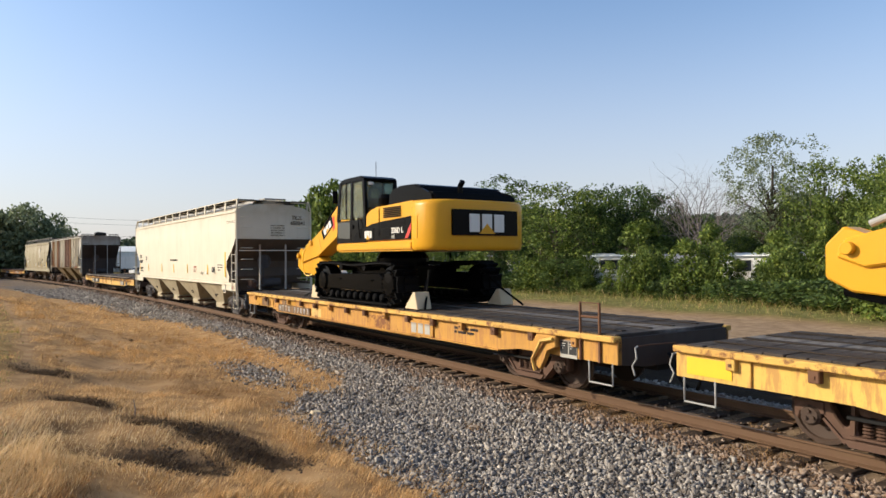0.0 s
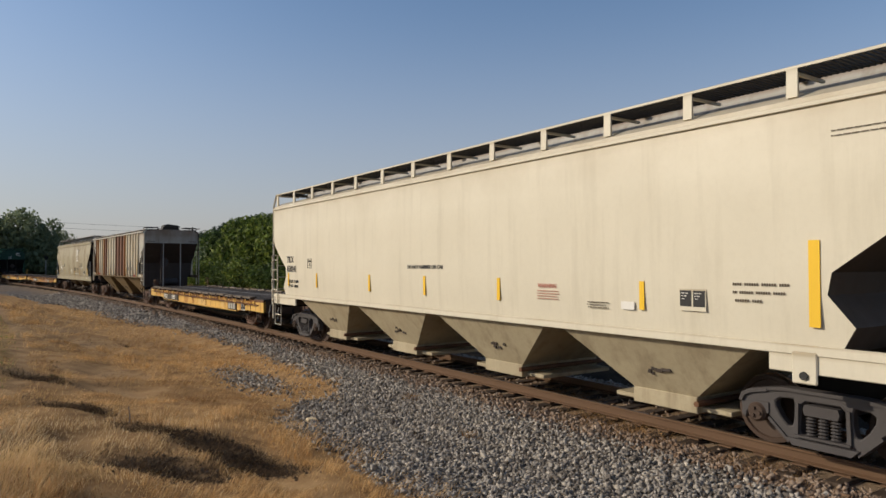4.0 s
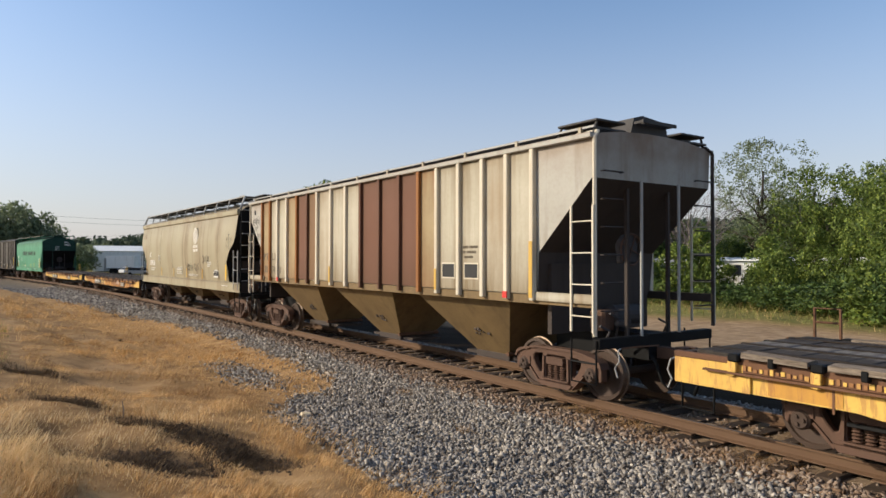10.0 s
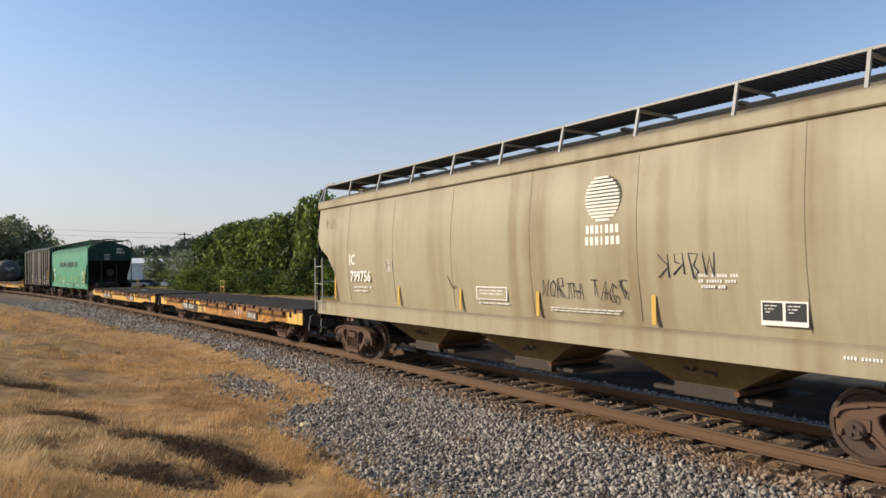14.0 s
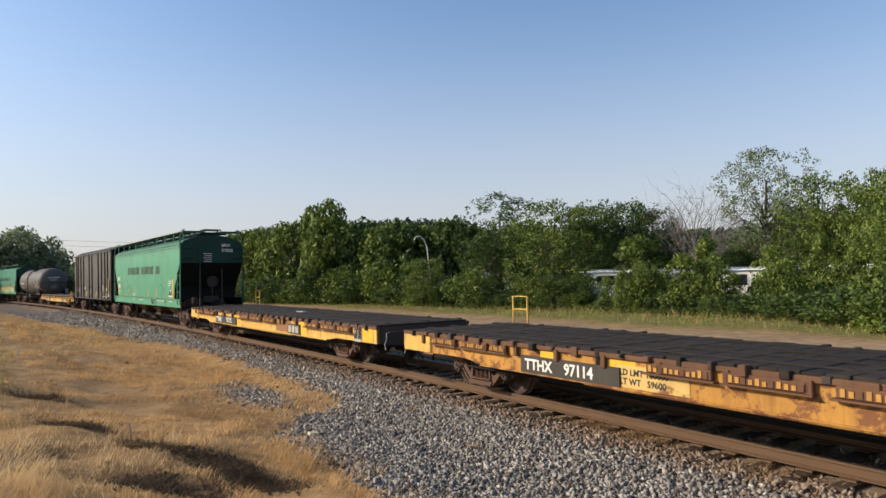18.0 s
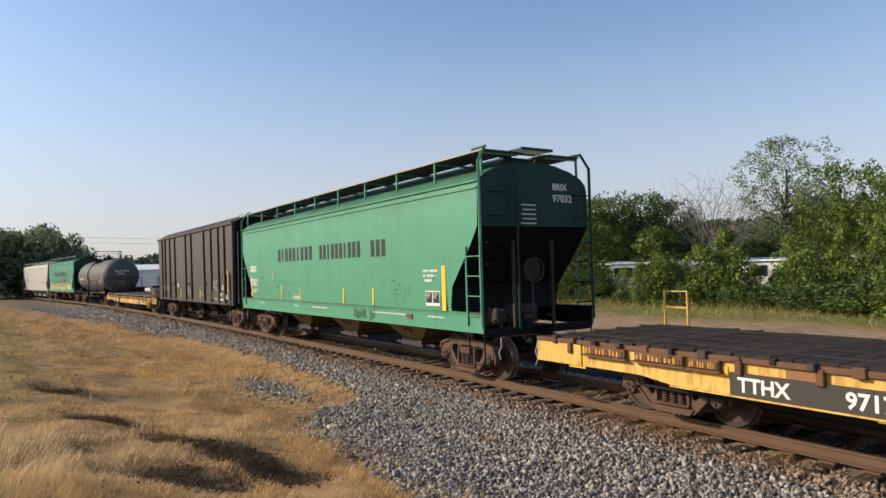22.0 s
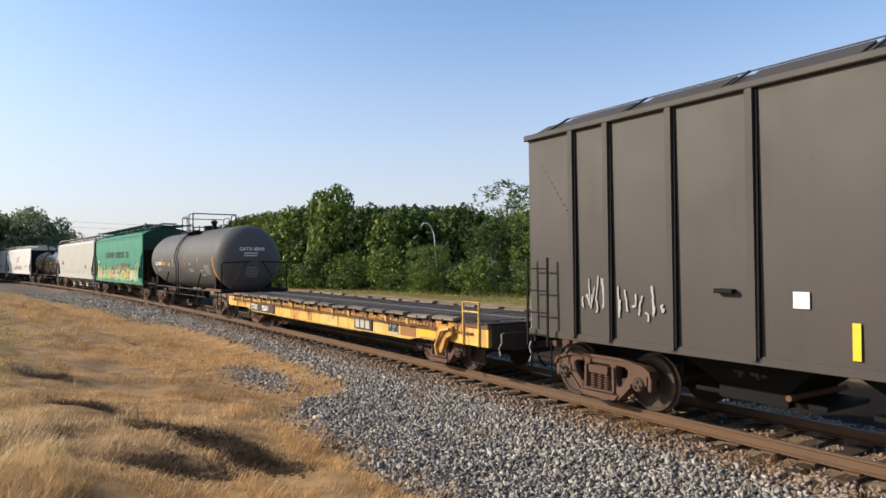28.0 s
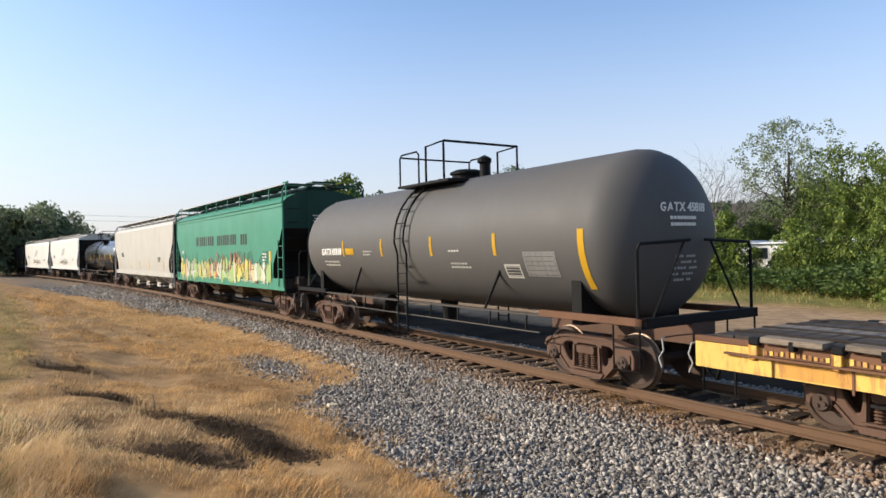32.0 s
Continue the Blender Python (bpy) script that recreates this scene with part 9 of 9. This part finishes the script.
def build_grass():
    rng = np.random.default_rng(23)
    X, Y, H = [], [], []
    # dry grass between the camera and the shoulder, in tufts
    for r0, r1, per, h in ((3.5, 9, 2000, 0.15), (9, 15, 1000, 0.145), (15, 26, 400, 0.155), (26, 50, 110, 0.19)):
        area = (r1 * r1 - r0 * r0) * math.radians(52) / 2
        n = int(area * per / 6)
        r = np.sqrt(rng.uniform(r0 * r0, r1 * r1, n))
        a = np.radians(rng.uniform(-40, 12, n))
        cx, cy = r * np.sin(a), r * np.cos(a)
        m = 6
        X.append((cx[:, None] + rng.normal(size=(n, m)) * 0.06).ravel())
        Y.append((cy[:, None] + rng.normal(size=(n, m)) * 0.06).ravel())
        hh = h * rng.uniform(0.5, 1.5, (n, 1)) * rng.uniform(0.6, 1.3, (n, m))
        H.append(hh.ravel())
    x, y, h = np.concatenate(X), np.concatenate(Y), np.concatenate(H)
    s, d = line_coords(x, y)
    edge = gravel_edge(s) - 0.35 * wobble(x, y, 1.9, 3)
    patch = np.exp(-(((s - 2.2) / 1.9) ** 2 + ((d - 4.1) / 0.55) ** 2))
    thick = 0.55 + 0.6 * wobble(x, y, 0.9, 7) + 0.3 * wobble(x, y, 2.7, 8)
    keep = (d > edge + rng.normal(size=len(x)) * 0.42) & (rng.random(len(x)) > patch * 1.2) & (rng.random(len(x)) < np.clip(thick + 0.35, 0.12, 1))
    h = h * np.clip(0.75 + 0.55 * wobble(x, y, 0.6, 9), 0.4, 1.5) * (1 + 0.3 * np.exp(-((d - 9.0 + 0.4 * wobble(x, y, 0.5, 5)) / 0.35) ** 2))
    pale = np.exp(-(((x + 5.0) / 1.6) ** 2 + ((y - 7.6) / 2.6) ** 2))
    tuft = wobble(x + 0.3 * wobble(x, y, 3.1, 2), y, 2.1, 21) + 0.6 * wobble(x, y, 4.7, 22)
    h = h * (1 + 0.6 * pale) * np.clip(0.85 + 0.6 * tuft, 0.3, 1.7)
    keep = keep & (rng.random(len(x)) < np.clip(0.75 + 0.7 * tuft + pale, 0.2, 1))
    worn, beyond = path_side(x, y)
    keep = keep & (worn > rng.uniform(0.02, 0.24, len(x)))
    green = (beyond & (worn < 3.5) & (rng.random(len(x)) < 0.35)) | ((x + 8.5) ** 2 + (y - 14.3) ** 2 < 0.2) & (rng.random(len(x)) < 0.7) | (d > 9.6 + 0.5 * wobble(x, y, 0.5, 5)) & (rng.random(len(x)) < 0.22)
    a = keep & ~green
    dip = hollow(x, y)
    brown = a & (rng.random(len(x)) < np.clip(0.12 + 1.9 * wobble(x * 0.8 + 0.5 * y, y * 0.6 - 0.4 * x, 0.9, 11) + 0.4 * wobble(x, y, 2.4, 12) + 1.6 * dip - 2.2 * pale, 0, 0.95))
    away = np.hypot(x, y)
    low = np.maximum(dip, hollow(x * (1 + 0.4 / away), y * (1 + 0.4 / away)))
    h = h * (1 - 0.7 * smooth(0.05, 0.6, low))
    bare = smooth(0.15, 0.55, hollow(x, y, 3))
    brown = brown & (rng.random(len(x)) < 1 - 0.35 * bare)
    a = a & (brown | (rng.random(len(x)) < 1 - 0.96 * bare))
    a = a & ~brown
    light = a & (rng.random(len(x)) < 1.4 * pale)
    a = a & ~light
    flow = 3.2 * wobble(x, y, 0.33, 3) + 1.5 * wobble(x, y, 0.9, 14)
    wide = rng.uniform(0.0012, 0.003, len(x)) * (1 + np.hypot(x, y) / 16)
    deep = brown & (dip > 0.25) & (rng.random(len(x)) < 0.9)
    for q, k, material, nm, lb in ((brown & ~deep, 0.85, STRAW_D, "brown_grass", "matted brown dry grass in the hollows"), (deep, 0.8, THATCH, "dark_grass", "dead thatch in trampled hollows, its colour darkened for shade"), (light, 1.05, STRAW_P, "pale_grass", "tall pale bleached grass tufts"), (a, 1.0, STRAW, "dry_grass", "fine dry golden grass in uneven tufts")):
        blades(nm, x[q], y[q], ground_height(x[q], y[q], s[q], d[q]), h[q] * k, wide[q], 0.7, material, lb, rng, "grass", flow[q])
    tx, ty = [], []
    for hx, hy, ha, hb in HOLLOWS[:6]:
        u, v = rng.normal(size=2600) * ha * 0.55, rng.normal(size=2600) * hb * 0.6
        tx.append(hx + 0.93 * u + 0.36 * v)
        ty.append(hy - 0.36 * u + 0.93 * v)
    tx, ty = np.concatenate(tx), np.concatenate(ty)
    blades("dead_stalks", tx, ty, ground_height(tx, ty), rng.uniform(0.03, 0.11, len(tx)), rng.uniform(0.002, 0.006, len(tx)), 1.1, THATCH, "broken stalks lying in trampled hollows, coloured dark for shade", rng, "grass")
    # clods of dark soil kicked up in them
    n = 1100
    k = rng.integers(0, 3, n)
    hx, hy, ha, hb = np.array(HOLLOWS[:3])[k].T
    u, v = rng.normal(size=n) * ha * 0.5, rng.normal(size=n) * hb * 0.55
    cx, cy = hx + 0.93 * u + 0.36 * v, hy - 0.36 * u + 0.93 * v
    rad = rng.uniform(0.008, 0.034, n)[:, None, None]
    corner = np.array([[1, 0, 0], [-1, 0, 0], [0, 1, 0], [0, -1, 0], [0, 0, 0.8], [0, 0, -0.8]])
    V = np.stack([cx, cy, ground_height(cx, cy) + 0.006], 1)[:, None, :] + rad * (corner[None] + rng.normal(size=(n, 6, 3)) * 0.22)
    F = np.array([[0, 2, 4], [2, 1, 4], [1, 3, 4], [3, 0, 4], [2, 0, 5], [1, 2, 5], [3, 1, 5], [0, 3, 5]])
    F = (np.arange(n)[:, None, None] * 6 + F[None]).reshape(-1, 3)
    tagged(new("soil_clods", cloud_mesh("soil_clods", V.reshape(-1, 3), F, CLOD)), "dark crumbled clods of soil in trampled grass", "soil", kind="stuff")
    b = keep & green
    blades("green_grass", x[b], y[b], ground_height(x[b], y[b], s[b], d[b]), h[b] * 0.6, rng.uniform(0.003, 0.007, b.sum()) * (1 + np.hypot(x[b], y[b]) / 18), 0.5, GREENGRASS, "short green grass patches", rng)
    # rough grass in front of the trees
    n = 90000
    s, d = rng.uniform(-25, 130, n), -rng.uniform(21, 44, n)
    x, y, _ = on_line(s, d)
    k = rng.random(n) < smooth(21, 26, -d + 1.5 * wobble(x, y, 0.4, 4)) * np.clip(0.6 + 0.5 * wobble(x, y, 0.5, 2), 0.1, 1)
    x, y, s, d = x[k], y[k], s[k], d[k]
    hh = rng.uniform(0.15, 0.5, len(x)) * np.interp(-d, [21, 26, 31], [0.4, 1.0, 2.0])
    g = rng.random(len(x)) < 0.9
    for q, m, nm, lb in ((g, WEED, "rough_grass", "yellow-green weeds and rough grass below the trees"), (~g, STRAW, "straw_grass", "dry straw-coloured grass below the trees")):
        blades(nm, x[q], y[q], ground_height(x[q], y[q], s[q], d[q]), hh[q], rng.uniform(0.006, 0.014, q.sum()), 0.8, m, lb, rng)
    # dry weeds between and beside the rails
    X, Y = [], []
    for s0, d0, r, m in ((-7.3, 1.15, 0.35, 260), (-6.2, 1.0, 0.3, 200), (-5.2, 0.5, 0.3, 120), (-8.6, 0.3, 0.4, 160), (-4.3, -0.2, 0.4, 160), (-1.6, 0.3, 0.4, 120), (1.5, 0.4, 0.5, 140), (5, 0.1, 0.7, 160), (9, 0.4, 0.8, 160), (-9.5, 1.3, 0.3, 160), (14, 0.2, 1.0, 160), (3.2, 1.3, 0.4, 80), (-2.5, 2.4, 0.15, 60), (-5.4, 3.0, 0.12, 50)):
        m = int(2.5 * m)
        ss, dd = s0 + rng.normal(size=m) * r, d0 + rng.normal(size=m) * r * 0.5
        x, y, _ = on_line(ss, dd)
        X.append(x); Y.append(y)
    x, y = np.concatenate(X), np.concatenate(Y)
    blades("track_weeds", x, y, ground_height(x, y), rng.uniform(0.04, 0.17, len(x)), rng.uniform(0.0015, 0.004, len(x)), 0.9, STRAW_D, "dry brown weeds growing between the rails", rng, "weeds")


build_grass()


def loose_bits():
    bm = bmesh.new()
    box(bm, -0.1, 0.1, -0.07, 0.07, 0, 0.08)
    o = part("flat_stone", bevelled(bm, 0.02), LUMBER)
    o.matrix_basis = pose(-2.35, 12.3, ground_at(-2.35, 12.3), 8, 5, 30)
    tagged(o, "pale sandy block lying on the gravel", "stone")
    bm = bmesh.new()
    taper(bm, [(0, 0, -0.1), (0.01, 0, 0.1), (-0.02, 0.01, 0.24)], 0.012, 0.006, 5)
    o = part("stick", bm, BARE)
    o.matrix_basis = pose(-4.75, 10.3, ground_at(-4.75, 10.3))
    tagged(o, "short grey dead stick standing in dry grass", "stick")


loose_bits()
# ---- track ----
def build_track():
    tk = new("track")
    tagged(tk, "single railway track with rusty rails on weathered timber ties", "railway track", kind="structure")
    s = np.arange(-45, 200, 1.0)
    for m in (-1, 1):
        bm = bmesh.new()
        prof = [(-0.07, -0.165), (0.07, -0.165), (0.07, -0.15), (0.012, -0.13), (0.012, -0.04), (0.036, -0.03), (0.036, -0.004), (0.03, 0.0), (-0.03, 0.0), (-0.036, -0.004), (-0.036, -0.03), (-0.012, -0.04), (-0.012, -0.13), (-0.07, -0.15)]
        last = None
        for q in s:
            ring = []
            for o, z in prof:
                x, y, a = on_line(q, m * 0.7535 + o)
                ring.append(bm.verts.new((x, y, z)))
            if last:
                for k in range(len(prof)):
                    f = bm.faces.new((last[k], last[(k + 1) % len(prof)], ring[(k + 1) % len(prof)], ring[k]))
                    f.material_index = 1 if k == 7 else 0
            last = ring
        r = part("rail", bm, RAILM, tk, "rusty steel rail")
        r.data.materials.append(POLISH)
    bm = bmesh.new()
    box(bm, -0.115, 0.115, -1.3, 1.3, -0.36, -0.175)
    bevelled(bm, 0.015)
    tie = part("tie", bm, TIE, tk)
    pl = part("tie_plate", one_box(-0.1, 0.1, -0.17, 0.17, -0.176, -0.155), RAILM, tk)
    rnd = random.Random(5)
    n = 0
    q = -14.0
    while q < 150:
        x, y, a = on_line(q + rnd.uniform(-0.03, 0.03), rnd.uniform(-0.08, 0.08))
        # the tie's length lies across the line
        m = pose(x, y, rnd.uniform(-0.02, 0.0), 0, 0, math.degrees(a) + 90 + rnd.uniform(-1.5, 1.5))
        o = tie if n == 0 else again(tie)
        o.matrix_basis = m
        if q < 45:
            for k in (-1, 1):
                xx, yy, a = on_line(q, k * 0.7535)
                p = pl if n == 0 and k < 0 else again(pl)
                p.matrix_basis = pose(xx, yy, 0, 0, 0, math.degrees(a) + 90)
        n += 1
        q += 0.53
    return tk


build_track()
# ---- what moves ----
def motions():
    half = [k * 0.5 for k in range(65)]
    tenth = [k * 0.1 for k in range(321)]
    for car, (ca, cb), trucks, r in TRAIN:
        rows, swing = [], ([], [])
        for t in half:
            sa, sb = ca - train_place(t), cb - train_place(t)
            xa, ya, ha = on_line(sa)
            xb, yb, hb = on_line(sb)
            h = math.degrees(math.atan2(yb - ya, xb - xa))
            rows.append((t, pose((xa + xb) / 2, (ya + yb) / 2, 0, 0, 0, h)))
            for k, a in enumerate((ha, hb)):
                swing[k].append((math.degrees(a) + 90) - h)
        walk(car, rows)
        for thing, host, m in RIDERS:
            if host is car:
                walk(thing, [(t, c @ m) for t, c in rows])
        for k, (tr, wheels) in enumerate(trucks):
            x = (-1, 1)[k] * (cb - ca) / 2
            walk(tr, [(t, pose(x, 0, 0, 0, 0, g)) for t, g in list(zip(half, swing[k]))[::2]])
            if ca > 130:
                continue
            for w, wx in wheels:
                walk(w, [(t, pose(wx, 0, r, 0, -math.degrees(train_place(t) / r), 0)) for t in tenth])


motions()
